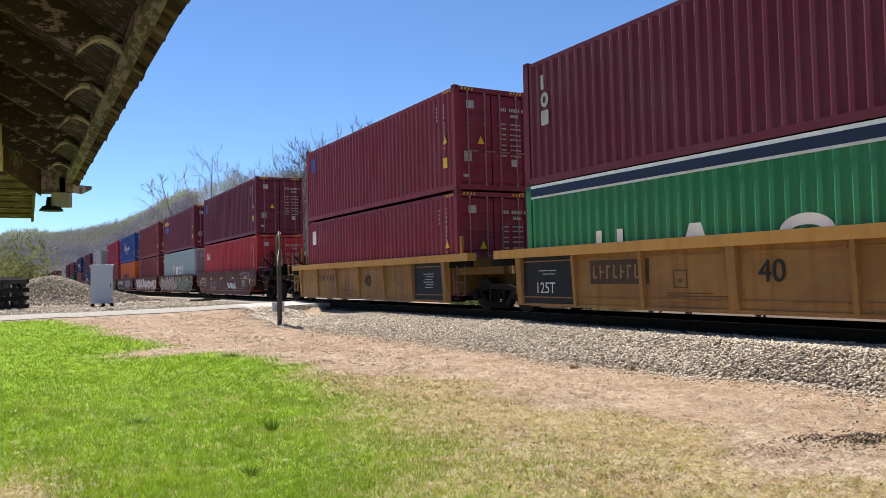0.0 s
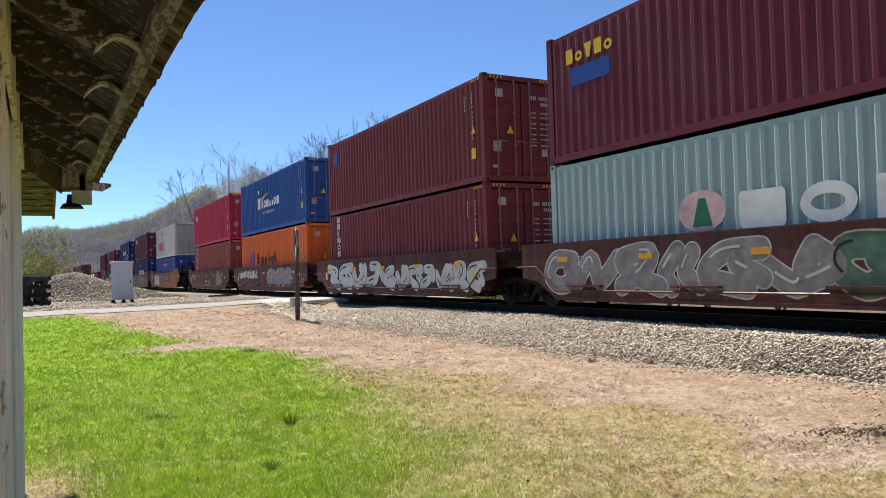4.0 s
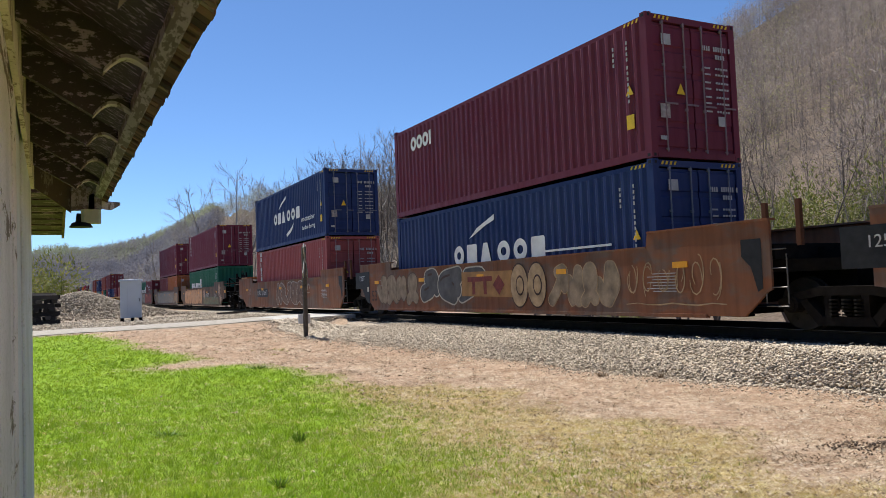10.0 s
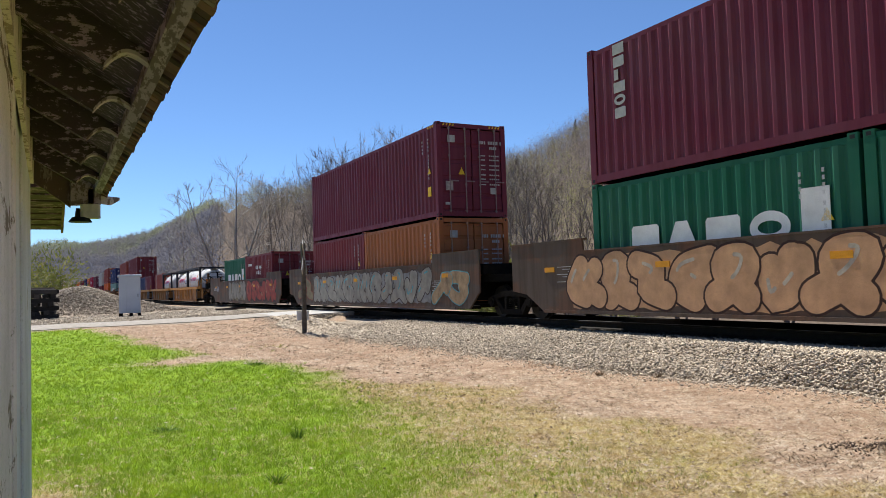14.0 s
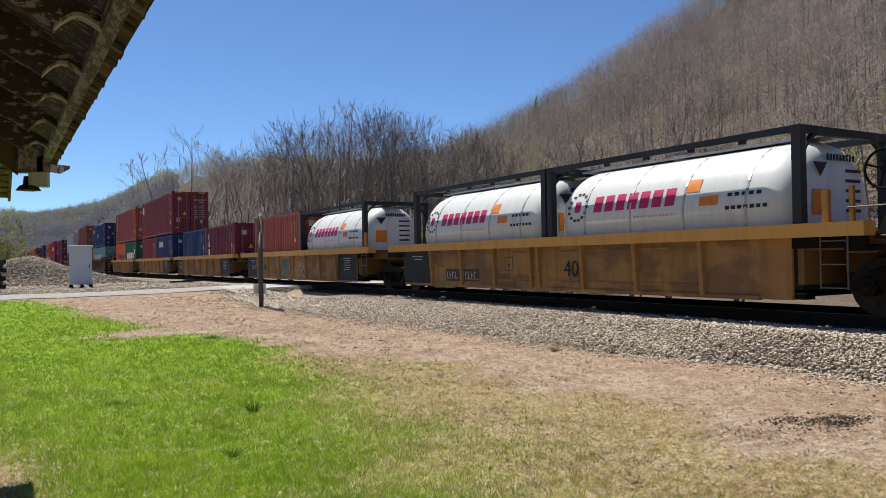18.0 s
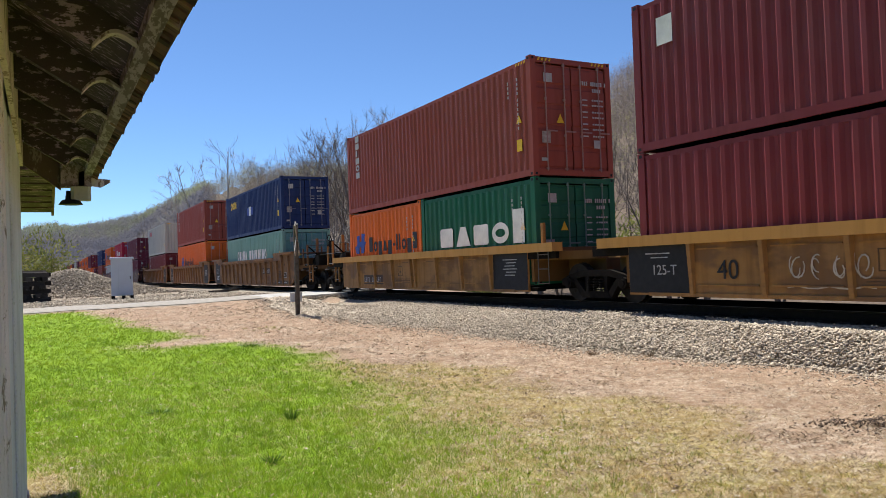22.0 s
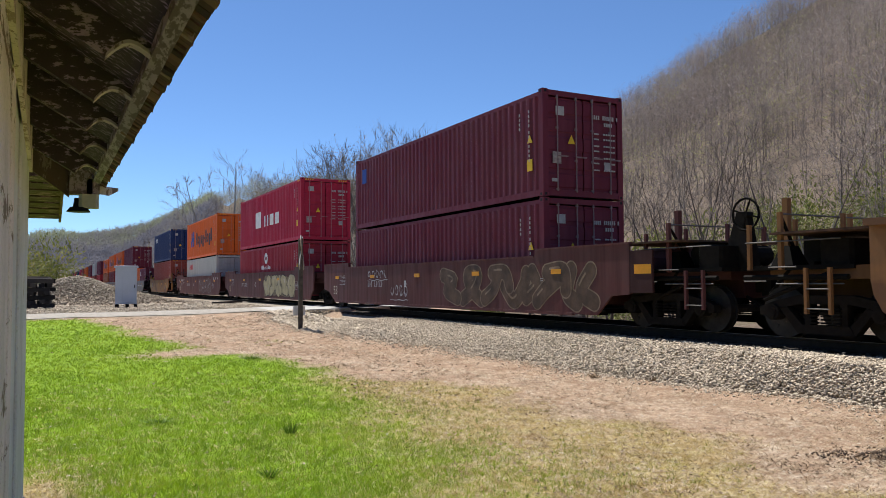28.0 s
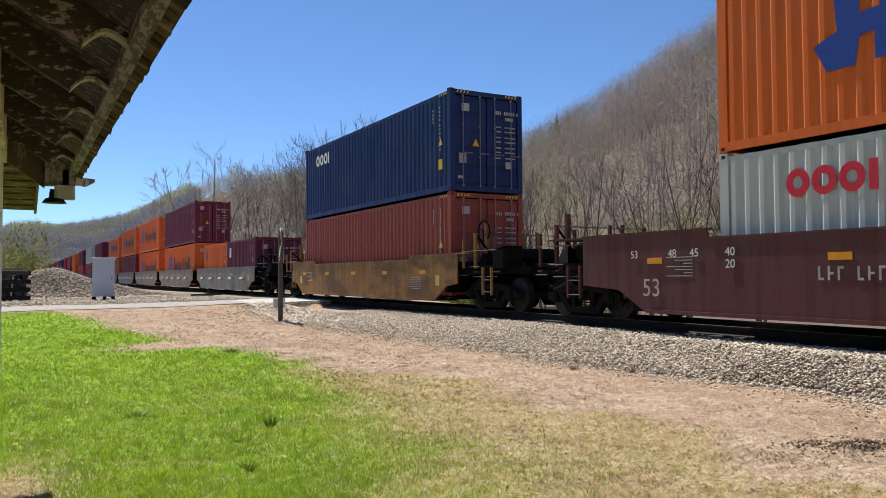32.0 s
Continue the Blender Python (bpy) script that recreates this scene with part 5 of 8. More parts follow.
NAMES = {LEAFGREEN: "bright green", MAROON: "dull maroon", DEEPRED: "deep red", PLUM: "plum red", DUSTRED: "dusty faded red", MAROON2: "dark red-maroon", REDBROWN: "faded red-brown", CRIMSON: "crimson", RED: "bright red", ORANGE: "orange",
         BLUE: "blue", NAVY: "navy blue", GREEN: "green", SEAFOAM: "pale sea-green", GREYTEAL: "grey-green", WHITE: "off-white", RUSTORANGE: "rusty orange"}


def box40(y, z, H, rgb, logos=(), where="", **kw):
    return container(y, z, L40, H, rgb, logos, label=NAMES[rgb] + " corrugated steel container " + where, **kw)


def box20(y, rgb, logos=(), **kw):
    return container(y, DECK, L20, STD, rgb, logos, label=NAMES[rgb] + " short corrugated container in a well car", **kw)


def stack(y, low, high, low_h=HC, high_h=HC, low_logo=(), high_logo=(), detail=True, near_doors=True, low_end=None, **kw):
    """Two forty-foot boxes on top of one another, or two short ones below; low may name both short boxes."""
    if isinstance(low[0], tuple):
        near, far = low
        box20(y, near, low_logo[0] if low_logo else (), doors=near_doors)
        box20(y + L40 - L20, far, low_logo[1] if low_logo else ())
    elif low:
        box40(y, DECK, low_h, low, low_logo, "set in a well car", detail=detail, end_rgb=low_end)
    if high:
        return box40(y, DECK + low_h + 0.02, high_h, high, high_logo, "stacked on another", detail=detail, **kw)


YARD = L40 / 2
HULL = (("hull", black), ("hull_sign", blue_mark))
# leading wells, yellow
TANMARK = plain("worn_tan_letters", (0.30, 0.17, 0.065), var=0.3)
well_car("yellow", -14.2 + YARD, "end", "joint")
stack(-14.2, MAROON, MAROON)
c = well_car("yellow", 2.25 + YARD, "joint", "joint")
stack(2.25, LEAFGREEN, MAROON, STD, HC, (("spaced", whitem), ("band_and_lit_edge", whitem), ("top_band_dark", navy_mark)), (("tall_three", dim_white),))
side_text(c, "40", 0.50, -0.45, 0.72, SX - 0.02, black)
side_text(c, "125T", 0.34, 5.4, 0.5, SX - 0.012, whitem)
bars(c, 3.45, 0.80, 0.26, (7,), TANMARK, UMBERPLATE)
c = well_car("yellow", 17.68 + YARD, "joint", "end")
stack(17.68, PLUM, PLUM, HC, HC, (("corner_square", whitem),), (("corner_square", blue_mark),))
side_text(c, "40", 0.50, -0.45, 0.66, SX - 0.02, black)
bars(c, 3.8, 0.86, 0.2, (4, 6), black)

# brown articulated wells
c = well_car("brown", 37.54 + YARD, "end", "joint")
stack(37.54, RED, MAROON, HC, HC, (("three", whitem),), (("corner_square", blue_mark),))
scrawl(c, -5.85, -3.9, 1.10, 1.38, 5, silver_spray, 3)
graffiti(c, -3.05, -1.25, 0.45, 0.88, 5, silver_spray, black, 4)
scrawl(c, 1.7, 3.2, 0.50, 0.90, 3, silver_spray, 5)
scrawl(c, 4.1, 5.4, 0.75, 1.25, 4, silver_spray, 6)
c = well_car("brown", 52.92 + YARD, "joint", "joint")
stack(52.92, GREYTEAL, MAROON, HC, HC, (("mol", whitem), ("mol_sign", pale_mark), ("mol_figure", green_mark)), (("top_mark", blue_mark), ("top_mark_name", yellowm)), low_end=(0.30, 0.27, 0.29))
graffiti(c, -6.6, -1.1, 0.28, 1.38, 5, green_spray, cream_spray, 11, black)
graffiti(c, -1.0, 5.9, 0.30, 1.36, 6, grey_spray, silver_spray, 12, silver_spray)
c = well_car("brown", 67.99 + YARD, "joint", "joint")
stack(67.99, MAROON2, MAROON2, HC, HC, (("tall", dim_white),), (("corner_square", blue_mark),))
graffiti(c, -6.4, 0.0, 0.30, 1.20, 7, silver_spray, black, 13, black)
graffiti(c, 0.2, 5.6, 0.26, 1.38, 4, silver_spray, black, 18, black)
c = well_car("brown", 83.27 + YARD, "joint", "joint")
stack(83.27, ORANGE, BLUE, HC, HC, (("hull_mid", black), ("hull_mid_sign", blue_mark)), (("centre", whitem), ("centre_line", dim_white), ("swoosh", orange_mark)))
graffiti(c, -4.6, -0.5, 0.40, 1.34, 5, grey_spray, cream_spray, 14, cream_spray)
graffiti(c, 1.5, 5.4, 0.78, 1.28, 7, silver_spray, black, 15, black)
scrawl(c, -6.6, -5.2, 0.55, 0.85, 5, silver_spray, 16)
c = well_car("brown", 98.58 + YARD, "joint", "end")
stack(98.58, REDBROWN, CRIMSON, HC, HC, (("tall", dim_white),), (("three", whitem),))
graffiti(c, -4.4, -3.2, 0.4, 1.34, 1, olive_spray, tan_spray, 17, None, olive_spray)
scrawl(c, -1.4, 0.6, 0.55, 0.85, 6, silver_spray, 18)
scrawl(c, 3.6, 5.2, 1.0, 1.2, 5, silver_spray, 19)

# rusty long wells
c = well_car("rust53", 120.33 + YARD, "end", "joint")
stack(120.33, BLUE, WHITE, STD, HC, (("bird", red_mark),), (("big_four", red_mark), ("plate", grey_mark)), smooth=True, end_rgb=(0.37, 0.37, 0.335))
bars(c, -2.05, 0.84, 0.24, (4, 6), whitem, black)
graffiti(c, 1.9, 5.1, 0.30, 1.40, 3, silver_spray, red_spray, 21, red_spray, silver_spray, 1.2)
c = well_car("rust53", 139.8 + YARD, "joint", "joint")
stack(139.8, NAVY, MAROON, HC, HC, (("wide", whitem), ("arc_high", whitem), ("stripe", whitem)), (("small_four", whitem),))
graffiti(c, 0.1, 3.9, 0.36, 1.50, 3, plain("slate_spray", (0.085, 0.078, 0.075), 0.6, var=0.4, scale=3), cream_spray, 22, umber, False, 1.3)
graffiti(c, 4.1, 7.2, 0.35, 1.4, 4, dun_spray, umber_spray, 24)
flat_mark(c, "painted_block", ((1.22, 0.64), (1.19, 1.30), (-1.40, 1.26), (-1.40, 0.60)), plain("ochre_block", (0.30, 0.15, 0.05), 0.6, var=0.3, scale=3), 0.012, "ochre block")
for pts in (((0.86, 1.02), (0.86, 1.15), (-0.42, 1.15), (-0.42, 1.02)), ((0.62, 0.68), (0.62, 1.02), (0.46, 1.02), (0.46, 0.68)), ((0.02, 0.68), (0.02, 1.02), (-0.14, 1.02), (-0.14, 0.68)), ((-0.45, 0.92), (-0.75, 1.17), (-1.02, 0.92), (-0.75, 0.66))):
    flat_mark(c, "painted_shape", pts, plain("oxide_mark", (0.16, 0.03, 0.022), 0.6, var=0.3), 0.0155, "dark red shape")
for y in (-1.68, -2.42):
    round_mark(c, y, 0.88, 0.40, 0.55, (umber, tan_spray, umber, tan_spray))
graffiti(c, -5.2, -3.0, 0.35, 1.34, 4, dun_spray, tan_spray, 27)
scrawl(c, -8.0, -5.5, 0.5, 1.35, 6, tan_spray, 23)
c = well_car("rust53", 159.4 + YARD, "joint", "end")
high = stack(159.4, DUSTRED, NAVY, HC, HC, (("tall", dim_white),), (("wide", whitem), ("arc_high", whitem), ("arc_low", whitem)))
side_text(high, "eco container", 0.353, -2.62, 0.90, -W - 0.004, whitem)
side_text(high, "bamboo flooring", 0.279, -2.76, 0.52, -W - 0.004, whitem)
bars(c, 4.8, 0.84, 0.24, (4, 6), whitem, black)
side_text(c, "A", 0.26, 2.55, 0.86, SX - 0.012, umber)
graffiti(c, -3.5, 0.9, 0.30, 1.44, 5, plain("rust_brown_spray", (0.17, 0.095, 0.062), 0.6, var=0.4, scale=3), cream_spray, 25, umber, False, 1.0)
scrawl(c, -4.6, -3.6, 0.95, 1.35, 4, cream_spray, 26)

# long wells under heavy graffiti
c = well_car("olive53", 182.77 + YARD, "end", "joint")
stack(182.77, (GREEN, GREEN), MAROON, STD, HC, ((), (("four", whitem),)), (("tall", dim_white),), near_doors=False)
graffiti(c, -1.3, 6.5, 0.26, 1.50, 8, peach_spray, umber, 31, cream_spray, peach_spray, 1.25)
petal = plain("petal_spray", (0.42, 0.28, 0.20), 0.6, var=0.35, scale=4)
starburst(c, -7.88, 1.30, 0.50, petal, 32)
starburst(c, -8.32, 0.68, 0.36, petal, 33)
starburst(c, -2.3, 1.05, 0.42, petal, 40)
graffiti(c, -7.5, -1.9, 0.28, 0.86, 8, plain("moss_spray", (0.16, 0.155, 0.085), 0.6, var=0.4, scale=4), green_spray, 34, red_spray, plain("fern_spray", (0.13, 0.145, 0.085), 0.6, var=0.5, scale=3), 1.3)
bars(c, -2.1, 0.86, 0.25, (4, 6), silver_spray, black)
c = well_car("olive53", 202.19 + YARD, "joint", "joint")
stack(202.19, (RUSTORANGE, MAROON2), MAROON, STD, HC, (), ())
graffiti(c, -6.0, 5.2, 0.30, 1.48, 12, ash_spray, umber, 35, teal_spray, grey_spray)
graffiti(c, 5.4, 7.4, 0.35, 1.4, 2, olive_spray, red_spray, 36)
graffiti(c, -8.2, -6.2, 0.3, 1.3, 2, tan_spray, teal_spray, 37)
c = well_car("olive53", 221.49 + YARD, "joint", "end")
box20(221.49, MAROON2, (("stars", whitem),))
box20(227.5, GREEN, (("four", whitem),))
graffiti(c, -8.0, -1.7, 0.26, 1.5, 6, red_spray, black, 38, tan_spray, umber, 1.1)
graffiti(c, -1.3, 3.2, 0.26, 1.52, 6, ash_spray, black, 39, green_spray, olive_spray, 1.0)
bars(c, 7.95, 0.95, 0.2, (4, 6), silver_spray)

# low yellow wells with tanks and short boxes
c = well_car("yellow_low", 243.08 + YARD, "end", "joint")
tank_container(243.08, DECK, "white tank container in a black frame with red name blocks")
tank_container(249.2, DECK, "white tank container in a black frame with red name blocks")
side_text(c, "40", 0.46, -0.95, 0.52, SX - 0.02, black)
bars(c, 3.75, 0.42, 0.17, (4, 6), whitem, UMBERPLATE)
c = well_car("yellow_low", 258.7 + YARD, "joint", "joint")
tank_container(258.7, DECK, "white tank container in a black frame with hazard panel")
box20(264.75, REDBROWN, (("tall", dim_white),))
flat_mark(c, "painted_block", ((1.30, 0.36), (1.25, 1.02), (0.72, 1.06), (0.30, 0.95), (0.34, 0.34)), plain("mint_spray", (0.075, 0.115, 0.075), 0.6, var=0.4, scale=3), 0.004, "faded green sprayed patch")
scrawl(c, -1.5, -0.3, 0.45, 1.0, 4, cream_spray, 41)
side_text(c, "40", 0.46, 3.7, 0.52, SX - 0.02, black)
side_text(c, "125-T", 0.26, 5.5, 0.6, SX - 0.012, dim_white)
c = well_car("yellow_low", 274.29 + YARD, "joint", "joint")
box20(274.29, MAROON, (("tall_three", whitem),))
box20(280.35, NAVY)
side_text(c, "40", 0.46, 3.7, 0.52, SX - 0.02, black)
side_text(c, "125-T", 0.26, 5.5, 0.6, SX - 0.012, dim_white)
c = well_car("yellow_low", 289.84 + YARD, "joint", "joint")
stack(289.84, (NAVY, MAROON2), MAROON2, STD, HC, ((("small_four", whitem),), ()), (("corner_square", whitem),))
side_text(c, "40", 0.46, 3.95, 0.52, SX - 0.02, black)
scrawl(c, 1.2, 2.6, 0.45, 0.95, 4, cream_spray, 42)
side_text(c, "125-T", 0.26, 5.5, 0.6, SX - 0.012, dim_white)
c = well_car("yellow_low", 305.55 + YARD, "joint", "end")
stack(305.55, (GREEN, ORANGE), REDBROWN, STD, HC, ((("four", whitem),), (("hull_short", black), ("hull_short_sign", blue_mark))), (("tall", dim_white),))
bars(c, 4.0, 0.42, 0.18, (4, 6), whitem, UMBERPLATE)

# tan ribbed long wells
c = well_car("ribbed53", 326.82 + YARD, "end", "joint")
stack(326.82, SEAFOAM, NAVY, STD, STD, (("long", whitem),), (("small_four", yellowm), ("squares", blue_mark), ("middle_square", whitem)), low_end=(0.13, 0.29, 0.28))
side_text(c, "53", 0.44, -6.42, 0.6, SX - 0.02, black)
side_text(c, "125T", 0.34, 7.98, 0.5, SX - 0.012, whitem)
bars(c, -3.50, 0.86, 0.17, (4, 6), whitem, UMBERPLATE)
for body, y, z in (("20", -5.93, 1.02), ("40", -5.93, 0.84), ("45", -6.85, 1.16), ("48", -7.35, 1.16), ("53", -8.0, 1.16)):
    side_text(c, body, 0.15, y, z, SX - 0.03, umber)
c = well_car("ribbed53", 346.19 + YARD, "joint", "joint")
stack(346.19, ORANGE, REDBROWN, HC, HC, (("hull_mid", black), ("hull_mid_sign", blue_mark)), (("tall", dim_white),))
side_text(c, "125T", 0.34, 7.98, 0.5, SX - 0.012, whitem)
c = well_car("ribbed53", 365.83 + YARD, "joint", "end")
stack(365.83, MAROON2, WHITE, STD, HC, (("tall", dim_white),), (("small_four", red_mark),), doors=False)
side_text(c, "53", 0.40, -6.5, 0.62, SX - 0.02, black)
side_text(c, "125T", 0.34, 7.98, 0.5, SX - 0.012, whitem)

# brown long wells with white numbers
c = well_car("brown53", 388.96 + YARD, "end", "joint")
stack(388.96, MAROON, MAROON, STD, STD, (), (("corner_square", blue_mark),))
graffiti(c, -8.4, -1.4, 0.26, 1.40, 6, umber_spray, dun_spray, 51, dun_spray)
bars(c, 4.15, 0.80, 0.2, (3, 5), whitem)
side_text(c, "B", 0.3, 1.12, 0.80, SX - 0.012, whitem)
side_text(c, "53", 0.46, 7.75, 0.52, SX - 0.012, cream_spray)
scrawl(c, 0.8, 2.2, 0.45, 0.95, 4, silver_spray, 52)
scrawl(c, 2.4, 4.2, 1.1, 1.4, 5, silver_spray, 55)
c = well_car("brown53", 408.18 + YARD, "joint", "joint")
stack(408.18, DEEPRED, CRIMSON, STD, HC, (("small_line", whitem),), (("line", whitem),))
graffiti(c, -6.2, -0.8, 0.26, 1.42, 5, khaki_spray, black, 53, cream_spray, olive_spray, 1.2)
bars(c, 4.3, 0.80, 0.2, (3, 5), whitem)
side_text(c, "C", 0.3, 1.2, 0.80, SX - 0.012, whitem)
side_text(c, "53", 0.46, 7.6, 0.52, SX - 0.012, tan_spray)
c = well_car("brown53", 427.58 + YARD, "joint", "end")
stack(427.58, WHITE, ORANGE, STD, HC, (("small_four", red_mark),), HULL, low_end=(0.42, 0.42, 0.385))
graffiti(c, -5.75, -1.4, 0.30, 1.36, 4, FEC_FILL, grey_spray, 54, silver_spray, FEC_FILL)
bars(c, 4.1, 0.82, 0.2, (3, 5), whitem)
side_text(c, "A", 0.3, 1.05, 0.82, SX - 0.012, whitem)
side_text(c, "53", 0.46, 7.65, 0.52, SX - 0.012, cream_spray)
for body, y in (("53", 7.95), ("48", 7.0), ("45", 6.5), ("40", 5.75)):
    side_text(c, body, 0.2, y, 1.22, SX - 0.012, whitem)
side_text(c, "20", 0.2, 5.75, 1.02, SX - 0.012, whitem)
for body, y in (("45", -6.6), ("48", -7.2), ("53", -7.9)):
    side_text(c, body, 0.2, y, 1.26, SX - 0.012, whitem)

# a single tan car, then grey articulated wells
well_car("tan", 449.02 + YARD, "end", "end")
stack(449.02, REDBROWN, NAVY, HC, HC, (), (("small_four", whitem),))
for i, (y, low, high) in enumerate(((469.0, None, None), (484.4, ORANGE, MAROON), (499.7, ORANGE, ORANGE), (515.0, MAROON2, ORANGE), (530.3, RUSTORANGE, ORANGE))):
    well_car("grey", y + YARD, "end" if i == 0 else "joint", "end" if i == 4 else "joint")
    if i == 0:
        box20(y, MAROON, (("corner_square", whitem),))
        box20(y + 6.13, ORANGE, (("corner_square", blue_mark),))
    else:
        stack(y, low, high, HC, HC if i < 4 else STD, HULL if low == ORANGE else (), HULL if high == ORANGE else ())
# the rest of the train, far off
for y, kind, lead, trail, low, high in (
        (551.9, "brown53", "end", "joint", RED, MAROON), (571.4, "brown53", "joint", "joint", REDBROWN, WHITE), (590.9, "brown53", "joint", "end", RED, MAROON),
        (614.5, "rust53", "end", "joint", ORANGE, ORANGE), (634.0, "rust53", "joint", "joint", MAROON2, REDBROWN), (653.5, "rust53", "joint", "end", CRIMSON, CRIMSON),
        (675.1, "yellow", "end", "joint", MAROON, NAVY), (690.3, "yellow", "joint", "joint", REDBROWN, MAROON), (705.5, "yellow", "joint", "joint", MAROON2, RED),
        (720.7, "yellow", "joint", "joint", BLUE, MAROON), (735.9, "yellow", "joint", "end", MAROON, REDBROWN),
        (757.5, "brown53", "end", "joint", ORANGE, MAROON), (777.0, "brown53", "joint", "end", MAROON, MAROON2)):
    well_car(kind, y + YARD, lead, trail)
    stack(y, low, high, detail=False)


# ---------------------------------------------------------------- ground and hills
def smooth01(t):
    t = np.clip(t, 0, 1)
    return t * t * (3 - 2 * t)


def lawn_rise(y):
    """The ground climbs from the lawn to the road at rail height."""
    return 0.64 * smooth01((y - 8.0) / 20.0)


HILL_AZ = (-180, -60, -25, -1, 6, 10, 14, 20, 30, 36, 42, 48, 60, 90, 140, 180)
HILL_EL = (5, 5, 3.0, 2.9, 3.8, 5.8, 7.1, 7.0, 7.1, 9.3, 12.9, 16.5, 21.0, 22, 12, 5)
HILL_R = (700, 800, 900, 900, 850, 620, 430, 350, 305, 285, 275, 265, 255, 240, 500, 700)


def hill(x, y):
    az = np.degrees(np.arctan2(x, y))
    r = np.hypot(x, y)
    el, rr = np.interp(az, HILL_AZ, HILL_EL), np.interp(az, HILL_AZ, HILL_R)
    foot = np.minimum(0.55 * rr, 40.0 / np.maximum(np.sin(np.radians(np.clip(np.abs(az), 3, 90))), 0.05))
    t = (r - foot) / (rr - foot)
    top = np.tan(np.radians(el)) * rr
    up = top * np.where(t < 1, np.clip(t, 0, 1) ** 1.12, 1 - 0.25 * np.clip(t - 1, 0, 1.5))
    rough = 2.5 * np.sin(x * 0.045 + 1.3) * np.sin(y * 0.037) + 1.5 * np.sin(x * 0.11 + y * 0.08)
    return np.maximum(up + rough * np.clip(t * 3, 0, 1), 0)


def ground_z(x, y):
    x, y = np.asarray(x, float), np.asarray(y, float)
    near = lawn_rise(y)
    wave = 0.02 * np.sin(x * 1.1 + 0.4) * np.sin(y * 0.8) + 0.012 * np.sin(x * 2.7 + y * 1.9)
    dip = -1.9 * smooth01((x - 14.3) / 5) - 0.32 * smooth01((x - 7.3) / 1.3) * smooth01((y - 17) / 5) * (1 - smooth01((y - 27.5) / 0.3)) * (1 - smooth01((x - 13) / 1))
    near = near * (1 - smooth01((y - 34) / 60))  + 0.45 * smooth01((y - 34) / 60)
    return near + wave * (1 - smooth01((y - 20) / 10)) + dip + hill(x, y)


LAWN_Y = (-20, 3.0, 5.0, 6.6, 8.0, 11.0, 12.5, 14.6, 15.5, 16.1, 16.5, 17.2, 19.0, 21.8, 25.0, 26.2)
LAWN_X = (2.4, 2.55, 2.95, 3.35, 3.65, 4.1, 4.2, 4.05, 3.75, 2.5, 2.35, 2.75, 2.3, 1.65, 1.2, 0.2)


def lawn_mask(x, y):
    edge = np.interp(y, LAWN_Y, LAWN_X)
    wob = 0.16 * np.sin(y * 1.7 + x) + 0.12 * np.sin(y * 4.1 - 2 * x + 1) + 0.07 * np.sin(9.3 * y + 4.0 * x)
    m = smooth01((edge + wob - x) / np.interp(y, (5, 9, 14), (3.0, 2.0, 0.9)) + 0.5) * smooth01((26.0 - y) / 1.0)
    patch = np.exp(-(((x - 2.2) / 0.7) ** 2 + ((y - 16.2) / 0.5) ** 2)) + np.exp(-(((x + 0.05) / 0.32) ** 2 + ((y - 6.6) / 1.0) ** 2)) * 1.2
    return np.clip(m - patch, 0, 1)


def straw_zone(x, y):
    """Dry yellow grass between the lawn and the pinkish soil along the ballast."""
    edge = np.interp(y, (3.0, 4.2, 6.2, 8.9, 11.0, 12.6, 14.0), (5.3, 5.6, 6.1, 5.9, 5.6, 4.5, 2.5)) + 0.35 * np.sin(1.7 * y + 0.6 * x) + 0.2 * np.sin(4.1 * y - 2.3 * x)
    return smooth01((edge - x) / 0.9 + 0.5) * smooth01((14 - y) / 2)


def gravel_mask(x, y):
    near_edge = np.interp(x, (-10, -0.5, 4.0, 7.0, 12), (25.4, 25.9, 26.4, 27.4, 28.0)) + 0.25 * np.sin(x * 1.3)
    return smooth01((y - near_edge) / 0.8 + 0.5) * smooth01((70 - y) / 20) * smooth01((x + 25) / 6) + smooth01((x - 13.5) / 1.5) * smooth01((20 - x) / 4)


az = np.concatenate([np.arange(-180, -9, 6.0), np.arange(-9, 66, 0.4), np.arange(66, 180, 6.0)])
radii = np.concatenate([np.array([0.02]), np.geomspace(0.6, 3.2, 14), np.geomspace(3.3, 60, 150), np.geomspace(63, 400, 60), np.geomspace(430, 3500, 16)])
A, R = np.meshgrid(np.radians(az), radii)
gx, gy = R * np.sin(A), R * np.cos(A) - 0.3
gz = ground_z(gx, gy)
na, nr = len(az), len(radii)
idx = np.arange(na * nr).reshape(nr, na)
quads = np.stack([idx[:-1], np.roll(idx[:-1], -1, 1), np.roll(idx[1:], -1, 1), idx[1:]], -1).reshape(-1, 4)


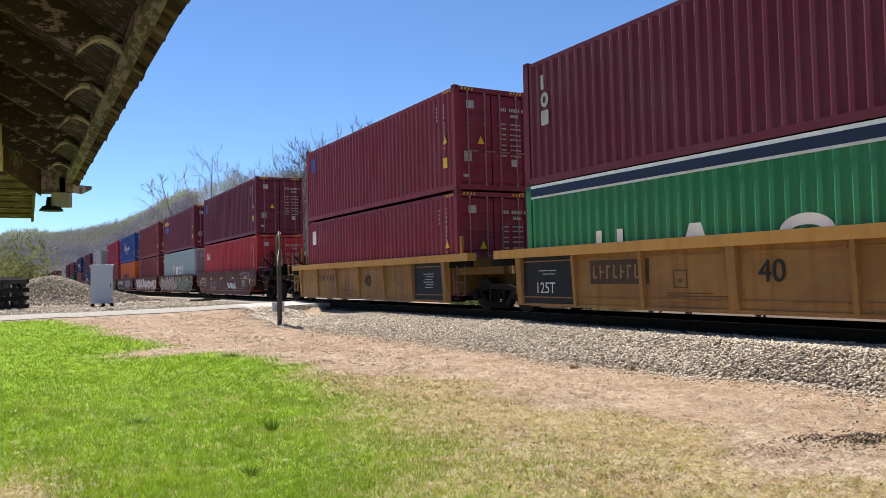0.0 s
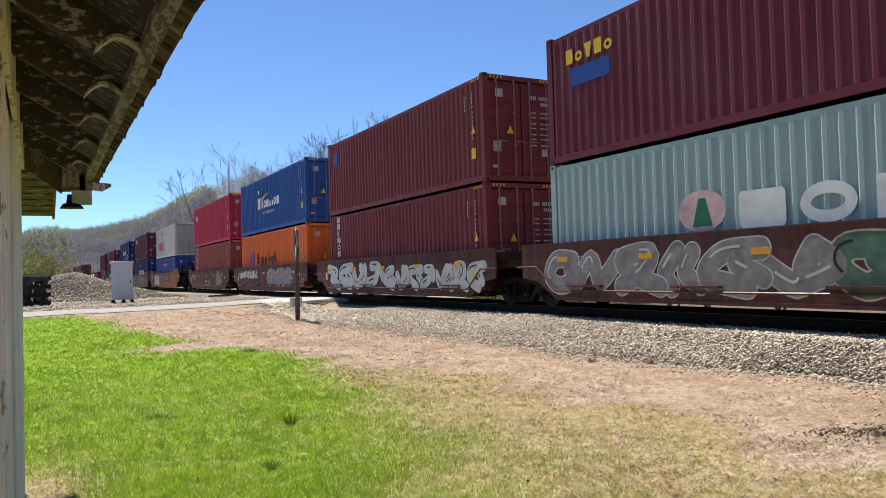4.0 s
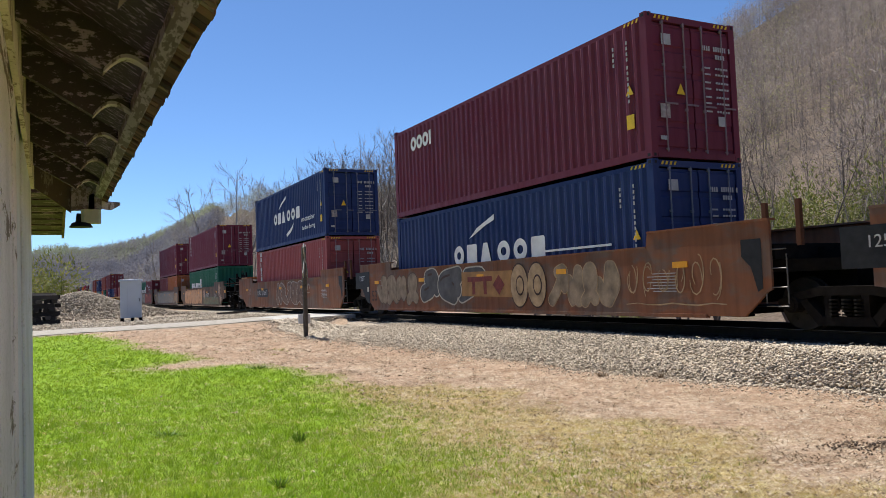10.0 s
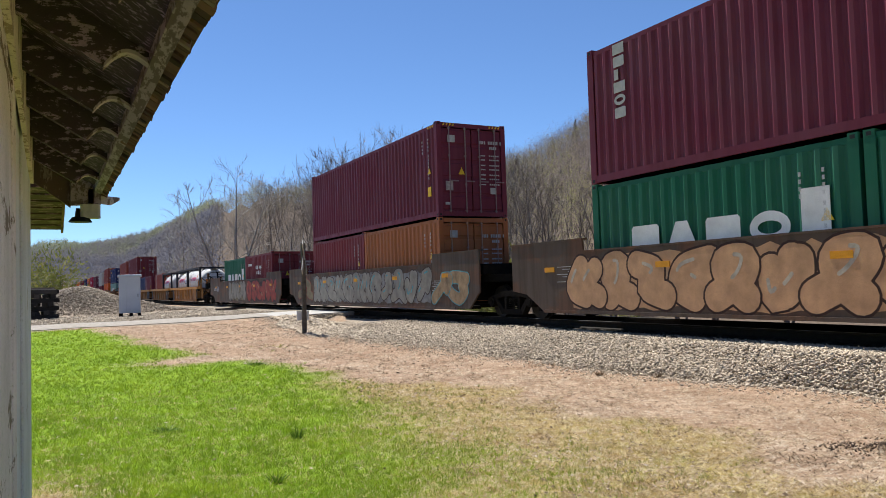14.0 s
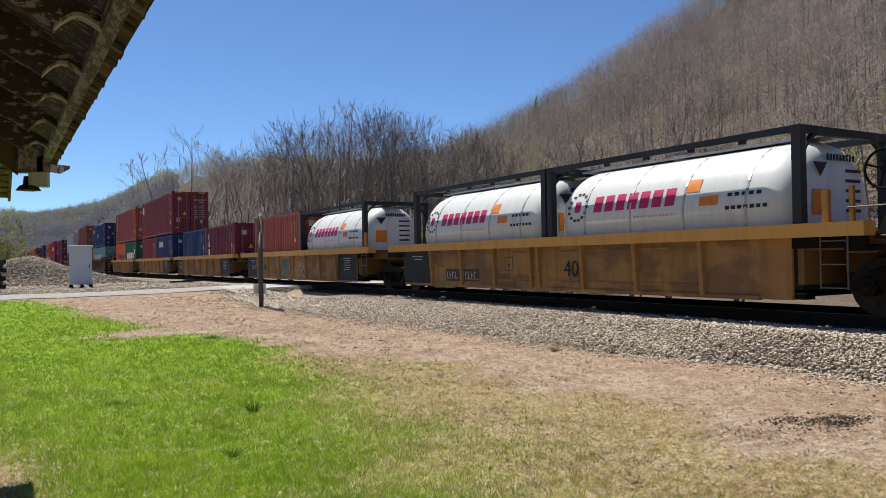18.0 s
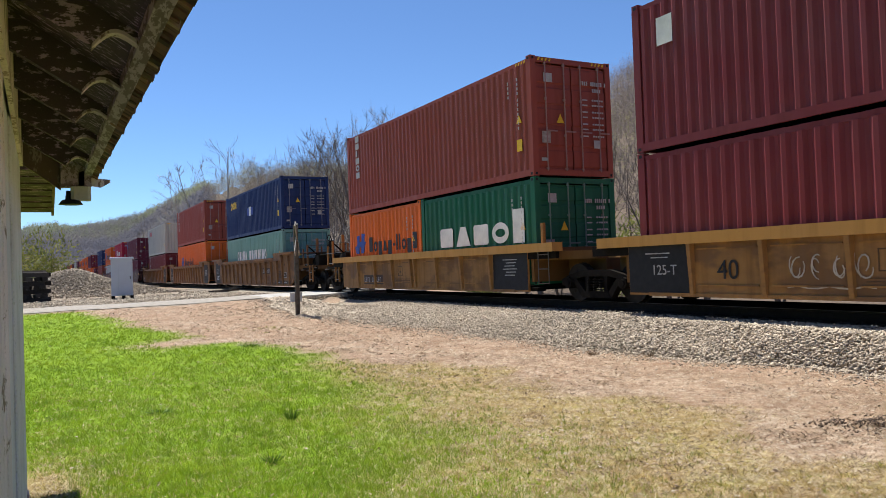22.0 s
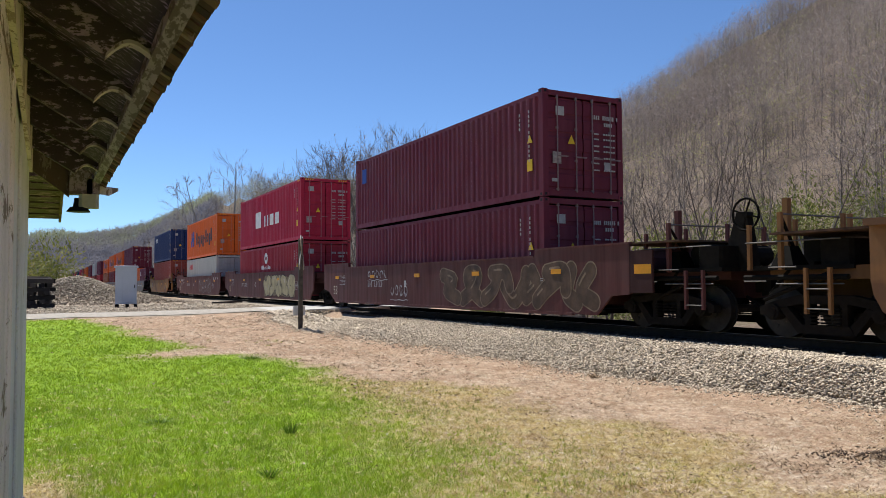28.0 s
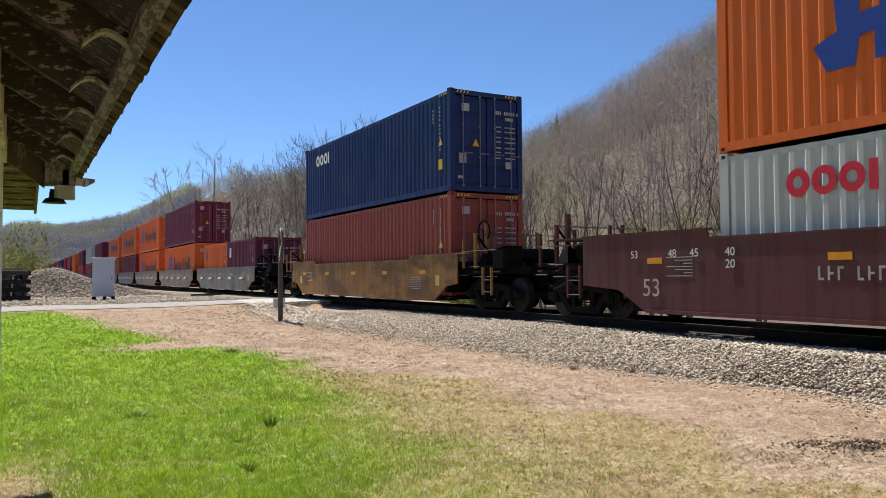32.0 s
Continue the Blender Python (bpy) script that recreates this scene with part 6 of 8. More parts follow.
def ground_material():
    m, nt, sh = material("ground_soil")
    co = nt.nodes.new("ShaderNodeTexCoord").outputs["Object"]

    def attr(name):
        n = nt.nodes.new("ShaderNodeAttribute")
        n.attribute_name = name
        return n.outputs["Fac"]
    broad, mid, fine = noise_tex(nt, co, 0.5, 4), noise_tex(nt, co, 4, 5), noise_tex(nt, co, 45, 4, 0.7)
    soil = mix(nt, ramp(nt, mid, ((0.3, 0.0), (0.7, 1.0))), (0.47, 0.325, 0.225), (0.74, 0.54, 0.40))
    soil = mix(nt, ramp(nt, broad, ((0.40, 0.0), (0.62, 0.55))), soil, (0.70, 0.48, 0.34))
    soil = mix(nt, ramp(nt, noise_tex(nt, co, 0.75, 3), ((0.44, 0.0), (0.60, 0.6))), soil, (0.76, 0.57, 0.42))
    soil = mix(nt, ramp(nt, noise_tex(nt, co, 1.9, 3), ((0.50, 0.0), (0.62, 0.6))), soil, (0.42, 0.26, 0.165))
    soil = mix(nt, ramp(nt, noise_tex(nt, co, 9.0, 4, 0.65), ((0.50, 0.0), (0.62, 0.7))), soil, (0.34, 0.22, 0.15))
    soil = mix(nt, ramp(nt, fine, ((0.44, 0.0), (0.68, 0.8))), soil, (0.22, 0.15, 0.10))
    turf = mix(nt, ramp(nt, mid, ((0.32, 0.0), (0.7, 1.0))), (0.22, 0.38, 0.016), (0.36, 0.55, 0.033))
    turf = mix(nt, ramp(nt, fine, ((0.45, 0.0), (0.7, 0.8))), turf, (0.10, 0.15, 0.015))
    grit = mix(nt, ramp(nt, fine, ((0.35, 0.0), (0.65, 1.0))), (0.26, 0.225, 0.18), (0.54, 0.48, 0.41))
    grit = mix(nt, ramp(nt, mid, ((0.4, 0.0), (0.75, 0.5))), grit, (0.27, 0.23, 0.19))
    litter = mix(nt, ramp(nt, mid, ((0.3, 0.0), (0.7, 1.0))), (0.13, 0.098, 0.078), (0.24, 0.188, 0.152))
    litter = mix(nt, ramp(nt, broad, ((0.55, 0.0), (0.75, 0.4))), litter, (0.12, 0.13, 0.05))
    yellow = mix(nt, ramp(nt, mid, ((0.3, 0.0), (0.7, 1.0))), (0.43, 0.31, 0.12), (0.68, 0.52, 0.24))
    yellow = mix(nt, ramp(nt, fine, ((0.46, 0.0), (0.66, 0.8))), yellow, (0.20, 0.15, 0.07))
    soil = mix(nt, attr("straw"), soil, yellow)
    c = mix(nt, attr("lawn"), soil, turf)
    c = mix(nt, attr("gravel"), c, grit)
    c = mix(nt, attr("wood"), c, litter)
    c = mix(nt, 1.0, c, (0.745, 0.725, 0.685), "MULTIPLY")
    nt.links.new(c, sh.inputs["Base Color"])
    sh.inputs["Roughness"].default_value = 0.95
    sh.inputs["Specular IOR Level"].default_value = 0.15
    bump(nt, sh, mix_value(nt, fine, mid), 0.8, 0.05)
    return m


me = mesh_np("ground", np.stack([gx, gy, gz], -1).reshape(-1, 3), quads, ground_material())
for name, vals in (("lawn", lawn_mask(gx, gy)), ("straw", straw_zone(gx, gy)), ("gravel", gravel_mask(gx, gy)), ("wood", smooth01((np.maximum(gx - 20, R - 75)) / 6))):
    a = me.attributes.new(name, "FLOAT", "POINT")
    a.data.foreach_set("value", np.clip(vals, 0, 1).astype(np.float32).ravel())
me.polygons.foreach_set("use_smooth", [True] * len(me.polygons))
tagged(new("ground", me), "lawn running into dry brown ground and wooded hills", "ground", kind="structure")

# ---------------------------------------------------------------- track
ballast_mat = islands("ballast_stone", ((0.0, (0.338, 0.274, 0.201)), (0.35, (0.557, 0.455, 0.338)), (0.72, (0.755, 0.633, 0.480)), (0.9, (0.616, 0.518, 0.401)), (1.0, (0.377, 0.307, 0.233))), 0.9)
bed_mat = plain("ballast_bed", (0.31, 0.25, 0.19), 0.95, var=0.4, scale=14, relief=0.6, fine=40)
# stones below the train: its shade is put into their dark colour
shade_dark_stone = plain("shade_dark_stone", (0.045, 0.04, 0.035), 0.8, var=0.3, scale=20)
tie_mat = plain("tie_timber", (0.05, 0.04, 0.032), 0.9, var=0.4, scale=5)


TOE_Y = (2.0, 5.8, 7.1, 9.0, 11.4, 14.7, 16.0, 18.1, 19.6, 22.0, 25.5, 28.0, 32.0)
TOE_X = (9.75, 9.50, 9.34, 9.10, 8.66, 7.92, 7.35, 6.78, 6.35, 6.1, 6.9, 7.2, 8.6)
BANK_X = TRACK_X - 1.75


def toe(y):
    """Foot of the ballast, which spreads out towards the crossing."""
    return np.interp(y, TOE_Y, TOE_X) + 0.10 * np.sin(y * 2.1) + 0.07 * np.sin(y * 0.9 + 1)


def bank_z(x, y):
    """Height of the near bank; it is dug out beside the crossing slab."""
    foot = toe(y)
    u = np.clip((x - foot) / (BANK_X - foot), 0, 1)
    low = ground_z(foot, y) - 0.04
    dug = 0.16 * smooth01((y - 22.0) / 4.0) * smooth01((27.9 - y) / 0.3) * smooth01((x - 7.9) / 1.2) * smooth01((10.6 - x) / 0.5)
    return low + (RAIL_Z - 0.24 - low) * u ** 0.85 + 0.05 * np.clip((x - BANK_X) / 0.3, 0, 1) - dug


def bed():
    ys = np.concatenate([np.linspace(-80, 0, 40), np.linspace(0.5, 40, 160), np.linspace(42, 60, 10), np.linspace(65, 900, 60)])
    cols = [toe(ys) + (BANK_X - toe(ys)) * k / 8 for k in range(9)] + [np.full(len(ys), TRACK_X + o) for o in (-1.45, 1.45, 1.9, 3.2)]
    bx = np.stack(cols, 1)
    by = np.repeat(ys[:, None], bx.shape[1], 1)
    bz = bank_z(bx, by) - 0.05
    bz[:, 9:] = RAIL_Z + np.array([-0.26, -0.19, -0.3, -1.0])
    bi = np.arange(bx.size).reshape(bx.shape)
    me = mesh_np("ballast_bed", np.stack([bx, by, bz], -1).reshape(-1, 3), np.stack([bi[:-1, :-1], bi[:-1, 1:], bi[1:, 1:], bi[1:, :-1]], -1).reshape(-1, 4), bed_mat)
    me.polygons.foreach_set("use_smooth", [True] * len(me.polygons))
    return me


tagged(new("ballast_bed", bed()), "grey crushed-stone bank under the track", "ballast", kind="structure")


def rocks(n, place, size, seed, mat, name):
    """n angular stones; place(k) gives their positions, size their half-widths."""
    r = np.random.default_rng(seed)
    base = np.array([(1, 0.3, 0), (0.2, 1, 0), (-1, 0.2, 0), (-0.2, -1, 0), (0.3, 0.1, 0.95), (-0.2, 0, -0.9)], float)
    tri = np.array([(0, 1, 4), (1, 2, 4), (2, 3, 4), (3, 0, 4), (1, 0, 5), (2, 1, 5), (3, 2, 5), (0, 3, 5)])
    pts = base[None] + r.uniform(-0.55, 0.55, (n, 6, 3))
    s = size * r.uniform(0.5, 1.3, (n, 1, 1)) * r.uniform(0.55, 1.35, (n, 1, 3))
    pts = pts * s
    q = r.normal(size=(n, 4))
    q /= np.linalg.norm(q, axis=1, keepdims=True)
    w, x, y, z = q.T
    m = np.stack([np.stack([1 - 2 * (y * y + z * z), 2 * (x * y - z * w), 2 * (x * z + y * w)], -1),
                  np.stack([2 * (x * y + z * w), 1 - 2 * (x * x + z * z), 2 * (y * z - x * w)], -1),
                  np.stack([2 * (x * z - y * w), 2 * (y * z + x * w), 1 - 2 * (x * x + y * y)], -1)], 1)
    pts = np.einsum("nij,nkj->nki", m, pts) * [1.0, 1.0, 0.8] + place(r, n)[:, None]
    faces = (tri[None] + 6 * np.arange(n)[:, None, None]).reshape(-1, 3)
    return mesh_np(name, pts.reshape(-1, 3), faces, mat)


def on_bank(y0, y1):
    def place(r, n):
        y = y0 + (y1 - y0) * r.random(n) ** 1.35
        foot = toe(y) - 0.05
        u = r.random(n)
        u = np.where((u < 0.12) & (r.random(n) < 0.6), r.random(n), u)
        x = foot + (TRACK_X - 1.30 - foot) * u + r.normal(0, 0.06, n)
        return np.stack([x, y, np.maximum(bank_z(x, y), ground_z(x, y)) + 0.028 * r.random(n) ** 2 - 0.004], -1)
    return place


tagged(new("ballast_stones", rocks(98000, on_bank(2.0, 27.8), 0.026, 3, ballast_mat, "ballast_stones")), "loose angular grey ballast stones beside the track", "ballast", kind="stuff")


def on_top(r, n):
    y = 2.0 + 42 * r.random(n)
    x = r.uniform(-1.5, 1.6, n)
    return np.stack([TRACK_X + x, y, np.full(n, RAIL_Z - 0.18)], -1)


tagged(new("ballast_stones", rocks(7000, on_top, 0.04, 4, shade_dark_stone, "ballast_between")), "ballast stones between the ties, darkened for the train's shade", "ballast", kind="stuff")


def toe_scatter(r, n):
    y = 2.5 + 25 * r.random(n) ** 1.3
    x = toe(y) - np.abs(r.normal(0, 0.35, n))
    return np.stack([x, y, ground_z(x, y) + 0.01], -1)


tagged(new("ballast_stones", rocks(2600, toe_scatter, 0.018, 6, ballast_mat, "scattered_stones")), "stones scattered at the foot of the bank", "ballast", kind="stuff")


def by_post(r, n):
    y = r.uniform(19.5, 27.2, n)
    x = toe(y) + r.random(n) ** 1.3 * 1.9
    lift = 0.14 * np.exp(-(((x - 7.6) / 0.7) ** 2 + ((y - 25.0) / 1.6) ** 2))
    return np.stack([x, y, np.maximum(bank_z(x, y), ground_z(x, y)) + lift], -1)


tagged(new("ballast_stones", rocks(5200, by_post, 0.045, 12, ballast_mat, "post_stones")), "loose grey ballast stones heaped round the sign post", "ballast", kind="stuff")


def beyond_crossing(r, n):
    y = 28.5 + 42 * r.random(n) ** 1.5
    x = r.uniform(-3.0, TRACK_X - 1.5, n)
    mid = np.interp(x, (-3, 2.4, 5.7, 8.7), (28.3, 28.2, 29.3, 31.0))
    y = np.where(np.abs(y - mid) < 2.0, y + 5, y)
    z = np.where(x > TRACK_X - 2.6, RAIL_Z - 0.22, np.maximum(bank_z(x, y), ground_z(x, y)) + 0.02)
    return np.stack([x, y, z], -1)


tagged(new("ballast_stones", rocks(13000, beyond_crossing, 0.036, 5, ballast_mat, "far_stones")), "loose stones spread beyond the crossing", "ballast", kind="stuff")

track = thing("railway_track", (TRACK_X, 0, RAIL_Z), "single railway track with polished steel rails", "track", kind="structure")


def rail_mesh(y0, y1):
    b = Build()
    b.profile_y([(-0.07, -0.17), (0.07, -0.17), (0.07, -0.155), (0.012, -0.13), (0.012, -0.04), (0.036, -0.03), (0.036, -0.004), (-0.036, -0.004), (-0.036, -0.03), (-0.012, -0.04), (-0.012, -0.13), (-0.07, -0.155)], y0, y1, 0)
    b.box(-0.033, 0.033, y0, y1, -0.004, 0.0, 1)
    return b.mesh("rail", rail_steel, rail_bright)


rm = rail_mesh(-80, 900)
for sx in (-1, 1):
    part("rail", rm, track, "steel rail with a bright worn head", (sx * 0.754, 0, 0))

# ---------------------------------------------------------------- crossing and gravel road
concrete = plain("crossing_concrete", (0.38, 0.365, 0.34), 0.85, var=0.2, scale=3, relief=0.3)
road_mat = plain("gravel_road", (0.30, 0.27, 0.23), 0.95, var=0.3, scale=6, relief=0.8, fine=30)


def road_mesh():
    b = Build()
    n = 40
    for i in range(n + 1):
        x = -30 + 37.4 * i / n
        near = float(np.interp(x, (-30, -0.5, 4.0, 6.0, 7.4, 9.2), (25.8, 26.1, 26.6, 27.3, 27.9, 27.9))) + 0.12 * math.sin(x * 2.3)
        far = near + 3.9 + 0.2 * math.sin(x * 1.7)
        for k in range(5):
            y = near + (far - near) * k / 4
            b.v.append((x, y, float(ground_z(x, y)) + 0.02 + 0.03 * math.sin(math.pi * k / 4) + 0.05 * max(0, (x - 6) / 3)))
    for i in range(n):
        for k in range(4):
            a = i * 5 + k
            b.f.append((a, a + 5, a + 6, a + 1))
    b.mi = [0] * len(b.f)
    return b.mesh("road", road_mat, smooth=True)


tagged(new("road", road_mesh()), "pale gravel road leading over the crossing", "road", kind="structure")
crossing = thing("level_crossing", (TRACK_X, 30.05, RAIL_Z), "raised concrete crossing slabs beside the rails", "crossing", kind="structure")
for x0, x1 in ((-4.3, -1.05), (-0.62, 0.62), (1.05, 3.2)):
    for k in range(2):
        b = Build()
        b.solid([(x0, -2.2 + 2.2 * k + 0.01, -0.32), (x1, -2.2 + 2.2 * k + 0.01, -0.32), (x1, 2.2 * k - 0.01, -0.32), (x0, 2.2 * k - 0.01, -0.32)],
                [(x0, -2.2 + 2.2 * k + 0.01, -0.02 - (0.06 if x0 < -3 else 0)), (x1, -2.2 + 2.2 * k + 0.01, -0.015), (x1, 2.2 * k - 0.01, -0.015), (x0, 2.2 * k - 0.01, -0.02 - (0.06 if x0 < -3 else 0))])
        part("slab", b.mesh("slab", concrete), crossing)

# crossing sign seen edge on
wood_grey = plain("weathered_post", (0.10, 0.085, 0.07), 0.85, var=0.4, scale=9)
sign_grey = plain("sign_plate", (0.30, 0.29, 0.27), 0.6, var=0.3)
PX, PY = 6.25, 20.35
sign = thing("crossbuck_sign", (PX, PY, float(ground_z(PX, PY)) - 0.05), "weathered crossbuck sign on a dark post beside the track", "sign")
part("post", Build().box(-0.055, 0.055, -0.055, 0.055, 0, 2.55, bevel=0.012).mesh("post", wood_grey), sign)
for s in (-1, 1):
    b = Build()
    b.box(-0.56, 0.56, -0.012, 0.012, -0.09, 0.09)
    p = part("blade", b.mesh("blade", sign_grey), sign, "grey crossbuck blade", (0.03 + 0.015 * s, 0.0, 2.15))
    p.rotation_euler = (0, radians(47 * s), radians(66))
part("marker", Build().box(-0.18, 0.16, -0.02, 0.02, 0.42, 0.68).mesh("marker", white_mark), sign, "pale plate low on the post", (0.0, 0.09, 0))

# relay cabinet
cab_paint = plain("cabinet_paint", (0.52, 0.55, 0.60), 0.4, var=0.06, scale=2, relief=0.05)
BX, BY = 3.25, 37.0
cabinet = thing("relay_cabinet", (BX, BY, float(ground_z(BX, BY))), "pale grey steel relay cabinet with a door on short feet", "cabinet")
cabinet.rotation_euler = (0, 0, radians(-6))
part("body", Build().box(-0.45, 0.45, -0.42, 0.42, 0.16, 1.80, bevel=0.015).mesh("body", cab_paint), cabinet)
part("roof", Build().solid([(-0.51, -0.50, 1.80), (0.51, -0.50, 1.80), (0.51, 0.50, 1.80), (-0.51, 0.50, 1.80)], [(-0.49, -0.48, 1.87), (0.49, -0.48, 1.87), (0.49, 0.48, 1.90), (-0.49, 0.48, 1.90)]).mesh("roof", cab_paint), cabinet)
door = part("door", Build().box(-0.14, 0.42, -0.022, 0, 0.24, 1.66, bevel=0.005).mesh("door", cab_paint), cabinet, at=(0, -0.42, 0))
part("handle", Build().box(0.33, 0.36, -0.06, -0.022, 0.88, 1.02).mesh("handle", steel_dark), door)
for x in (-0.45, -0.02, 0.33):
    part("foot", Build().box(x, x + 0.14, -0.40, 0.40, -0.04, 0.16).mesh("foot", steel_dark), cabinet)

# stone heap behind the cabinet
stone_heap = islands("heap_stone", ((0.0, (0.19, 0.15, 0.11)), (0.4, (0.38, 0.31, 0.23)), (0.75, (0.54, 0.45, 0.34)), (1.0, (0.28, 0.22, 0.165))), 0.9)


def heap_z(x, y):
    g = lambda cx, cy, sx, sy, h: h * np.exp(-(((x - cx) / sx) ** 2 + ((y - cy) / sy) ** 2) ** 0.9)
    return g(1.7, 45.0, 2.0, 2.2, 1.28) + g(-0.5, 44.2, 2.0, 2.0, 0.62) + g(4.6, 44.5, 1.8, 1.8, 0.42)


def on_heap(r, n):
    x, y = r.uniform(-4, 10, n), r.uniform(40.0, 49, n)
    keep = heap_z(x, y) > 0.06 + 0.1 * r.random(n)
    x, y = np.where(keep, x, r.normal(1.9, 1.6, n)), np.where(keep, y, r.normal(44.6, 1.3, n))
    return np.stack([x, y, ground_z(x, y) + heap_z(x, y) + 0.01], -1)


hx, hy = np.meshgrid(np.linspace(-5, 11, 60), np.linspace(39.5, 50, 42))
hz = ground_z(hx, hy) + heap_z(hx, hy) - 0.05
hi = np.arange(hx.size).reshape(hx.shape)
heap = thing("stone_heap", (0, 0, 0), "heap of pale crushed stone behind the cabinet", "gravel pile")
part("core", mesh_np("heap_core", np.stack([hx, hy, hz], -1).reshape(-1, 3), np.stack([hi[:-1, :-1], hi[:-1, 1:], hi[1:, 1:], hi[1:, :-1]], -1).reshape(-1, 4), bed_mat), heap)
tagged(part("loose_stone", rocks(12000, on_heap, 0.055, 8, stone_heap, "heap_stones"), heap, "loose pale stones"), kind="stuff")

# stack of old ties
old_tie = islands("old_tie", ((0.0, (0.018, 0.015, 0.013)), (0.7, (0.05, 0.04, 0.033)), (1.0, (0.12, 0.10, 0.085))), 0.9, random_object=True)
pale_board = islands("pale_board", ((0.0, (0.20, 0.16, 0.13)), (1.0, (0.42, 0.37, 0.32))), 0.9, random_object=True)
tie_mesh = Build().box(-1.3, 1.3, -0.115, 0.115, 0, 0.175, bevel=0.012).mesh("tie", old_tie)
short_mesh = Build().box(-0.11, 0.11, -1.1, 0.2, 0, 0.17, bevel=0.012).mesh("tie", old_tie)
board_mesh = Build().box(-1.25, 1.3, -0.11, 0.11, 0, 0.05, bevel=0.006).mesh("board", pale_board)
r0 = random.Random(4)
for sxx in (-3.8, -0.98):
    pile = thing("tie_stack", (sxx, 38.6, float(ground_z(sxx, 38.6))), "stack of dark weathered railway ties with pale boards on top", "tie stack", "stacks of old ties")
    for row in range(7):
        if row % 2:
            for k in range(9):
                o = part("tie", short_mesh, pile, at=(-1.15 + 0.28 * k + r0.uniform(-0.06, 0.06), 0.40 + r0.uniform(-0.22, 0.1), 0.19 * row))
                o.rotation_euler = (radians(r0.uniform(-2, 2)), radians(r0.uniform(-9, 9)), radians(r0.uniform(-6, 6)))
        else:
            for k in range(5):
                o = part("tie", tie_mesh, pile, at=(r0.uniform(-0.2, 0.12), -0.6 + 0.27 * k + r0.uniform(-0.05, 0.05), 0.19 * row))
                o.rotation_euler = (0, radians(r0.uniform(-1.5, 1.5)), radians(r0.uniform(-4, 4)))
    for k in range(4):
        o = part("board", board_mesh, pile, "pale weathered board", (r0.uniform(-0.25, 0.0), -0.62 + 0.3 * k, 1.33 + 0.055 * (k % 2)))
        o.rotation_euler = (0, radians(r0.uniform(-1, 2)), radians(r0.uniform(-6, 6)))

# bits of rail and timber on the gravel
for x, y, a in ((9.0, 41.5, 12), (8.2, 40.3, -20)):
    t = thing("timber_scrap", (x, y, float(ground_z(x, y)) + 0.03), "short dark piece of broken timber on the gravel", "timber", mesh=Build().solid([(-0.55, -0.08, 0), (0.5, -0.07, 0), (0.6, 0.08, 0), (-0.5, 0.09, 0)], [(-0.52, -0.06, 0.09), (0.48, -0.05, 0.11), (0.55, 0.06, 0.10), (-0.48, 0.07, 0.08)]).mesh("timber", tie_mat))
    t.rotation_euler = (0, 0, radians(a))

# ---------------------------------------------------------------- station building
def peeling(name, rgb, under, amount, grain_size=14, stretch=(1, 0.5, 0.3), relief=0.35):
    m, nt, sh = material(name)
    co = nt.nodes.new("ShaderNodeNewGeometry").outputs["Position"]
    big, flakes, grain = noise_tex(nt, co, 2.0, 4), noise_tex(nt, co, grain_size, 7, 0.72, stretch), noise_tex(nt, co, 90, 4)
    chips = ramp(nt, flakes, ((0.60 - amount, 0.0), (0.63 - amount, 1.0)))
    c = mix(nt, ramp(nt, big, ((0.3, 0.0), (0.7, 1.0))), tuple(v * 0.75 for v in rgb), rgb)
    c = mix(nt, chips, under, c)
    c = mix(nt, ramp(nt, grain, ((0.5, 0.0), (0.8, 0.4))), c, tuple(v * 0.5 for v in under))
    nt.links.new(c, sh.inputs["Base Color"])
    sh.inputs["Roughness"].default_value = 0.8
    bump(nt, sh, chips, relief, 0.004)
    return m


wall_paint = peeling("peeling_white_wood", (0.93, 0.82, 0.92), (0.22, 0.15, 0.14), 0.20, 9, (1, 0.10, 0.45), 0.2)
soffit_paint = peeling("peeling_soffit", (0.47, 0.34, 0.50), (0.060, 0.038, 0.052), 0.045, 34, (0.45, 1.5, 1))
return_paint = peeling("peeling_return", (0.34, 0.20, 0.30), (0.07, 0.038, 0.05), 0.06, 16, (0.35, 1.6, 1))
trim_dull = peeling("peeling_fascia", (0.46, 0.37, 0.43), (0.16, 0.115, 0.115), 0.12, 24, (1.2, 0.3, 1))
edge_paint = peeling("peeling_edge", (0.58, 0.47, 0.54), (0.18, 0.12, 0.12), 0.10)
trim_paint = peeling("peeling_trim", (0.74, 0.63, 0.62), (0.22, 0.15, 0.12), 0.13)
shingle_mat = plain("weathered_shingle", (0.16, 0.105, 0.07), 0.95, var=0.5, scale=10, relief=0.6)

WX, WEND = -0.115, 6.15        # wall face and far corner of the wall
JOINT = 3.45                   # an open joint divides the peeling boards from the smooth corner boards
EX, EZ, EEND = 0.404, EYE_Z + 0.752, 6.45   # eave edge
TANP = math.tan(radians(31))


def eave_z(x):
    return EZ + (EX - x) * TANP


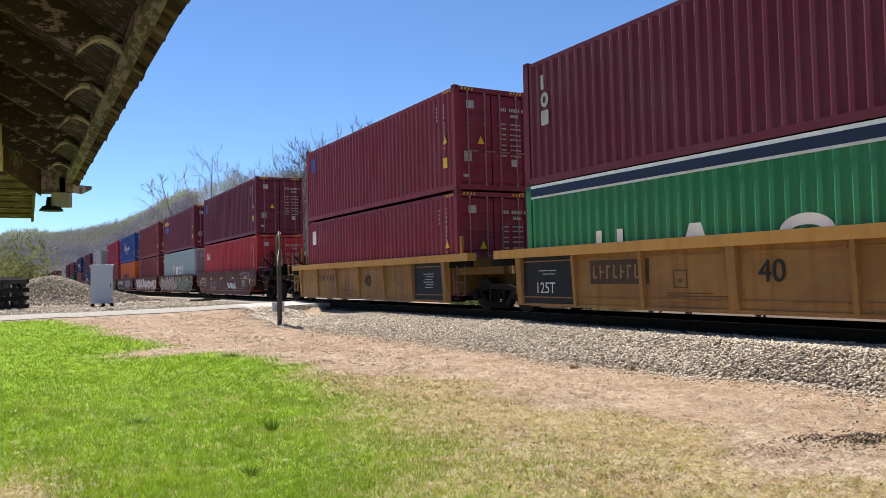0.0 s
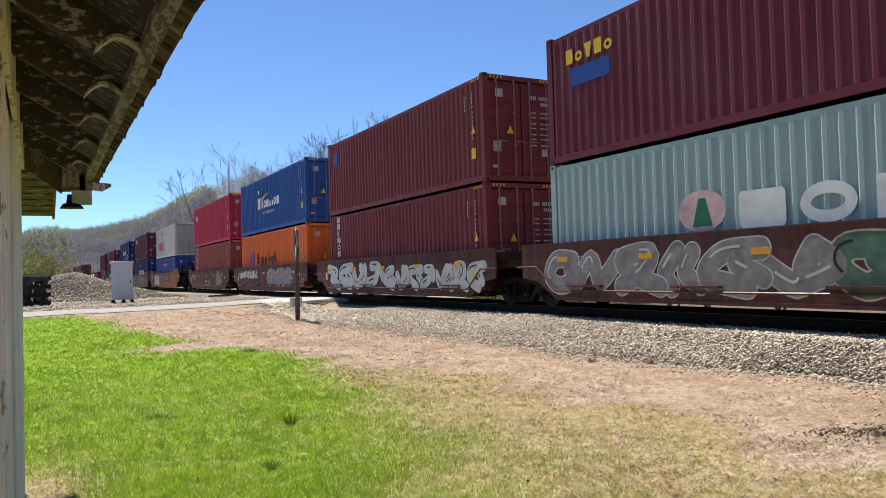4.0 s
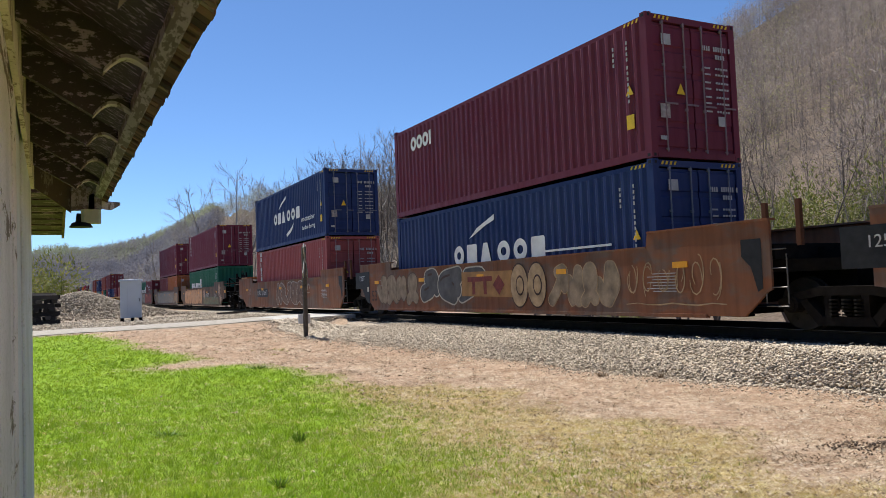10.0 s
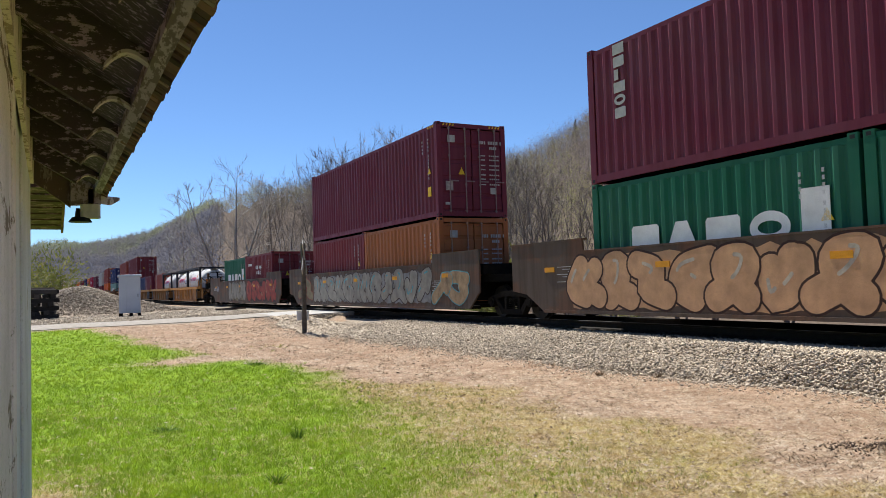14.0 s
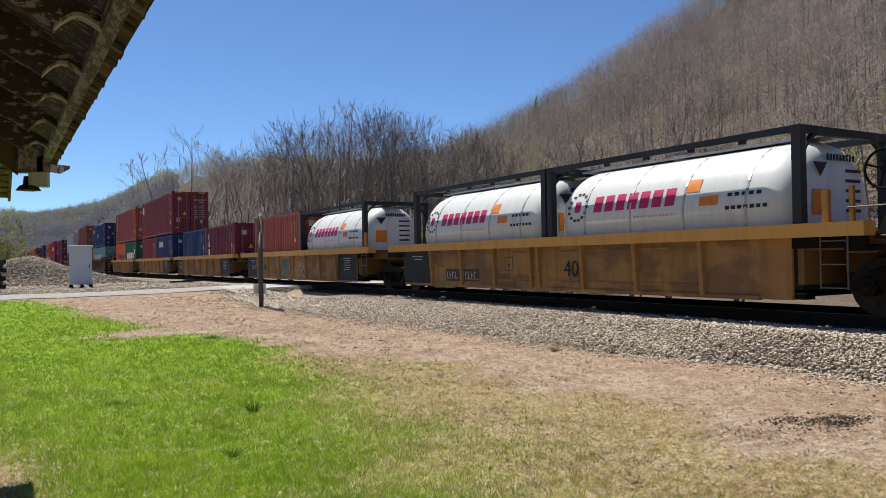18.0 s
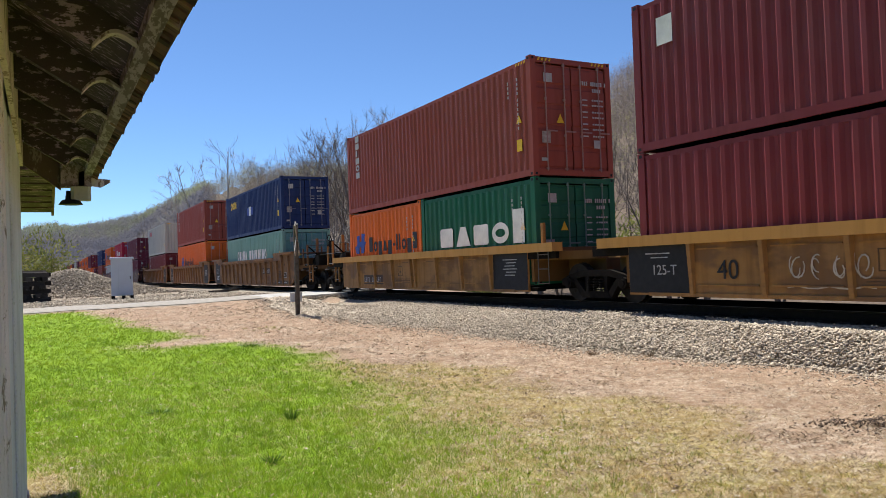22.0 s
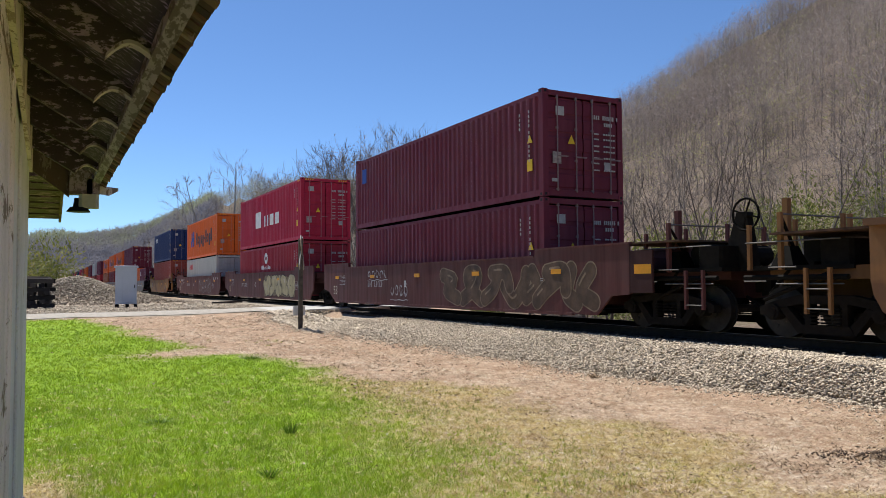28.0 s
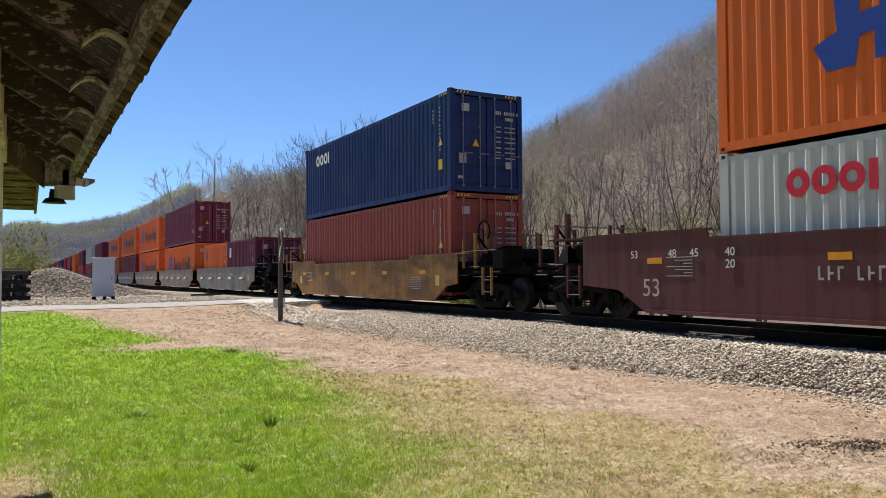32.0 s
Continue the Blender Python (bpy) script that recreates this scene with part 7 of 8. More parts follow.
building = thing("station_building", (0, 0, 0), "old wooden station with peeling white walls and deep eaves", "building", kind="structure")
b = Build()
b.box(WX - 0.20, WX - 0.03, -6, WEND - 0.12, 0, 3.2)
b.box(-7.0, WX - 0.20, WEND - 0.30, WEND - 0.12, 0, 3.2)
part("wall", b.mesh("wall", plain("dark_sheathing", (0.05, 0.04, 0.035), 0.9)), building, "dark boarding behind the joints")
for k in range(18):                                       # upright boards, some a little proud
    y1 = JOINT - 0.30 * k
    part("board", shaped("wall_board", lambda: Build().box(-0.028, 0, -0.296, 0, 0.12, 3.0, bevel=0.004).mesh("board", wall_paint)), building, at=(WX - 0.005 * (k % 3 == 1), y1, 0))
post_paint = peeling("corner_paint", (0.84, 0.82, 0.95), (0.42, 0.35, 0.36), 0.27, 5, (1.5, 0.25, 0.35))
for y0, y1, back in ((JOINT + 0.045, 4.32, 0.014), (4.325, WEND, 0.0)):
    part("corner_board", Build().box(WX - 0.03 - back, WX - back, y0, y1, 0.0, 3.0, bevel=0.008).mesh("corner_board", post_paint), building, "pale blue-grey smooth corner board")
part("frieze", Build().box(WX + 0.001, WX + 0.022, -6, WEND - 0.02, 2.46, 2.74, bevel=0.004).mesh("frieze", peeling("peeling_frieze", (0.80, 0.66, 0.62), (0.34, 0.24, 0.20), 0.16)), building)
part("base_block", Build().box(WX - 0.10, WX + 0.012, WEND - 0.16, WEND + 0.03, -0.05, 0.16, bevel=0.01).mesh("base", plain("base_stone", (0.30, 0.30, 0.32), 0.9)), building)


def slope_plank(x0, x1, y0, y1, lift, thick, mat, name):
    b = Build()
    b.solid([(x0, y0, eave_z(x0) + lift), (x1, y0, eave_z(x1) + lift), (x1, y1, eave_z(x1) + lift), (x0, y1, eave_z(x0) + lift)],
            [(x0, y0, eave_z(x0) + lift + thick), (x1, y0, eave_z(x1) + lift + thick), (x1, y1, eave_z(x1) + lift + thick), (x0, y1, eave_z(x0) + lift + thick)])
    return b.mesh(name, mat)


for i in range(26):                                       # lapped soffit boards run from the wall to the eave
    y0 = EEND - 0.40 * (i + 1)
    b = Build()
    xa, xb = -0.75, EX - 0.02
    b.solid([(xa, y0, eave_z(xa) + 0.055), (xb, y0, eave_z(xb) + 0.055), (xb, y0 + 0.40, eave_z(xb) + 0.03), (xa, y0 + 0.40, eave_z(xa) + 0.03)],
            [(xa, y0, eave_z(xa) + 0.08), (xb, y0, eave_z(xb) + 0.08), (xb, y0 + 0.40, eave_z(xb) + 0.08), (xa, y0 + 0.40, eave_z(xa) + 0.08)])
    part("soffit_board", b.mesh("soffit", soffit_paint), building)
part("roof", slope_plank(-3.2, EX + 0.03, -4.2, EEND + 0.05, 0.09, 0.03, shingle_mat, "roof"), building)


def rafter_profile(n=12):
    """Lower edge of a rafter: straight from the wall, then a scooped tail up to the fascia."""
    line = [(WX - 0.02, 0.115), (0.168, 0.115)]
    for j in range(1, n + 1):
        u = j / n
        line.append((0.168 + 0.147 * u, 0.115 * (1 - u) - 0.052 * math.sin(math.pi * u) * (1 - 0.2 * u)))
    return [(x, eave_z(x) - d) for x, d in line]


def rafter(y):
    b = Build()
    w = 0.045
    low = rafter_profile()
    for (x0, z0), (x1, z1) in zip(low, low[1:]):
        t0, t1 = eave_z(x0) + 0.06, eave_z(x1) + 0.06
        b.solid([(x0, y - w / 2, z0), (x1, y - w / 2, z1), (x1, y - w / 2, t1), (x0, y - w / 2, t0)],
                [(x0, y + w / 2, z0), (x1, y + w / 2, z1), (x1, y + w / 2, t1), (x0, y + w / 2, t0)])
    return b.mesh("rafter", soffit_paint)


def edge_strip(y):
    """Pale worn lower edge of the scooped tail."""
    b = Build()
    low = rafter_profile()[1:]
    for (x0, z0), (x1, z1) in zip(low, low[1:]):
        b.solid([(x0, y - 0.027, z0 - 0.006), (x1, y - 0.027, z1 - 0.006), (x1, y - 0.027, z1 + 0.007), (x0, y - 0.027, z0 + 0.007)],
                [(x0, y + 0.027, z0 - 0.006), (x1, y + 0.027, z1 - 0.006), (x1, y + 0.027, z1 + 0.007), (x0, y + 0.027, z0 + 0.007)])
    return b.mesh("edge_strip", edge_paint)


for y in (0.05, 0.74, 1.43, 2.12, 2.80, 3.49, 4.16, 4.94, 5.80):
    part("rafter_tail", rafter(y), building, "peeling rafter tail with a scooped end")
    part("edge_strip", edge_strip(y), building, "pale worn edge of the rafter tail")
part("inner_fascia", slope_plank(EX - 0.088, EX - 0.045, -4.0, EEND, -0.006, 0.05, trim_dull, "inner_fascia"), building, "tan board along the eave")
r1 = random.Random(9)
shingle_brown = islands("shingle_end", ((0.0, (0.06, 0.036, 0.034)), (0.5, (0.18, 0.092, 0.075)), (0.85, (0.36, 0.19, 0.13)), (1.0, (0.46, 0.33, 0.27))), 0.95, random_object=True)
sh_mesh = [Build().solid([(0, 0, 0), (0.06, 0.002, -0.036), (0.06, w - 0.004, -0.036), (0, w - 0.004, 0)], [(0, 0, 0.03), (0.066, 0.004, -0.006), (0.066, w - 0.006, -0.008), (0, w - 0.004, 0.03)]).mesh("shingle", shingle_brown) for w in (0.028, 0.042, 0.055)]
y = 0.4
while y < EEND - 0.02:                                    # ragged shingle ends along the eave
    k = r1.randrange(3)
    part("shingle", sh_mesh[k], building, at=(EX - 0.066 + r1.uniform(-0.008, 0.009), y, eave_z(EX - 0.052) + 0.012 + r1.uniform(-0.006, 0.008)))
    y += (0.030, 0.044, 0.057)[k]
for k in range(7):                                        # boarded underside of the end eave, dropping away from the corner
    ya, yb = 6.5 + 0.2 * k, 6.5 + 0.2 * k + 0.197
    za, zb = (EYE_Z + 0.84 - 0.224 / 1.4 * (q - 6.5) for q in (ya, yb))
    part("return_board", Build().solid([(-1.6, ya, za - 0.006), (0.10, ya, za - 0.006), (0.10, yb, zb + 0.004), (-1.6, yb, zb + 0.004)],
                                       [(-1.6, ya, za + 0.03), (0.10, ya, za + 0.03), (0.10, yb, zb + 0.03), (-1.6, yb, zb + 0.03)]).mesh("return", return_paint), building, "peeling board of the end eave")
part("return_trim", Build().solid([(0.10, 6.5, EYE_Z + 0.81), (0.122, 6.5, EYE_Z + 0.81), (0.122, 7.92, EYE_Z + 0.59), (0.10, 7.92, EYE_Z + 0.59)],
                                  [(0.10, 6.5, EYE_Z + 0.90), (0.122, 6.5, EYE_Z + 0.90), (0.122, 7.92, EYE_Z + 0.80), (0.10, 7.92, EYE_Z + 0.80)]).mesh("trim", shingle_mat), building)
part("barge_board", Build().solid([(-0.13, 6.42, EYE_Z + 0.885), (0.15, 6.42, EYE_Z + 0.675), (0.15, 6.46, EYE_Z + 0.675), (-0.13, 6.46, EYE_Z + 0.885)],
                                  [(-0.13, 6.42, eave_z(-0.13) + 0.06), (0.15, 6.42, eave_z(0.15) + 0.06), (0.15, 6.46, eave_z(0.15) + 0.06), (-0.13, 6.46, eave_z(-0.13) + 0.06)]).mesh("barge", peeling("brown_board", (0.34, 0.25, 0.19), (0.13, 0.08, 0.055), 0.05, 18)), building, "brown board at the corner of the eave")
part("corner_block", Build().solid([(0.15, 6.36, EYE_Z + 0.69), (0.36, 6.36, EYE_Z + 0.70), (0.36, 6.44, EYE_Z + 0.70), (0.15, 6.44, EYE_Z + 0.69)],
                                   [(0.15, 6.36, eave_z(0.15) + 0.05), (0.36, 6.36, eave_z(0.36) + 0.04), (0.36, 6.44, eave_z(0.36) + 0.04), (0.15, 6.44, eave_z(0.15) + 0.05)]).mesh("block", trim_dull), building, "worn corner block under the eave")
part("gutter_end", Build().solid([(0.34, 6.40, EZ - 0.045), (0.43, 6.42, EZ - 0.055), (0.50, 6.45, EZ - 0.01), (0.34, 6.5, EZ - 0.02)],
                                 [(0.34, 6.40, EZ + 0.02), (0.43, 6.42, EZ + 0.0), (0.50, 6.45, EZ + 0.012), (0.34, 6.5, EZ + 0.03)]).mesh("gutter", trim_paint), building, "bent pale end of the gutter")

# flood lamp hung under the eave corner
lamp_paint = plain("lamp_housing", (0.50, 0.47, 0.38), 0.6, var=0.2)
lamp = thing("flood_lamp", (0.29, 6.38, EYE_Z + 0.755), "small outdoor lamp with a dark round shade under the eave", "lamp")
part("bracket", Build().box(-0.02, 0.02, -0.02, 0.02, -0.10, 0.06).mesh("bracket", lamp_paint), lamp)
part("housing", Build().box(-0.075, 0.065, -0.05, 0.05, -0.165, -0.06, bevel=0.02).mesh("housing", lamp_paint), lamp)
b = Build()
b.tube((-0.075, 0, -0.195), (-0.075, 0, -0.160), 0.085, 0.06, n=16)
b.tube((-0.09, 0, -0.165), (-0.085, 0, -0.09), 0.025, 0.02, n=8)
part("shade", b.mesh("shade", steel_black), lamp, "dark round shade")

# ---------------------------------------------------------------- woods
bark = islands("grey_bark", ((0.0, (0.14, 0.112, 0.096)), (0.5, (0.22, 0.183, 0.158)), (0.85, (0.32, 0.275, 0.24)), (1.0, (0.46, 0.42, 0.375))), 0.9, random_object=True)
dark_bark = islands("dark_bark", ((0.0, (0.075, 0.06, 0.05)), (1.0, (0.15, 0.12, 0.10))), 0.9)
bud = islands("budding_leaf", ((0.0, (0.14, 0.17, 0.035)), (0.5, (0.24, 0.27, 0.06)), (1.0, (0.34, 0.32, 0.11))), 0.8, translucent=0.3)


def tree_arrays(seed, height, limbs=24, spread=0.34, bare=0.32, rise=0.9, twigs=6, fork=0.0, sides=4, thick=1.0, angle=(0.5, 0.95)):
    """Segments of a bare tree: trunk arrays, crown arrays and the ends of its twigs.
    Limbs leave the trunk above the bare share, sweep upwards and carry boughs with fine twigs."""
    r = np.random.default_rng(seed)
    trunk, crown, tips = [], [], []

    def path(p, d, length, rad, end, steps, lift, wander, out):
        pts = [(p, d, rad)]
        for k in range(steps):
            d = d + r.normal(0, wander, 3) + np.array([0, 0, lift / steps])
            d = d / np.linalg.norm(d)
            q = p + d * length / steps
            r2 = rad + (end - rad) * (k + 1) / steps
            out.append((p, q, pts[-1][2], r2))
            p = q
            pts.append((p, d, r2))
        return pts

    def along(pts, f):
        f = f * (len(pts) - 1)
        k = min(int(f), len(pts) - 2)
        a, b, u = pts[k], pts[k + 1], f - k
        return a[0] + (b[0] - a[0]) * u, a[1], a[2] + (b[2] - a[2]) * u

    def aside(d, turn, angle):
        u = np.cross(d, [math.cos(turn), math.sin(turn), 0.13])
        u = u / (np.linalg.norm(u) + 1e-9)
        v = d * math.cos(angle) + u * math.sin(angle)
        return v / np.linalg.norm(v)

    stems = 1 if fork == 0 else 3
    for s in range(stems):
        d0 = np.array([r.normal(0, 0.04), r.normal(0, 0.04), 1.0])
        if fork:
            a = 2.1 * s + r.uniform(-0.4, 0.4)
            d0 = np.array([fork * math.cos(a), fork * math.sin(a), 1.0])
        d0 = d0 / np.linalg.norm(d0)
        hs = height * (1.0 if s == 0 else r.uniform(0.72, 0.95))
        main = path(np.zeros(3), d0, hs, 0.0095 * height * thick * (0.75 if fork else 1), 0.012 * thick, 7, 0.15 if fork else 0.0, 0.05, trunk)
        turn = r.uniform(0, 6.28)
        for k in range(limbs // stems):
            f = bare + (0.98 - bare) * (k + r.random()) / (limbs // stems)
            p, d, rad = along(main, f)
            turn += 2.4 + r.uniform(-0.9, 0.9)
            length = spread * hs * max(0.16, math.sin(math.pi * min(1.0, 0.30 + 0.62 * (f - bare) / (1 - bare)))) * r.uniform(0.75, 1.1)
            limb = path(p, aside(d, turn, r.uniform(*angle)), length, max(0.45 * rad, 0.019), 0.009 * thick, 4, rise, 0.10, crown)
            for j in range(6):
                f2 = 0.35 + 0.65 * (j + r.random()) / 6
                p2, d2, rad2 = along(limb, f2)
                bough = path(p2, aside(d2, r.uniform(0, 6.28), r.uniform(0.45, 1.0)), length * (0.62 - 0.3 * f2) * r.uniform(0.7, 1.2), max(0.5 * rad2, 0.012), 0.007, 2, 0.5 * rise, 0.12, crown)
                for i in range(twigs):
                    p3, d3, rad3 = along(bough, r.uniform(0.2, 1.0))
                    e = p3 + aside(d3, r.uniform(0, 6.28), r.uniform(0.2, 0.75)) * height * r.uniform(0.03, 0.065)
                    tips.append((p3, e, 0.0085, 0.003))
    k = height / max(s[1][2] for s in trunk + crown)
    trunk, crown, tips = ([(a * k, b * k, ra, rc) for a, b, ra, rc in segs] for segs in (trunk, crown, tips))
    return [tube_arrays(trunk, sides, 1.0), joined(tube_arrays(crown, 3, 1.0), tube_arrays(tips, 1, 1.0))]


def joined(*arrays):
    vs, fs, base = [], [], 0
    for v, f in arrays:
        vs.append(v)
        fs.append(f + base)
        base += len(v)
    return np.concatenate(vs), np.concatenate(fs)


def tube_arrays(segs, n, thin):
    a = np.array([s[0] for s in segs])
    b = np.array([s[1] for s in segs])
    ra = np.maximum(np.array([s[2] for s in segs]), 0.006 * thin)
    rb = np.maximum(np.array([s[3] for s in segs]), 0.004 * thin)
    d = b - a
    d /= np.linalg.norm(d, axis=1, keepdims=True) + 1e-9
    u = np.cross(d, np.where(np.abs(d[:, 2:3]) > 0.9, [[1.0, 0, 0]], [[0, 0, 1.0]]))
    u /= np.linalg.norm(u, axis=1, keepdims=True) + 1e-9
    w = np.cross(d, u)
    if n == 1:                                             # far twigs: one tapered sliver each
        v = np.stack([a - u * ra[:, None], a + u * ra[:, None], b], 1)
        return v.reshape(-1, 3), np.arange(3 * len(segs)).reshape(-1, 3)
    ang = 2 * np.pi * np.arange(n) / n
    ring = u[:, None] * np.cos(ang)[None, :, None] + w[:, None] * np.sin(ang)[None, :, None]
    v = np.concatenate([a[:, None] + ring * ra[:, None, None], b[:, None] + ring * rb[:, None, None]], 1)
    f = []
    for i in range(n):
        j = (i + 1) % n
        f += [(i, j, n + j), (i, n + j, n + i)]
    faces = (np.array(f)[None] + (2 * n) * np.arange(len(segs))[:, None, None]).reshape(-1, 3)
    return v.reshape(-1, 3), faces


near_trees = []
for k in range(7):                                        # tall trees of the row
    t, c = tree_arrays(100 + k, 14.0, 19, 0.30 + 0.02 * (k % 3), 0.34, 0.12, 8, 0.0 if k % 2 else 0.12, 4, 1.2)
    near_trees.append((mesh_np("trunk", *t, bark), mesh_np("crown", *c, bark)))
for k in range(4):                                        # opener trees with few branches
    t, c = tree_arrays(130 + k, 14.0, 17, 0.34, 0.22, 0.8, 5, 0.0 if k % 2 else 0.22)
    near_trees.append((mesh_np("trunk", *t, bark), mesh_np("crown", *c, bark)))

r2 = random.Random(21)


def bare_tree(x, y, h, k, label="bare grey tree with fine upswept branches"):
    t = thing("bare_tree", (x, y, float(ground_z(x, y)) - 0.2), label, "tree", "bare trees behind the track")
    t.rotation_euler = (0, 0, r2.uniform(0, 6.28))
    s = h / 14.0
    t.scale = (s * r2.uniform(0.85, 1.1), s * r2.uniform(0.85, 1.1), s)
    part("trunk", near_trees[k][0], t)
    part("crown", near_trees[k][1], t)
    return t


def at_az(deg, dist):
    return dist * math.sin(radians(deg)), dist * math.cos(radians(deg))


# row of tall trees behind the track
for i in range(58):
    a = 18.6 + 17.1 * i / 57 + r2.uniform(-0.35, 0.35)
    d = r2.uniform(66, 98)
    el = np.interp(a, (18, 19, 20.6, 24, 27, 29.2, 33.5, 36), (9.9, 10.5, 11.3, 11.9, 11.2, 10.8, 9.8, 9.6)) - r2.uniform(0.0, 1.6)
    x, y = at_az(a, d)
    h = d * math.tan(radians(el)) + EYE_Z - float(ground_z(x, y))
    bare_tree(x, y, max(6, h), i % 7)
for i in range(15):
    a = 37 + 23 * i / 14 + r2.uniform(-0.5, 0.5)
    x, y = at_az(a, r2.uniform(46, 70) if a > 44 else r2.uniform(58, 85))
    bare_tree(x, y, r2.uniform(9, 13), 7 + i % 4)
pale_bark = islands("pale_bark", ((0.0, (0.30, 0.27, 0.245)), (1.0, (0.44, 0.41, 0.375))), 0.9)
t, c = tree_arrays(149, 14.0, 39, 0.36, 0.30, 0.05, 10, 0.26, 4, 1.6, (0.6, 1.05))
near_trees.append((mesh_np("trunk", *t, pale_bark), mesh_np("crown", *c, pale_bark)))
x, y = at_az(11.9, 88)
bare_tree(x, y, 88 * math.tan(radians(10.2)) + EYE_Z - float(ground_z(x, y)) + 0.2, 11, "lone pale bare tree with spreading stems above the train")
for k, (a, d, el) in enumerate(((14.4, 110, 7.8), (15.0, 114, 8.3), (15.9, 118, 8.1), (16.6, 105, 7.8), (17.3, 112, 8.2), (18.0, 108, 8.7), (13.4, 120, 7.1), (10.4, 116, 6.6), (8.6, 140, 5.6), (6.8, 170, 4.6))):
    x, y = at_az(a, d)
    bare_tree(x, y, max(6, d * math.tan(radians(el)) + EYE_Z - float(ground_z(x, y))), k)
# pale low trees that arch over the bank below the row
for k in range(12):
    a = 16.5 + 1.25 * k + r2.uniform(-0.4, 0.4)
    x, y = at_az(a, r2.uniform(58, 66))
    bare_tree(x, y, r2.uniform(6.0, 8.5), 11, "low pale bare tree with arching stems below the row")


def woods(name, seed, protos, spots, mats, label, scale=(0.8, 1.25), tones=None):
    """Many small trees joined into one mass; tones gives each tree its place between grey, brown, pale and green."""
    r = np.random.default_rng(seed)
    vs, fs, ts, base = [], [], [], 0
    which = r.integers(0, len(protos), len(spots))
    for k, (pv, pf, *stem_points) in enumerate(protos):
        pos = spots[which == k]
        m = len(pos)
        if not m:
            continue
        a, s = r.uniform(0, 2 * np.pi, m), r.uniform(*scale, m)
        c, q = np.cos(a) * s, np.sin(a) * s
        v = np.empty((m, len(pv), 3), np.float32)
        v[:, :, 0] = pv[None, :, 0] * c[:, None] - pv[None, :, 1] * q[:, None] + pos[:, 0:1]
        v[:, :, 1] = pv[None, :, 0] * q[:, None] + pv[None, :, 1] * c[:, None] + pos[:, 1:2]
        v[:, :, 2] = pv[None, :, 2] * s[:, None] + pos[:, 2:3]
        f = pf[None] + (len(pv) * np.arange(m))[:, None, None] + base
        vs.append(v.reshape(-1, 3))
        fs.append(f.reshape(-1, 3))
        share = np.ones(len(pv))
        share[:stem_points[0] if stem_points else 0] = 0.2                  # trunks are darker than twigs
        ts.append(((tones[which == k] if tones is not None else np.zeros(m))[:, None] * share[None]).ravel())
        base += m * len(pv)
    me = mesh_np(name, np.concatenate(vs), np.concatenate(fs), mats)
    me.attributes.new("tone", "FLOAT", "POINT").data.foreach_set("value", np.concatenate(ts).astype(np.float32))
    return tagged(new(name, me), label, "woods", kind="stuff")


def spots_on(seed, n, az0, az1, t0, t1):
    r = np.random.default_rng(seed)
    a = r.uniform(az0, az1, n)
    rr = np.interp(a, HILL_AZ, HILL_R)
    foot = np.minimum(0.55 * rr, 44.0 / np.sin(np.radians(np.maximum(a, 3))))
    d = foot + (rr - foot) * (t0 + (t1 - t0) * np.sqrt(r.random(n)))
    x, y = d * np.sin(np.radians(a)), d * np.cos(np.radians(a))
    return np.stack([x, y, ground_z(x, y) - 0.3], -1)


def cloud(r, n, h, wide, length, thin, low=0.30):
    """n fine twig slivers that fill an uneven crown of height h."""
    p = r.normal(size=(n, 3))
    p *= (r.random((n, 1)) ** 0.45) / np.linalg.norm(p, axis=1, keepdims=True)
    d = p + r.normal(0, 0.5, (n, 3)) + [0, 0, 0.3]
    d /= np.linalg.norm(d, axis=1, keepdims=True)
    mid = h * (1 + low) / 2
    p = p * [wide, wide, h * (1 - low) / 2] + [0, 0, mid]
    u = np.cross(d, r.normal(size=(n, 3)))
    u *= thin / (np.linalg.norm(u, axis=1, keepdims=True) + 1e-9)
    e = p + d * length * r.uniform(0.5, 1.3, (n, 1))
    return np.stack([p - u, p + u, e], 1).reshape(-1, 3), np.arange(3 * n).reshape(-1, 3)


def stem(h, rad, r):
    """A bent far trunk with a few limbs."""
    segs = [(np.zeros(3), np.array([r.normal(0, 0.3), r.normal(0, 0.3), h * 0.85]), rad, rad * 0.3)]
    for _ in range(5):
        b = segs[0][1] * r.uniform(0.35, 0.85)
        segs.append((b, b + np.array([r.normal(0, 1.3), r.normal(0, 1.3), h * r.uniform(0.12, 0.3)]), rad * 0.5, rad * 0.2))
    return tube_arrays(segs, 1, 1.0)


def patchy(p, scale, seed=0.0):
    x, y = p[:, 0] / scale, p[:, 1] / scale
    return 0.5 + 0.3 * np.sin(x * 2.1 + 1.7 * np.sin(y * 1.3 + seed)) + 0.3 * np.sin(y * 2.7 + 1.1 * np.sin(x * 1.9 + seed) + seed)


def grown(seed, n, h, wide, twigs, length, thin, rad, low=0.3):
    out = []
    for k in range(n):
        r = np.random.default_rng(seed + k)
        hk = h * r.uniform(0.8, 1.2)
        st = stem(hk, rad, r)
        out.append((*joined(st, cloud(r, twigs, hk, wide * r.uniform(0.8, 1.2), length, thin, low)), len(st[0])))
    return out


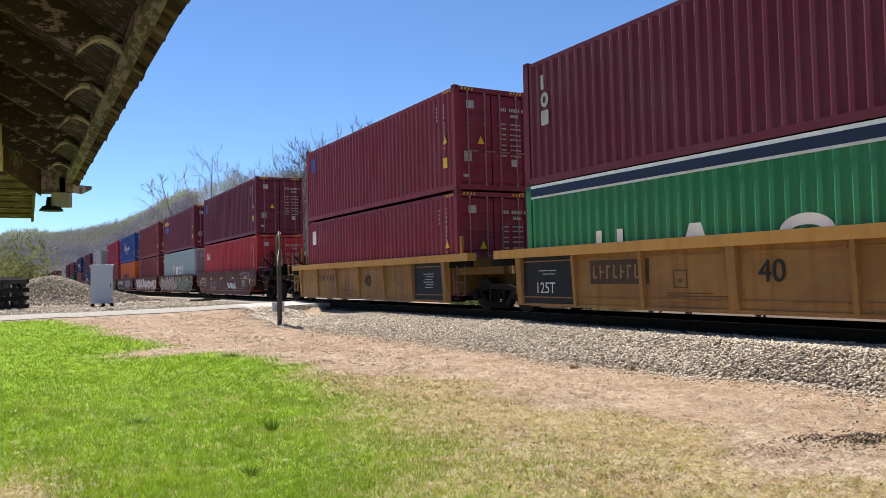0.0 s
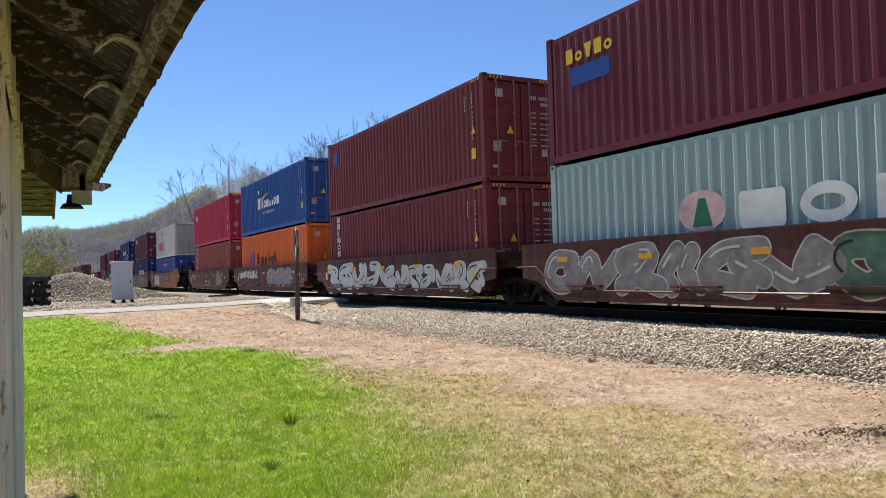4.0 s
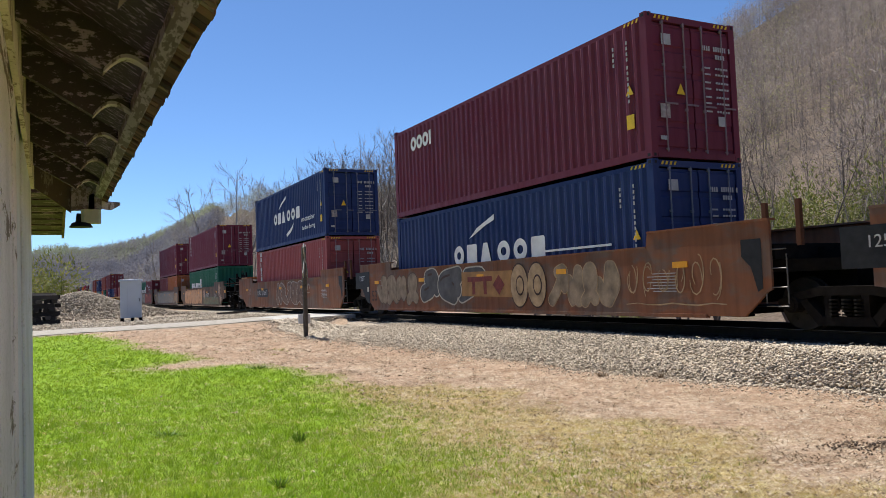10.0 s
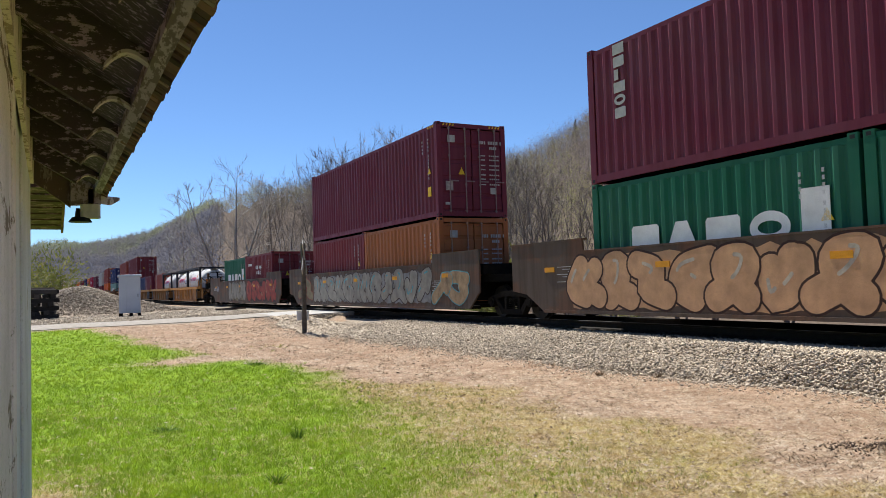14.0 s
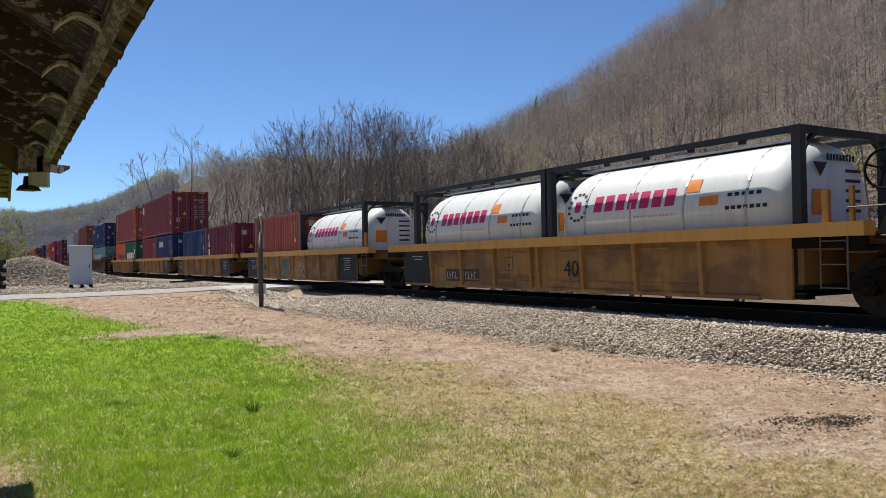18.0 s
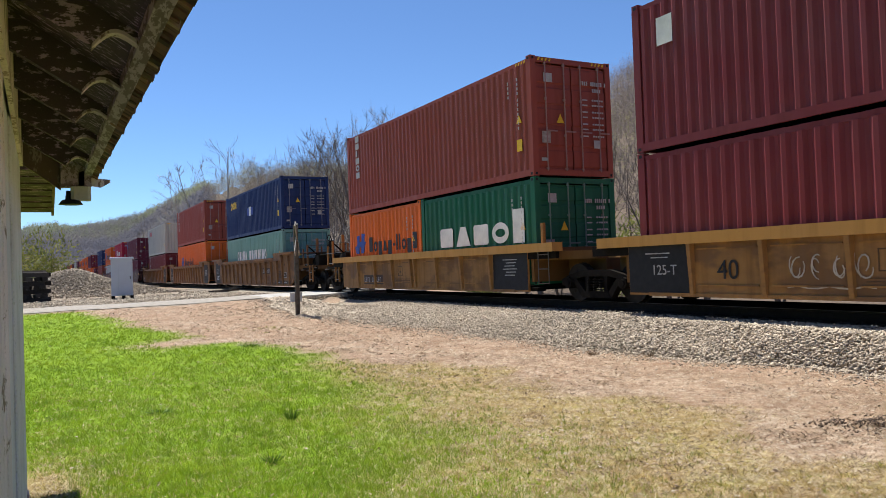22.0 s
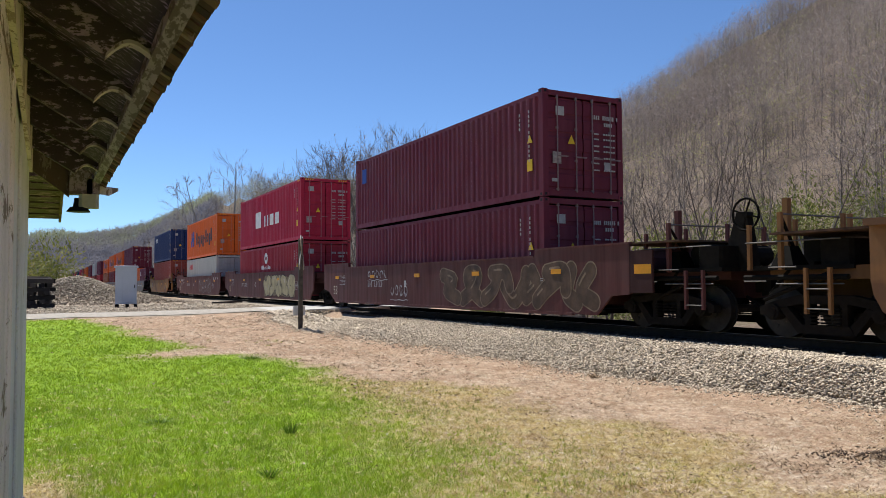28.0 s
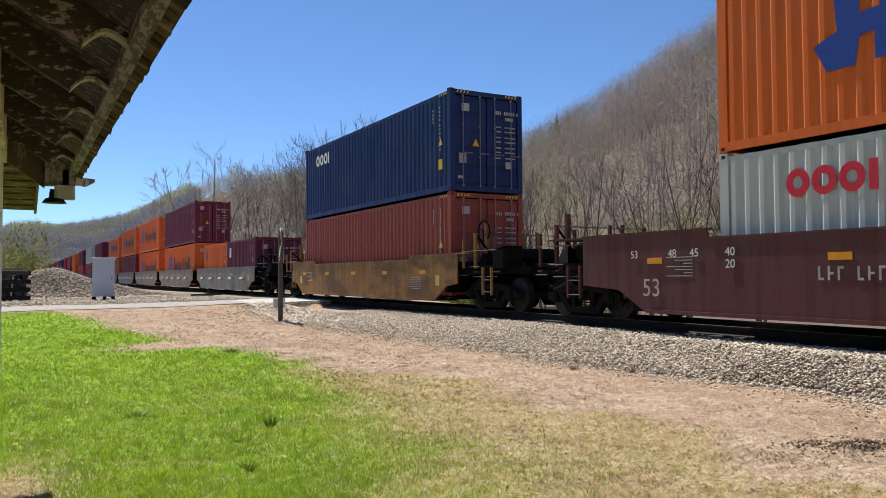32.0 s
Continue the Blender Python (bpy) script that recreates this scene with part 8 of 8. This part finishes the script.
def twig_material(name, stops, spread=0.28):
    """Bark and bud colours, with haze in the far ones: one tone for each tree, with a little variation from twig to
    twig.
    """
    m, nt, sh = material(name)
    at = nt.nodes.new("ShaderNodeAttribute")
    at.attribute_name = "tone"
    c = ramp(nt, at.outputs["Fac"], stops)
    isl = nt.nodes.new("ShaderNodeNewGeometry").outputs["Random Per Island"]
    c = mix(nt, 1.0, c, ramp(nt, isl, ((0.0, 1 - spread), (1.0, 1 + 0.0))), "MULTIPLY")
    nt.links.new(c, sh.inputs["Base Color"])
    sh.inputs["Roughness"].default_value = 0.95
    sh.inputs["Specular IOR Level"].default_value = 0.1
    thin = nt.nodes.new("ShaderNodeBsdfTranslucent")          # clusters of twigs let light through
    nt.links.new(c, thin.inputs["Color"])
    both = nt.nodes.new("ShaderNodeMixShader")
    both.inputs[0].default_value = 0.45
    nt.links.new(sh.outputs[0], both.inputs[1])
    nt.links.new(thin.outputs[0], both.inputs[2])
    nt.links.new(both.outputs[0], nt.nodes["Material Output"].inputs["Surface"])
    return m


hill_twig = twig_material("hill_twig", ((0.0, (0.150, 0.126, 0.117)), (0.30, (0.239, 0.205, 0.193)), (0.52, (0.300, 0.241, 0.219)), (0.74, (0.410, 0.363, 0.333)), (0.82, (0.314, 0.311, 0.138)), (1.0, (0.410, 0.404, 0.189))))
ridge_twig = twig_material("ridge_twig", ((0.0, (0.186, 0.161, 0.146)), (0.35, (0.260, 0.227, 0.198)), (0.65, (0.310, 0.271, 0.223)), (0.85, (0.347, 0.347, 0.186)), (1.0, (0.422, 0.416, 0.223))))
# far trees: aerial haze is painted in as a bluish cast
hazed_far_twig = twig_material("hazed_far_twig", ((0.0, (0.173, 0.178, 0.218)), (0.35, (0.224, 0.221, 0.252)), (0.62, (0.256, 0.241, 0.244)), (0.80, (0.269, 0.288, 0.192)), (1.0, (0.346, 0.369, 0.237))), 0.12)

# near hillside
hill_trees = grown(300, 7, 10.0, 3.4, 175, 0.64, 0.030, 0.065, 0.10)
spots = spots_on(42, 3800, 27, 66, 0.0, 1.04)
tone = 0.40 * patchy(spots, 30.0) + np.random.default_rng(1).normal(0.20, 0.23, len(spots))
low = np.interp(np.degrees(np.arctan2(spots[:, 0], spots[:, 1])), (30, 36, 40), (0.30, 0.22, 0.0))      # more green towards the notch
green = np.random.default_rng(4).random(len(spots)) < 0.08 + low + 0.12 * (patchy(spots, 18.0, 3.0) > 0.85)
tone = np.where(green, 0.80 + 0.2 * np.random.default_rng(5).random(len(spots)), np.clip(tone, 0, 0.74))
woods("bare_woods", 41, hill_trees, spots, hill_twig, "bare grey-brown woods with scattered budding trees on the near hillside", tones=tone)
# middle hill, green along the ridge
spots = spots_on(52, 2400, 8, 29, 0.0, 1.05)
rr = np.hypot(spots[:, 0], spots[:, 1]) / np.interp(np.degrees(np.arctan2(spots[:, 0], spots[:, 1])), HILL_AZ, HILL_R)
tone = 0.3 * patchy(spots, 45.0, 2.0) + np.random.default_rng(2).normal(0.15, 0.16, len(spots)) + 0.62 * np.clip((rr - 0.72) / 0.25, 0, 1)
woods("bare_woods", 53, hill_trees, spots, ridge_twig, "bare woods on the middle hill, green along the ridge", tones=np.clip(tone, 0, 1))
# far ridge across the valley
ridge_trees = grown(320, 5, 9.5, 3.4, 44, 1.6, 0.22, 0.2, 0.15)
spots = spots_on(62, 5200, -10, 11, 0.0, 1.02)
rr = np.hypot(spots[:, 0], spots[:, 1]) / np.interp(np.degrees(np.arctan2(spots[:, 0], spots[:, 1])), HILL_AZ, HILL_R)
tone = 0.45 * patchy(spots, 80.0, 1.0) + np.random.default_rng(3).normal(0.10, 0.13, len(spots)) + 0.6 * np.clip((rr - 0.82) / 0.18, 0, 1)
woods("far_woods", 63, ridge_trees, spots, hazed_far_twig, "far bare woods with painted blue-grey haze and a budding green ridge", tones=np.clip(tone, 0, 1))
# belt of trees on the valley floor
r = np.random.default_rng(66)
d, a = r.uniform(210, 480, 1500), np.radians(r.uniform(-9, 8, 1500))
spots = np.stack([d * np.sin(a), d * np.cos(a), ground_z(d * np.sin(a), d * np.cos(a)) - 0.4], -1)
spots = spots[(spots[:, 0] < 2) | (spots[:, 0] > 20)]
woods("valley_woods", 67, ridge_trees, spots, hazed_far_twig, "low bare and budding trees on the valley floor", (0.4, 0.75), np.clip(0.3 + 0.6 * patchy(spots, 25.0), 0, 1))
bud_protos = []
for k in range(4):
    r = np.random.default_rng(500 + k)
    bud_protos.append(joined(stem(9.0, 0.10, r), cloud(r, 420, 9.5, 3.0, 0.55, 0.10, 0.12)))
rb = np.random.default_rng(77)
sp = []
for a, d in ((29.5, 60), (30.5, 66), (31.3, 58), (28.6, 72), (41, 60), (47, 66), (50, 68), (53, 66), (55.5, 64), (57.5, 63), (20.5, 95), (43.5, 66), (45, 66), (51.5, 67), (58.5, 63), (0.2, 80), (-0.6, 76), (-1.5, 84)):
    for _ in range(5):
        x, y = at_az(a + rb.normal(0, 0.6), d + rb.normal(0, 4))
        sp.append((x, y, float(ground_z(x, y)) - 1.5))
woods("budding_shrubs", 49, bud_protos, np.array(sp), bud, "yellow-green budding shrubs behind the track", (0.4, 0.85))

# trees of several stems that spread from one foot
for k, (a, d, top, stems) in enumerate(((44.9, 44, 10.6, 5), (40.2, 50, 10.0, 3), (38.4, 53, 9.4, 3), (36.7, 55, 9.0, 3), (47.2, 46, 9.8, 2), (52.0, 46, 11.5, 4))):
    x, y = at_az(a, d)
    h = top - float(ground_z(x, y)) + 0.2
    t, c = tree_arrays(700 + 10 * k, h, 4 * stems + 6, 0.30, 0.34, 0.8, 5, 0.16 + 0.05 * stems, 5)
    near_trees.append((mesh_np("trunk", *t, dark_bark), mesh_np("crown", *c, dark_bark)))
    bare_tree(x, y, 14.0, len(near_trees) - 1, "bare tree with several dark stems spreading from one foot")

evergreen = islands("evergreen", ((0.0, (0.012, 0.028, 0.016)), (1.0, (0.03, 0.055, 0.03))), 0.9)


def conifer():
    r = np.random.default_rng(9)
    v, f = [], []
    for i in range(120):
        z = 1.5 + 8.5 * i / 120
        w = 1.9 * (1 - i / 125)
        a = r.uniform(0, 6.28)
        p = np.array([math.cos(a) * w, math.sin(a) * w, z - 0.5 * w])
        t = np.array([-math.sin(a), math.cos(a), 0]) * 0.35 * w
        v += [(0, 0, z + 0.3), p + t, p - t]
        f.append((3 * i, 3 * i + 1, 3 * i + 2))
    return np.array(v), np.array(f)


ev = [at_az(a, d) for a, d in ((36.15, 262), (37.9, 262), (1.5, 700), (2.3, 720), (6.5, 600))]
woods("evergreens", 71, [conifer()], np.array([(x, y, float(ground_z(x, y))) for x, y in ev]), evergreen, "a few dark conifers on the ridge")

# ---------------------------------------------------------------- grass and straw
grass_mat = islands("grass_blade", ((0.0, (0.269, 0.440, 0.014)), (0.45, (0.409, 0.616, 0.022)), (0.88, (0.482, 0.682, 0.033)), (1.0, (0.627, 0.704, 0.099))), 0.6, translucent=0.35, patches=(((0.52, 0.61, 0.045), 0.42, 0.6), ((0.21, 0.34, 0.012), 1.1, 0.6), ((0.20, 0.31, 0.012), 6.5, 0.5)))
deep_mat = islands("deep_grass_blade", ((0.0, (0.190, 0.336, 0.009)), (0.6, (0.291, 0.459, 0.013)), (1.0, (0.403, 0.571, 0.028))), 0.6, translucent=0.3)
straw_mat = islands("straw_blade", ((0.0, (0.470, 0.320, 0.195)), (0.30, (0.745, 0.550, 0.344)), (0.70, (0.960, 0.790, 0.530)), (0.80, (0.255, 0.165, 0.098)), (0.90, (0.451, 0.300, 0.177)), (1.0, (0.608, 0.500, 0.242))), 0.8, translucent=0.2, patches=(((0.98, 0.80, 0.61), 0.75, 0.5), ((0.50, 0.33, 0.22), 1.9, 0.4), ((0.36, 0.23, 0.145), 7.5, 0.6), ((1.0, 0.88, 0.70), 10.0, 0.5)))
gold_mat = islands("golden_blade", ((0.0, (0.499, 0.320, 0.099)), (0.28, (0.770, 0.550, 0.198)), (0.60, (1.000, 0.800, 0.396)), (0.70, (0.250, 0.160, 0.054)), (0.80, (0.520, 0.330, 0.126)), (1.0, (0.624, 0.530, 0.108))), 0.75, translucent=0.25, patches=(((0.68, 0.60, 0.16), 1.1, 0.5), ((0.44, 0.28, 0.13), 2.1, 0.55), ((0.46, 0.48, 0.09), 1.6, 0.4), ((0.33, 0.21, 0.09), 7.0, 0.6), ((1.0, 0.86, 0.56), 9.5, 0.55)))
yellowing = islands("yellowing_blade", ((0.0, (0.22, 0.30, 0.03)), (0.4, (0.40, 0.44, 0.07)), (0.8, (0.60, 0.54, 0.15)), (1.0, (0.74, 0.62, 0.32))), 0.7, translucent=0.3)


def blades(n, seed, ok, height, width, lay, near=2.6, far=26.0, clump=1, spread=0.05):
    """Grass in tufts of a few blades that lean out from one root."""
    r = np.random.default_rng(seed)
    m = n // clump
    y = near * (far / near) ** r.random(m)
    a = np.radians(r.uniform(-4, 64, m))
    x = y * np.tan(np.clip(a, -1, 1.1))
    keep = (r.random(m) < ok(x, y)) & (x < 9.4)
    x, y = np.repeat(x[keep], clump), np.repeat(y[keep], clump)
    size = np.repeat(r.uniform(0.6, 1.5, keep.sum()), clump)
    n = len(x)
    t2 = r.uniform(0, 2 * np.pi, n)
    off = np.abs(r.normal(0, spread, n)) * (clump > 1)
    x, y = x + np.cos(t2) * off, y + np.sin(t2) * off
    grow = np.clip(y / 7, 1, 2.6) ** 0.8
    h = height * size * r.uniform(0.5, 1.3, n)
    w = width * grow * r.uniform(0.7, 1.3, n)
    t = r.uniform(0, 2 * np.pi, n)
    bend = h * r.uniform(*lay, n)
    z = ground_z(x, y)
    dx, dy = np.cos(t) * w / 2, np.sin(t) * w / 2
    bx, by = np.cos(t2) * bend, np.sin(t2) * bend
    v = np.stack([np.stack([x - dx, y - dy, z], -1), np.stack([x + dx, y + dy, z], -1),
                  np.stack([x + bx, y + by, z + h * np.clip(1.1 - 0.6 * bend / h, 0.12, 1)], -1)], 1)
    return v.reshape(-1, 3), np.arange(3 * n).reshape(-1, 3)


def lumps(x, y, f=1.0, p=0.0):
    """Uneven patches between 0 and 1."""
    a = np.sin(1.9 * f * x + 1.3 * np.sin(1.1 * f * y + p)) * np.sin(1.6 * f * y + 0.9 * np.sin(1.7 * f * x) + p)
    b = np.sin(4.7 * f * x + 2.1 * f * y + p) * np.sin(5.3 * f * y - 1.7 * f * x)
    return np.clip(0.5 + 0.42 * a + 0.3 * b, 0, 1)


def in_lawn(x, y):
    return lawn_mask(x, y) * ((x > -0.10) | (y > 6.4))


def deep_lawn(x, y):
    edge = np.exp(-((x - np.interp(y, LAWN_Y, LAWN_X) + 0.9) / 0.9) ** 2) * (y > 7)
    return in_lawn(x, y) * np.clip(1.6 * lumps(x, y, 1.1, 2.0) - 0.85 + 0.6 * edge, 0, 1)


def in_straw(x, y):
    return (1 - lawn_mask(x, y)) * (1 - gravel_mask(x, y)) * (x > -0.10) * (0.25 + 0.75 * lumps(x, y, 1.7)) * np.interp(x, (6.0, 7.5), (1.0, 0.85)) * (1 - 0.7 * straw_zone(x, y))


def in_gold(x, y):
    return straw_zone(x, y) * (1 - 0.8 * lawn_mask(x, y)) * (0.3 + 0.7 * lumps(x, y, 1.5, 0.8)) * (x > -0.10)


def some_green(x, y):
    """Yellow-green growth fading out from the lawn, in patches."""
    past = x - np.interp(y, LAWN_Y, LAWN_X)
    near = np.clip(1.1 - past / 2.6, 0.16, 1) * straw_zone(x, y) + 0.5 * np.exp(-(((x - 4.3) / 1.3) ** 2 + ((y - 17.6) / 0.5) ** 2))
    return (1 - lawn_mask(x, y)) * near * np.clip(2.0 * lumps(x, y, 1.25, 0.4) - 0.55, 0, 1) * (1 - gravel_mask(x, y)) * (x > -0.10)


v, f = blades(620000, 81, in_lawn, 0.045, 0.0065, (0.2, 1.0), clump=4, spread=0.02)
tagged(new("lawn_grass", mesh_np("lawn_grass", v, f, grass_mat)), "bright green spring lawn grass", "grass", kind="stuff")
v, f = blades(170000, 84, deep_lawn, 0.055, 0.008, (0.2, 0.9), clump=8, spread=0.03)
tagged(new("dense_grass", mesh_np("dense_grass", v, f, deep_mat)), "denser dark green patches in the lawn", "grass", kind="stuff")
v, f = blades(900000, 82, in_straw, 0.046, 0.0085, (0.8, 2.4), clump=6, spread=0.06)
tagged(new("dry_grass", mesh_np("dry_grass", v, f, straw_mat)), "dry straw-coloured grass and litter", "grass", kind="stuff")
v, f = blades(850000, 86, in_gold, 0.050, 0.008, (0.6, 2.0), clump=7, spread=0.045)
tagged(new("golden_grass", mesh_np("golden_grass", v, f, gold_mat)), "dry golden grass clumps beside the lawn", "grass", kind="stuff")
v, f = blades(230000, 83, some_green, 0.048, 0.008, (0.2, 1.0), clump=9, spread=0.04)
tagged(new("sparse_grass", mesh_np("sparse_grass", v, f, yellowing)), "patchy yellow-green grass in the dry ground", "grass", kind="stuff")

brown_mat = islands("brown_blade", ((0.0, (0.16, 0.10, 0.06)), (0.5, (0.30, 0.20, 0.12)), (1.0, (0.46, 0.34, 0.20))), 0.85, translucent=0.1)


def in_brown(x, y):
    """Darker dead growth in ragged patches on the bare soil."""
    edge = np.clip(1 - np.abs(x - np.interp(y, (3, 6, 11, 13, 20), (5.7, 6.2, 5.8, 4.9, 4.6))) / 1.2, 0, 1)
    return (1 - lawn_mask(x, y)) * (1 - gravel_mask(x, y)) * (x > 0) * np.clip(1.9 * lumps(x, y, 2.1, 1.7) - 1.32 + 0.6 * edge + 0.75 * np.exp(-(((x - 5.6) / 1.4) ** 2 + ((y - 23.5) / 2.2) ** 2)) + 0.8 * np.exp(-(((x - 3.6) / 0.6) ** 2 + ((y - 17.4) / 0.35) ** 2)), 0, 1)


v, f = blades(330000, 87, in_brown, 0.035, 0.010, (0.6, 1.7), clump=10, spread=0.05)
tagged(new("dead_grass", mesh_np("dead_grass", v, f, brown_mat)), "brown patches of dead grass on the bare soil", "grass", kind="stuff")

litter_mat = islands("leaf_litter", ((0.0, (0.14, 0.09, 0.055)), (0.5, (0.30, 0.20, 0.12)), (0.8, (0.50, 0.37, 0.25)), (1.0, (0.78, 0.70, 0.58))), 0.85)


def litter(n, seed):
    """Dead leaves and chips lying on the dry ground."""
    r = np.random.default_rng(seed)
    y = 2.6 * (26 / 2.6) ** r.random(n)
    x = y * np.tan(np.radians(r.uniform(-1, 64, n)))
    by_road = np.exp(-(((x - 5.6) / 1.5) ** 2 + ((y - 23.5) / 2.5) ** 2))
    keep = (x < 9.2) & (r.random(n) < 1.05 - lawn_mask(x, y)) & (x > 0) & (r.random(n) < 0.5 + 0.5 * np.sin(x * 1.7) * np.sin(y * 1.1 + 2) + by_road)
    x, y = x[keep], y[keep]
    n = len(x)
    s = r.uniform(0.008, 0.030, (n, 1)) * np.clip(y / 9, 0.8, 1.2)[:, None]
    a = r.uniform(0, 6.28, n)
    u = np.stack([np.cos(a), np.sin(a), r.normal(0, 0.25, n)], -1) * s
    w = np.stack([-np.sin(a), np.cos(a), r.normal(0, 0.25, n)], -1) * s * 0.6
    c = np.stack([x, y, ground_z(x, y) + 0.012], -1)
    v = np.stack([c - u, c + w, c + u, c - w], 1)
    return v.reshape(-1, 3), np.arange(4 * n).reshape(-1, 4)


v, f = litter(42000, 85)
tagged(new("leaf_litter", mesh_np("leaf_litter", v, f, litter_mat)), "dead leaves and chips on the dry ground", "leaves", kind="stuff")

tuft_dark = islands("tuft_blade", ((0.0, (0.08, 0.16, 0.012)), (1.0, (0.16, 0.28, 0.02))), 0.6, translucent=0.3)
weed_brown = islands("weed_stem", ((0.0, (0.10, 0.065, 0.04)), (0.6, (0.24, 0.16, 0.09)), (1.0, (0.46, 0.33, 0.19))), 0.8)
clod_mat = islands("dark_clod", ((0.0, (0.06, 0.04, 0.028)), (0.55, (0.15, 0.10, 0.065)), (0.8, (0.34, 0.23, 0.15)), (1.0, (0.75, 0.56, 0.38))), 0.95)
r3 = np.random.default_rng(31)


def tuft(n, height, spread, mat):
    a, s = r3.uniform(0, 6.28, n), r3.uniform(0, spread, n)
    x, y = np.cos(a) * s * 0.4, np.sin(a) * s * 0.4
    h = height * r3.uniform(0.5, 1.1, n)
    t = r3.uniform(0, 6.28, n)
    w = 0.006
    v = np.stack([np.stack([x - np.cos(t) * w, y - np.sin(t) * w, np.zeros(n)], -1), np.stack([x + np.cos(t) * w, y + np.sin(t) * w, np.zeros(n)], -1),
                  np.stack([x + np.cos(a) * s, y + np.sin(a) * s, h], -1)], 1)
    return mesh_np("tuft", v.reshape(-1, 3), np.arange(3 * n).reshape(-1, 3), mat)


for x, y, n, h, s, mat, label in ((2.42, 8.22, 80, 0.14, 0.09, tuft_dark, "dark green tuft of tall grass in the lawn"), (8.6, 15.3, 70, 0.20, 0.09, weed_brown, "dry brown weed tuft beside the ballast"),
                                  (8.35, 10.31, 60, 0.12, 0.14, weed_brown, "low dry weed tuft on bare ground"), (9.0, 9.6, 60, 0.12, 0.14, weed_brown, "low dry weed tuft on bare ground"),
                                  (1.75, 6.6, 60, 0.09, 0.12, tuft_dark, "dark green tuft of tall grass in the lawn"),
                                  (1.2, 9.4, 90, 0.08, 0.25, tuft_dark, "dark green tuft of tall grass in the lawn"), (3.6, 14.9, 130, 0.10, 0.3, tuft_dark, "dark green tuft of tall grass in the lawn")):
    thing("grass_tuft", (x, y, float(ground_z(x, y)) - 0.005), label, "grass tuft", mesh=tuft(n, h, s, mat))


def clods(r, n):
    """Crumbs of dug soil in two low heaps, thinning outwards."""
    k = r.random(n) < 0.85
    a, d = r.uniform(0, 6.28, n), np.abs(r.normal(0, 0.17, n))
    x = np.where(k, 0.0, -0.30) + 1.5 * d * np.cos(a)
    y = np.where(k, 0.0, 0.30) + 0.9 * d * np.sin(a)
    return np.stack([x, y, np.where(k, 0.075, 0.03) * np.exp(-(d / 0.16) ** 2)], -1)


thing("soil_heap", (6.93, 4.36, float(ground_z(6.93, 4.36))), "low heap of dark dug soil crumbs on dry grass", "soil heap", kind="stuff", mesh=rocks(900, clods, 0.013, 19, clod_mat, "soil_heap"))

# ---------------------------------------------------------------- ties, last of all
tie_shape = Build().box(-1.3, 1.3, -0.115, 0.115, -0.35, -0.172, bevel=0.01).mesh("tie", tie_mat)
for k in range(150):
    part("tie", tie_shape, track, at=(0, 1.0 + 0.52 * k, 0))


# ---------------------------------------------------------------- what moves
def motions():
    # metres that the train has run since the start
    run = ((0, 0), (4, 50.99), (8, 102.55), (12, 155.34), (16, 209.01), (20, 263.35), (24, 318.44), (28, 374.33), (32, 430.87))
    for ob in MOVERS:
        x, y, z = ob.location
        walk(ob, [(t, pose(x, y - s, z)) for t, s in run])
    # wheels roll as far as the train runs; alike wheels share one set of keys
    curve = np.polyfit([t for t, s in run], [s for t, s in run], 4)
    for dy, wheels in WHEELS.items():
        rows = []
        for k in range(32 * FPS + 1):
            t = k / FPS
            rows.append((t, pose(0, dy, 0.42, math.degrees(np.polyval(curve, t) / 0.42) % 360.0)))
        walk(wheels[0], rows)
        rolling = wheels[0].animation_data.action
        for w in wheels[1:]:
            w.rotation_mode = "QUATERNION"
            w.animation_data_create().action = rolling
            w.animation_data.action_slot = rolling.slots[0]


motions()
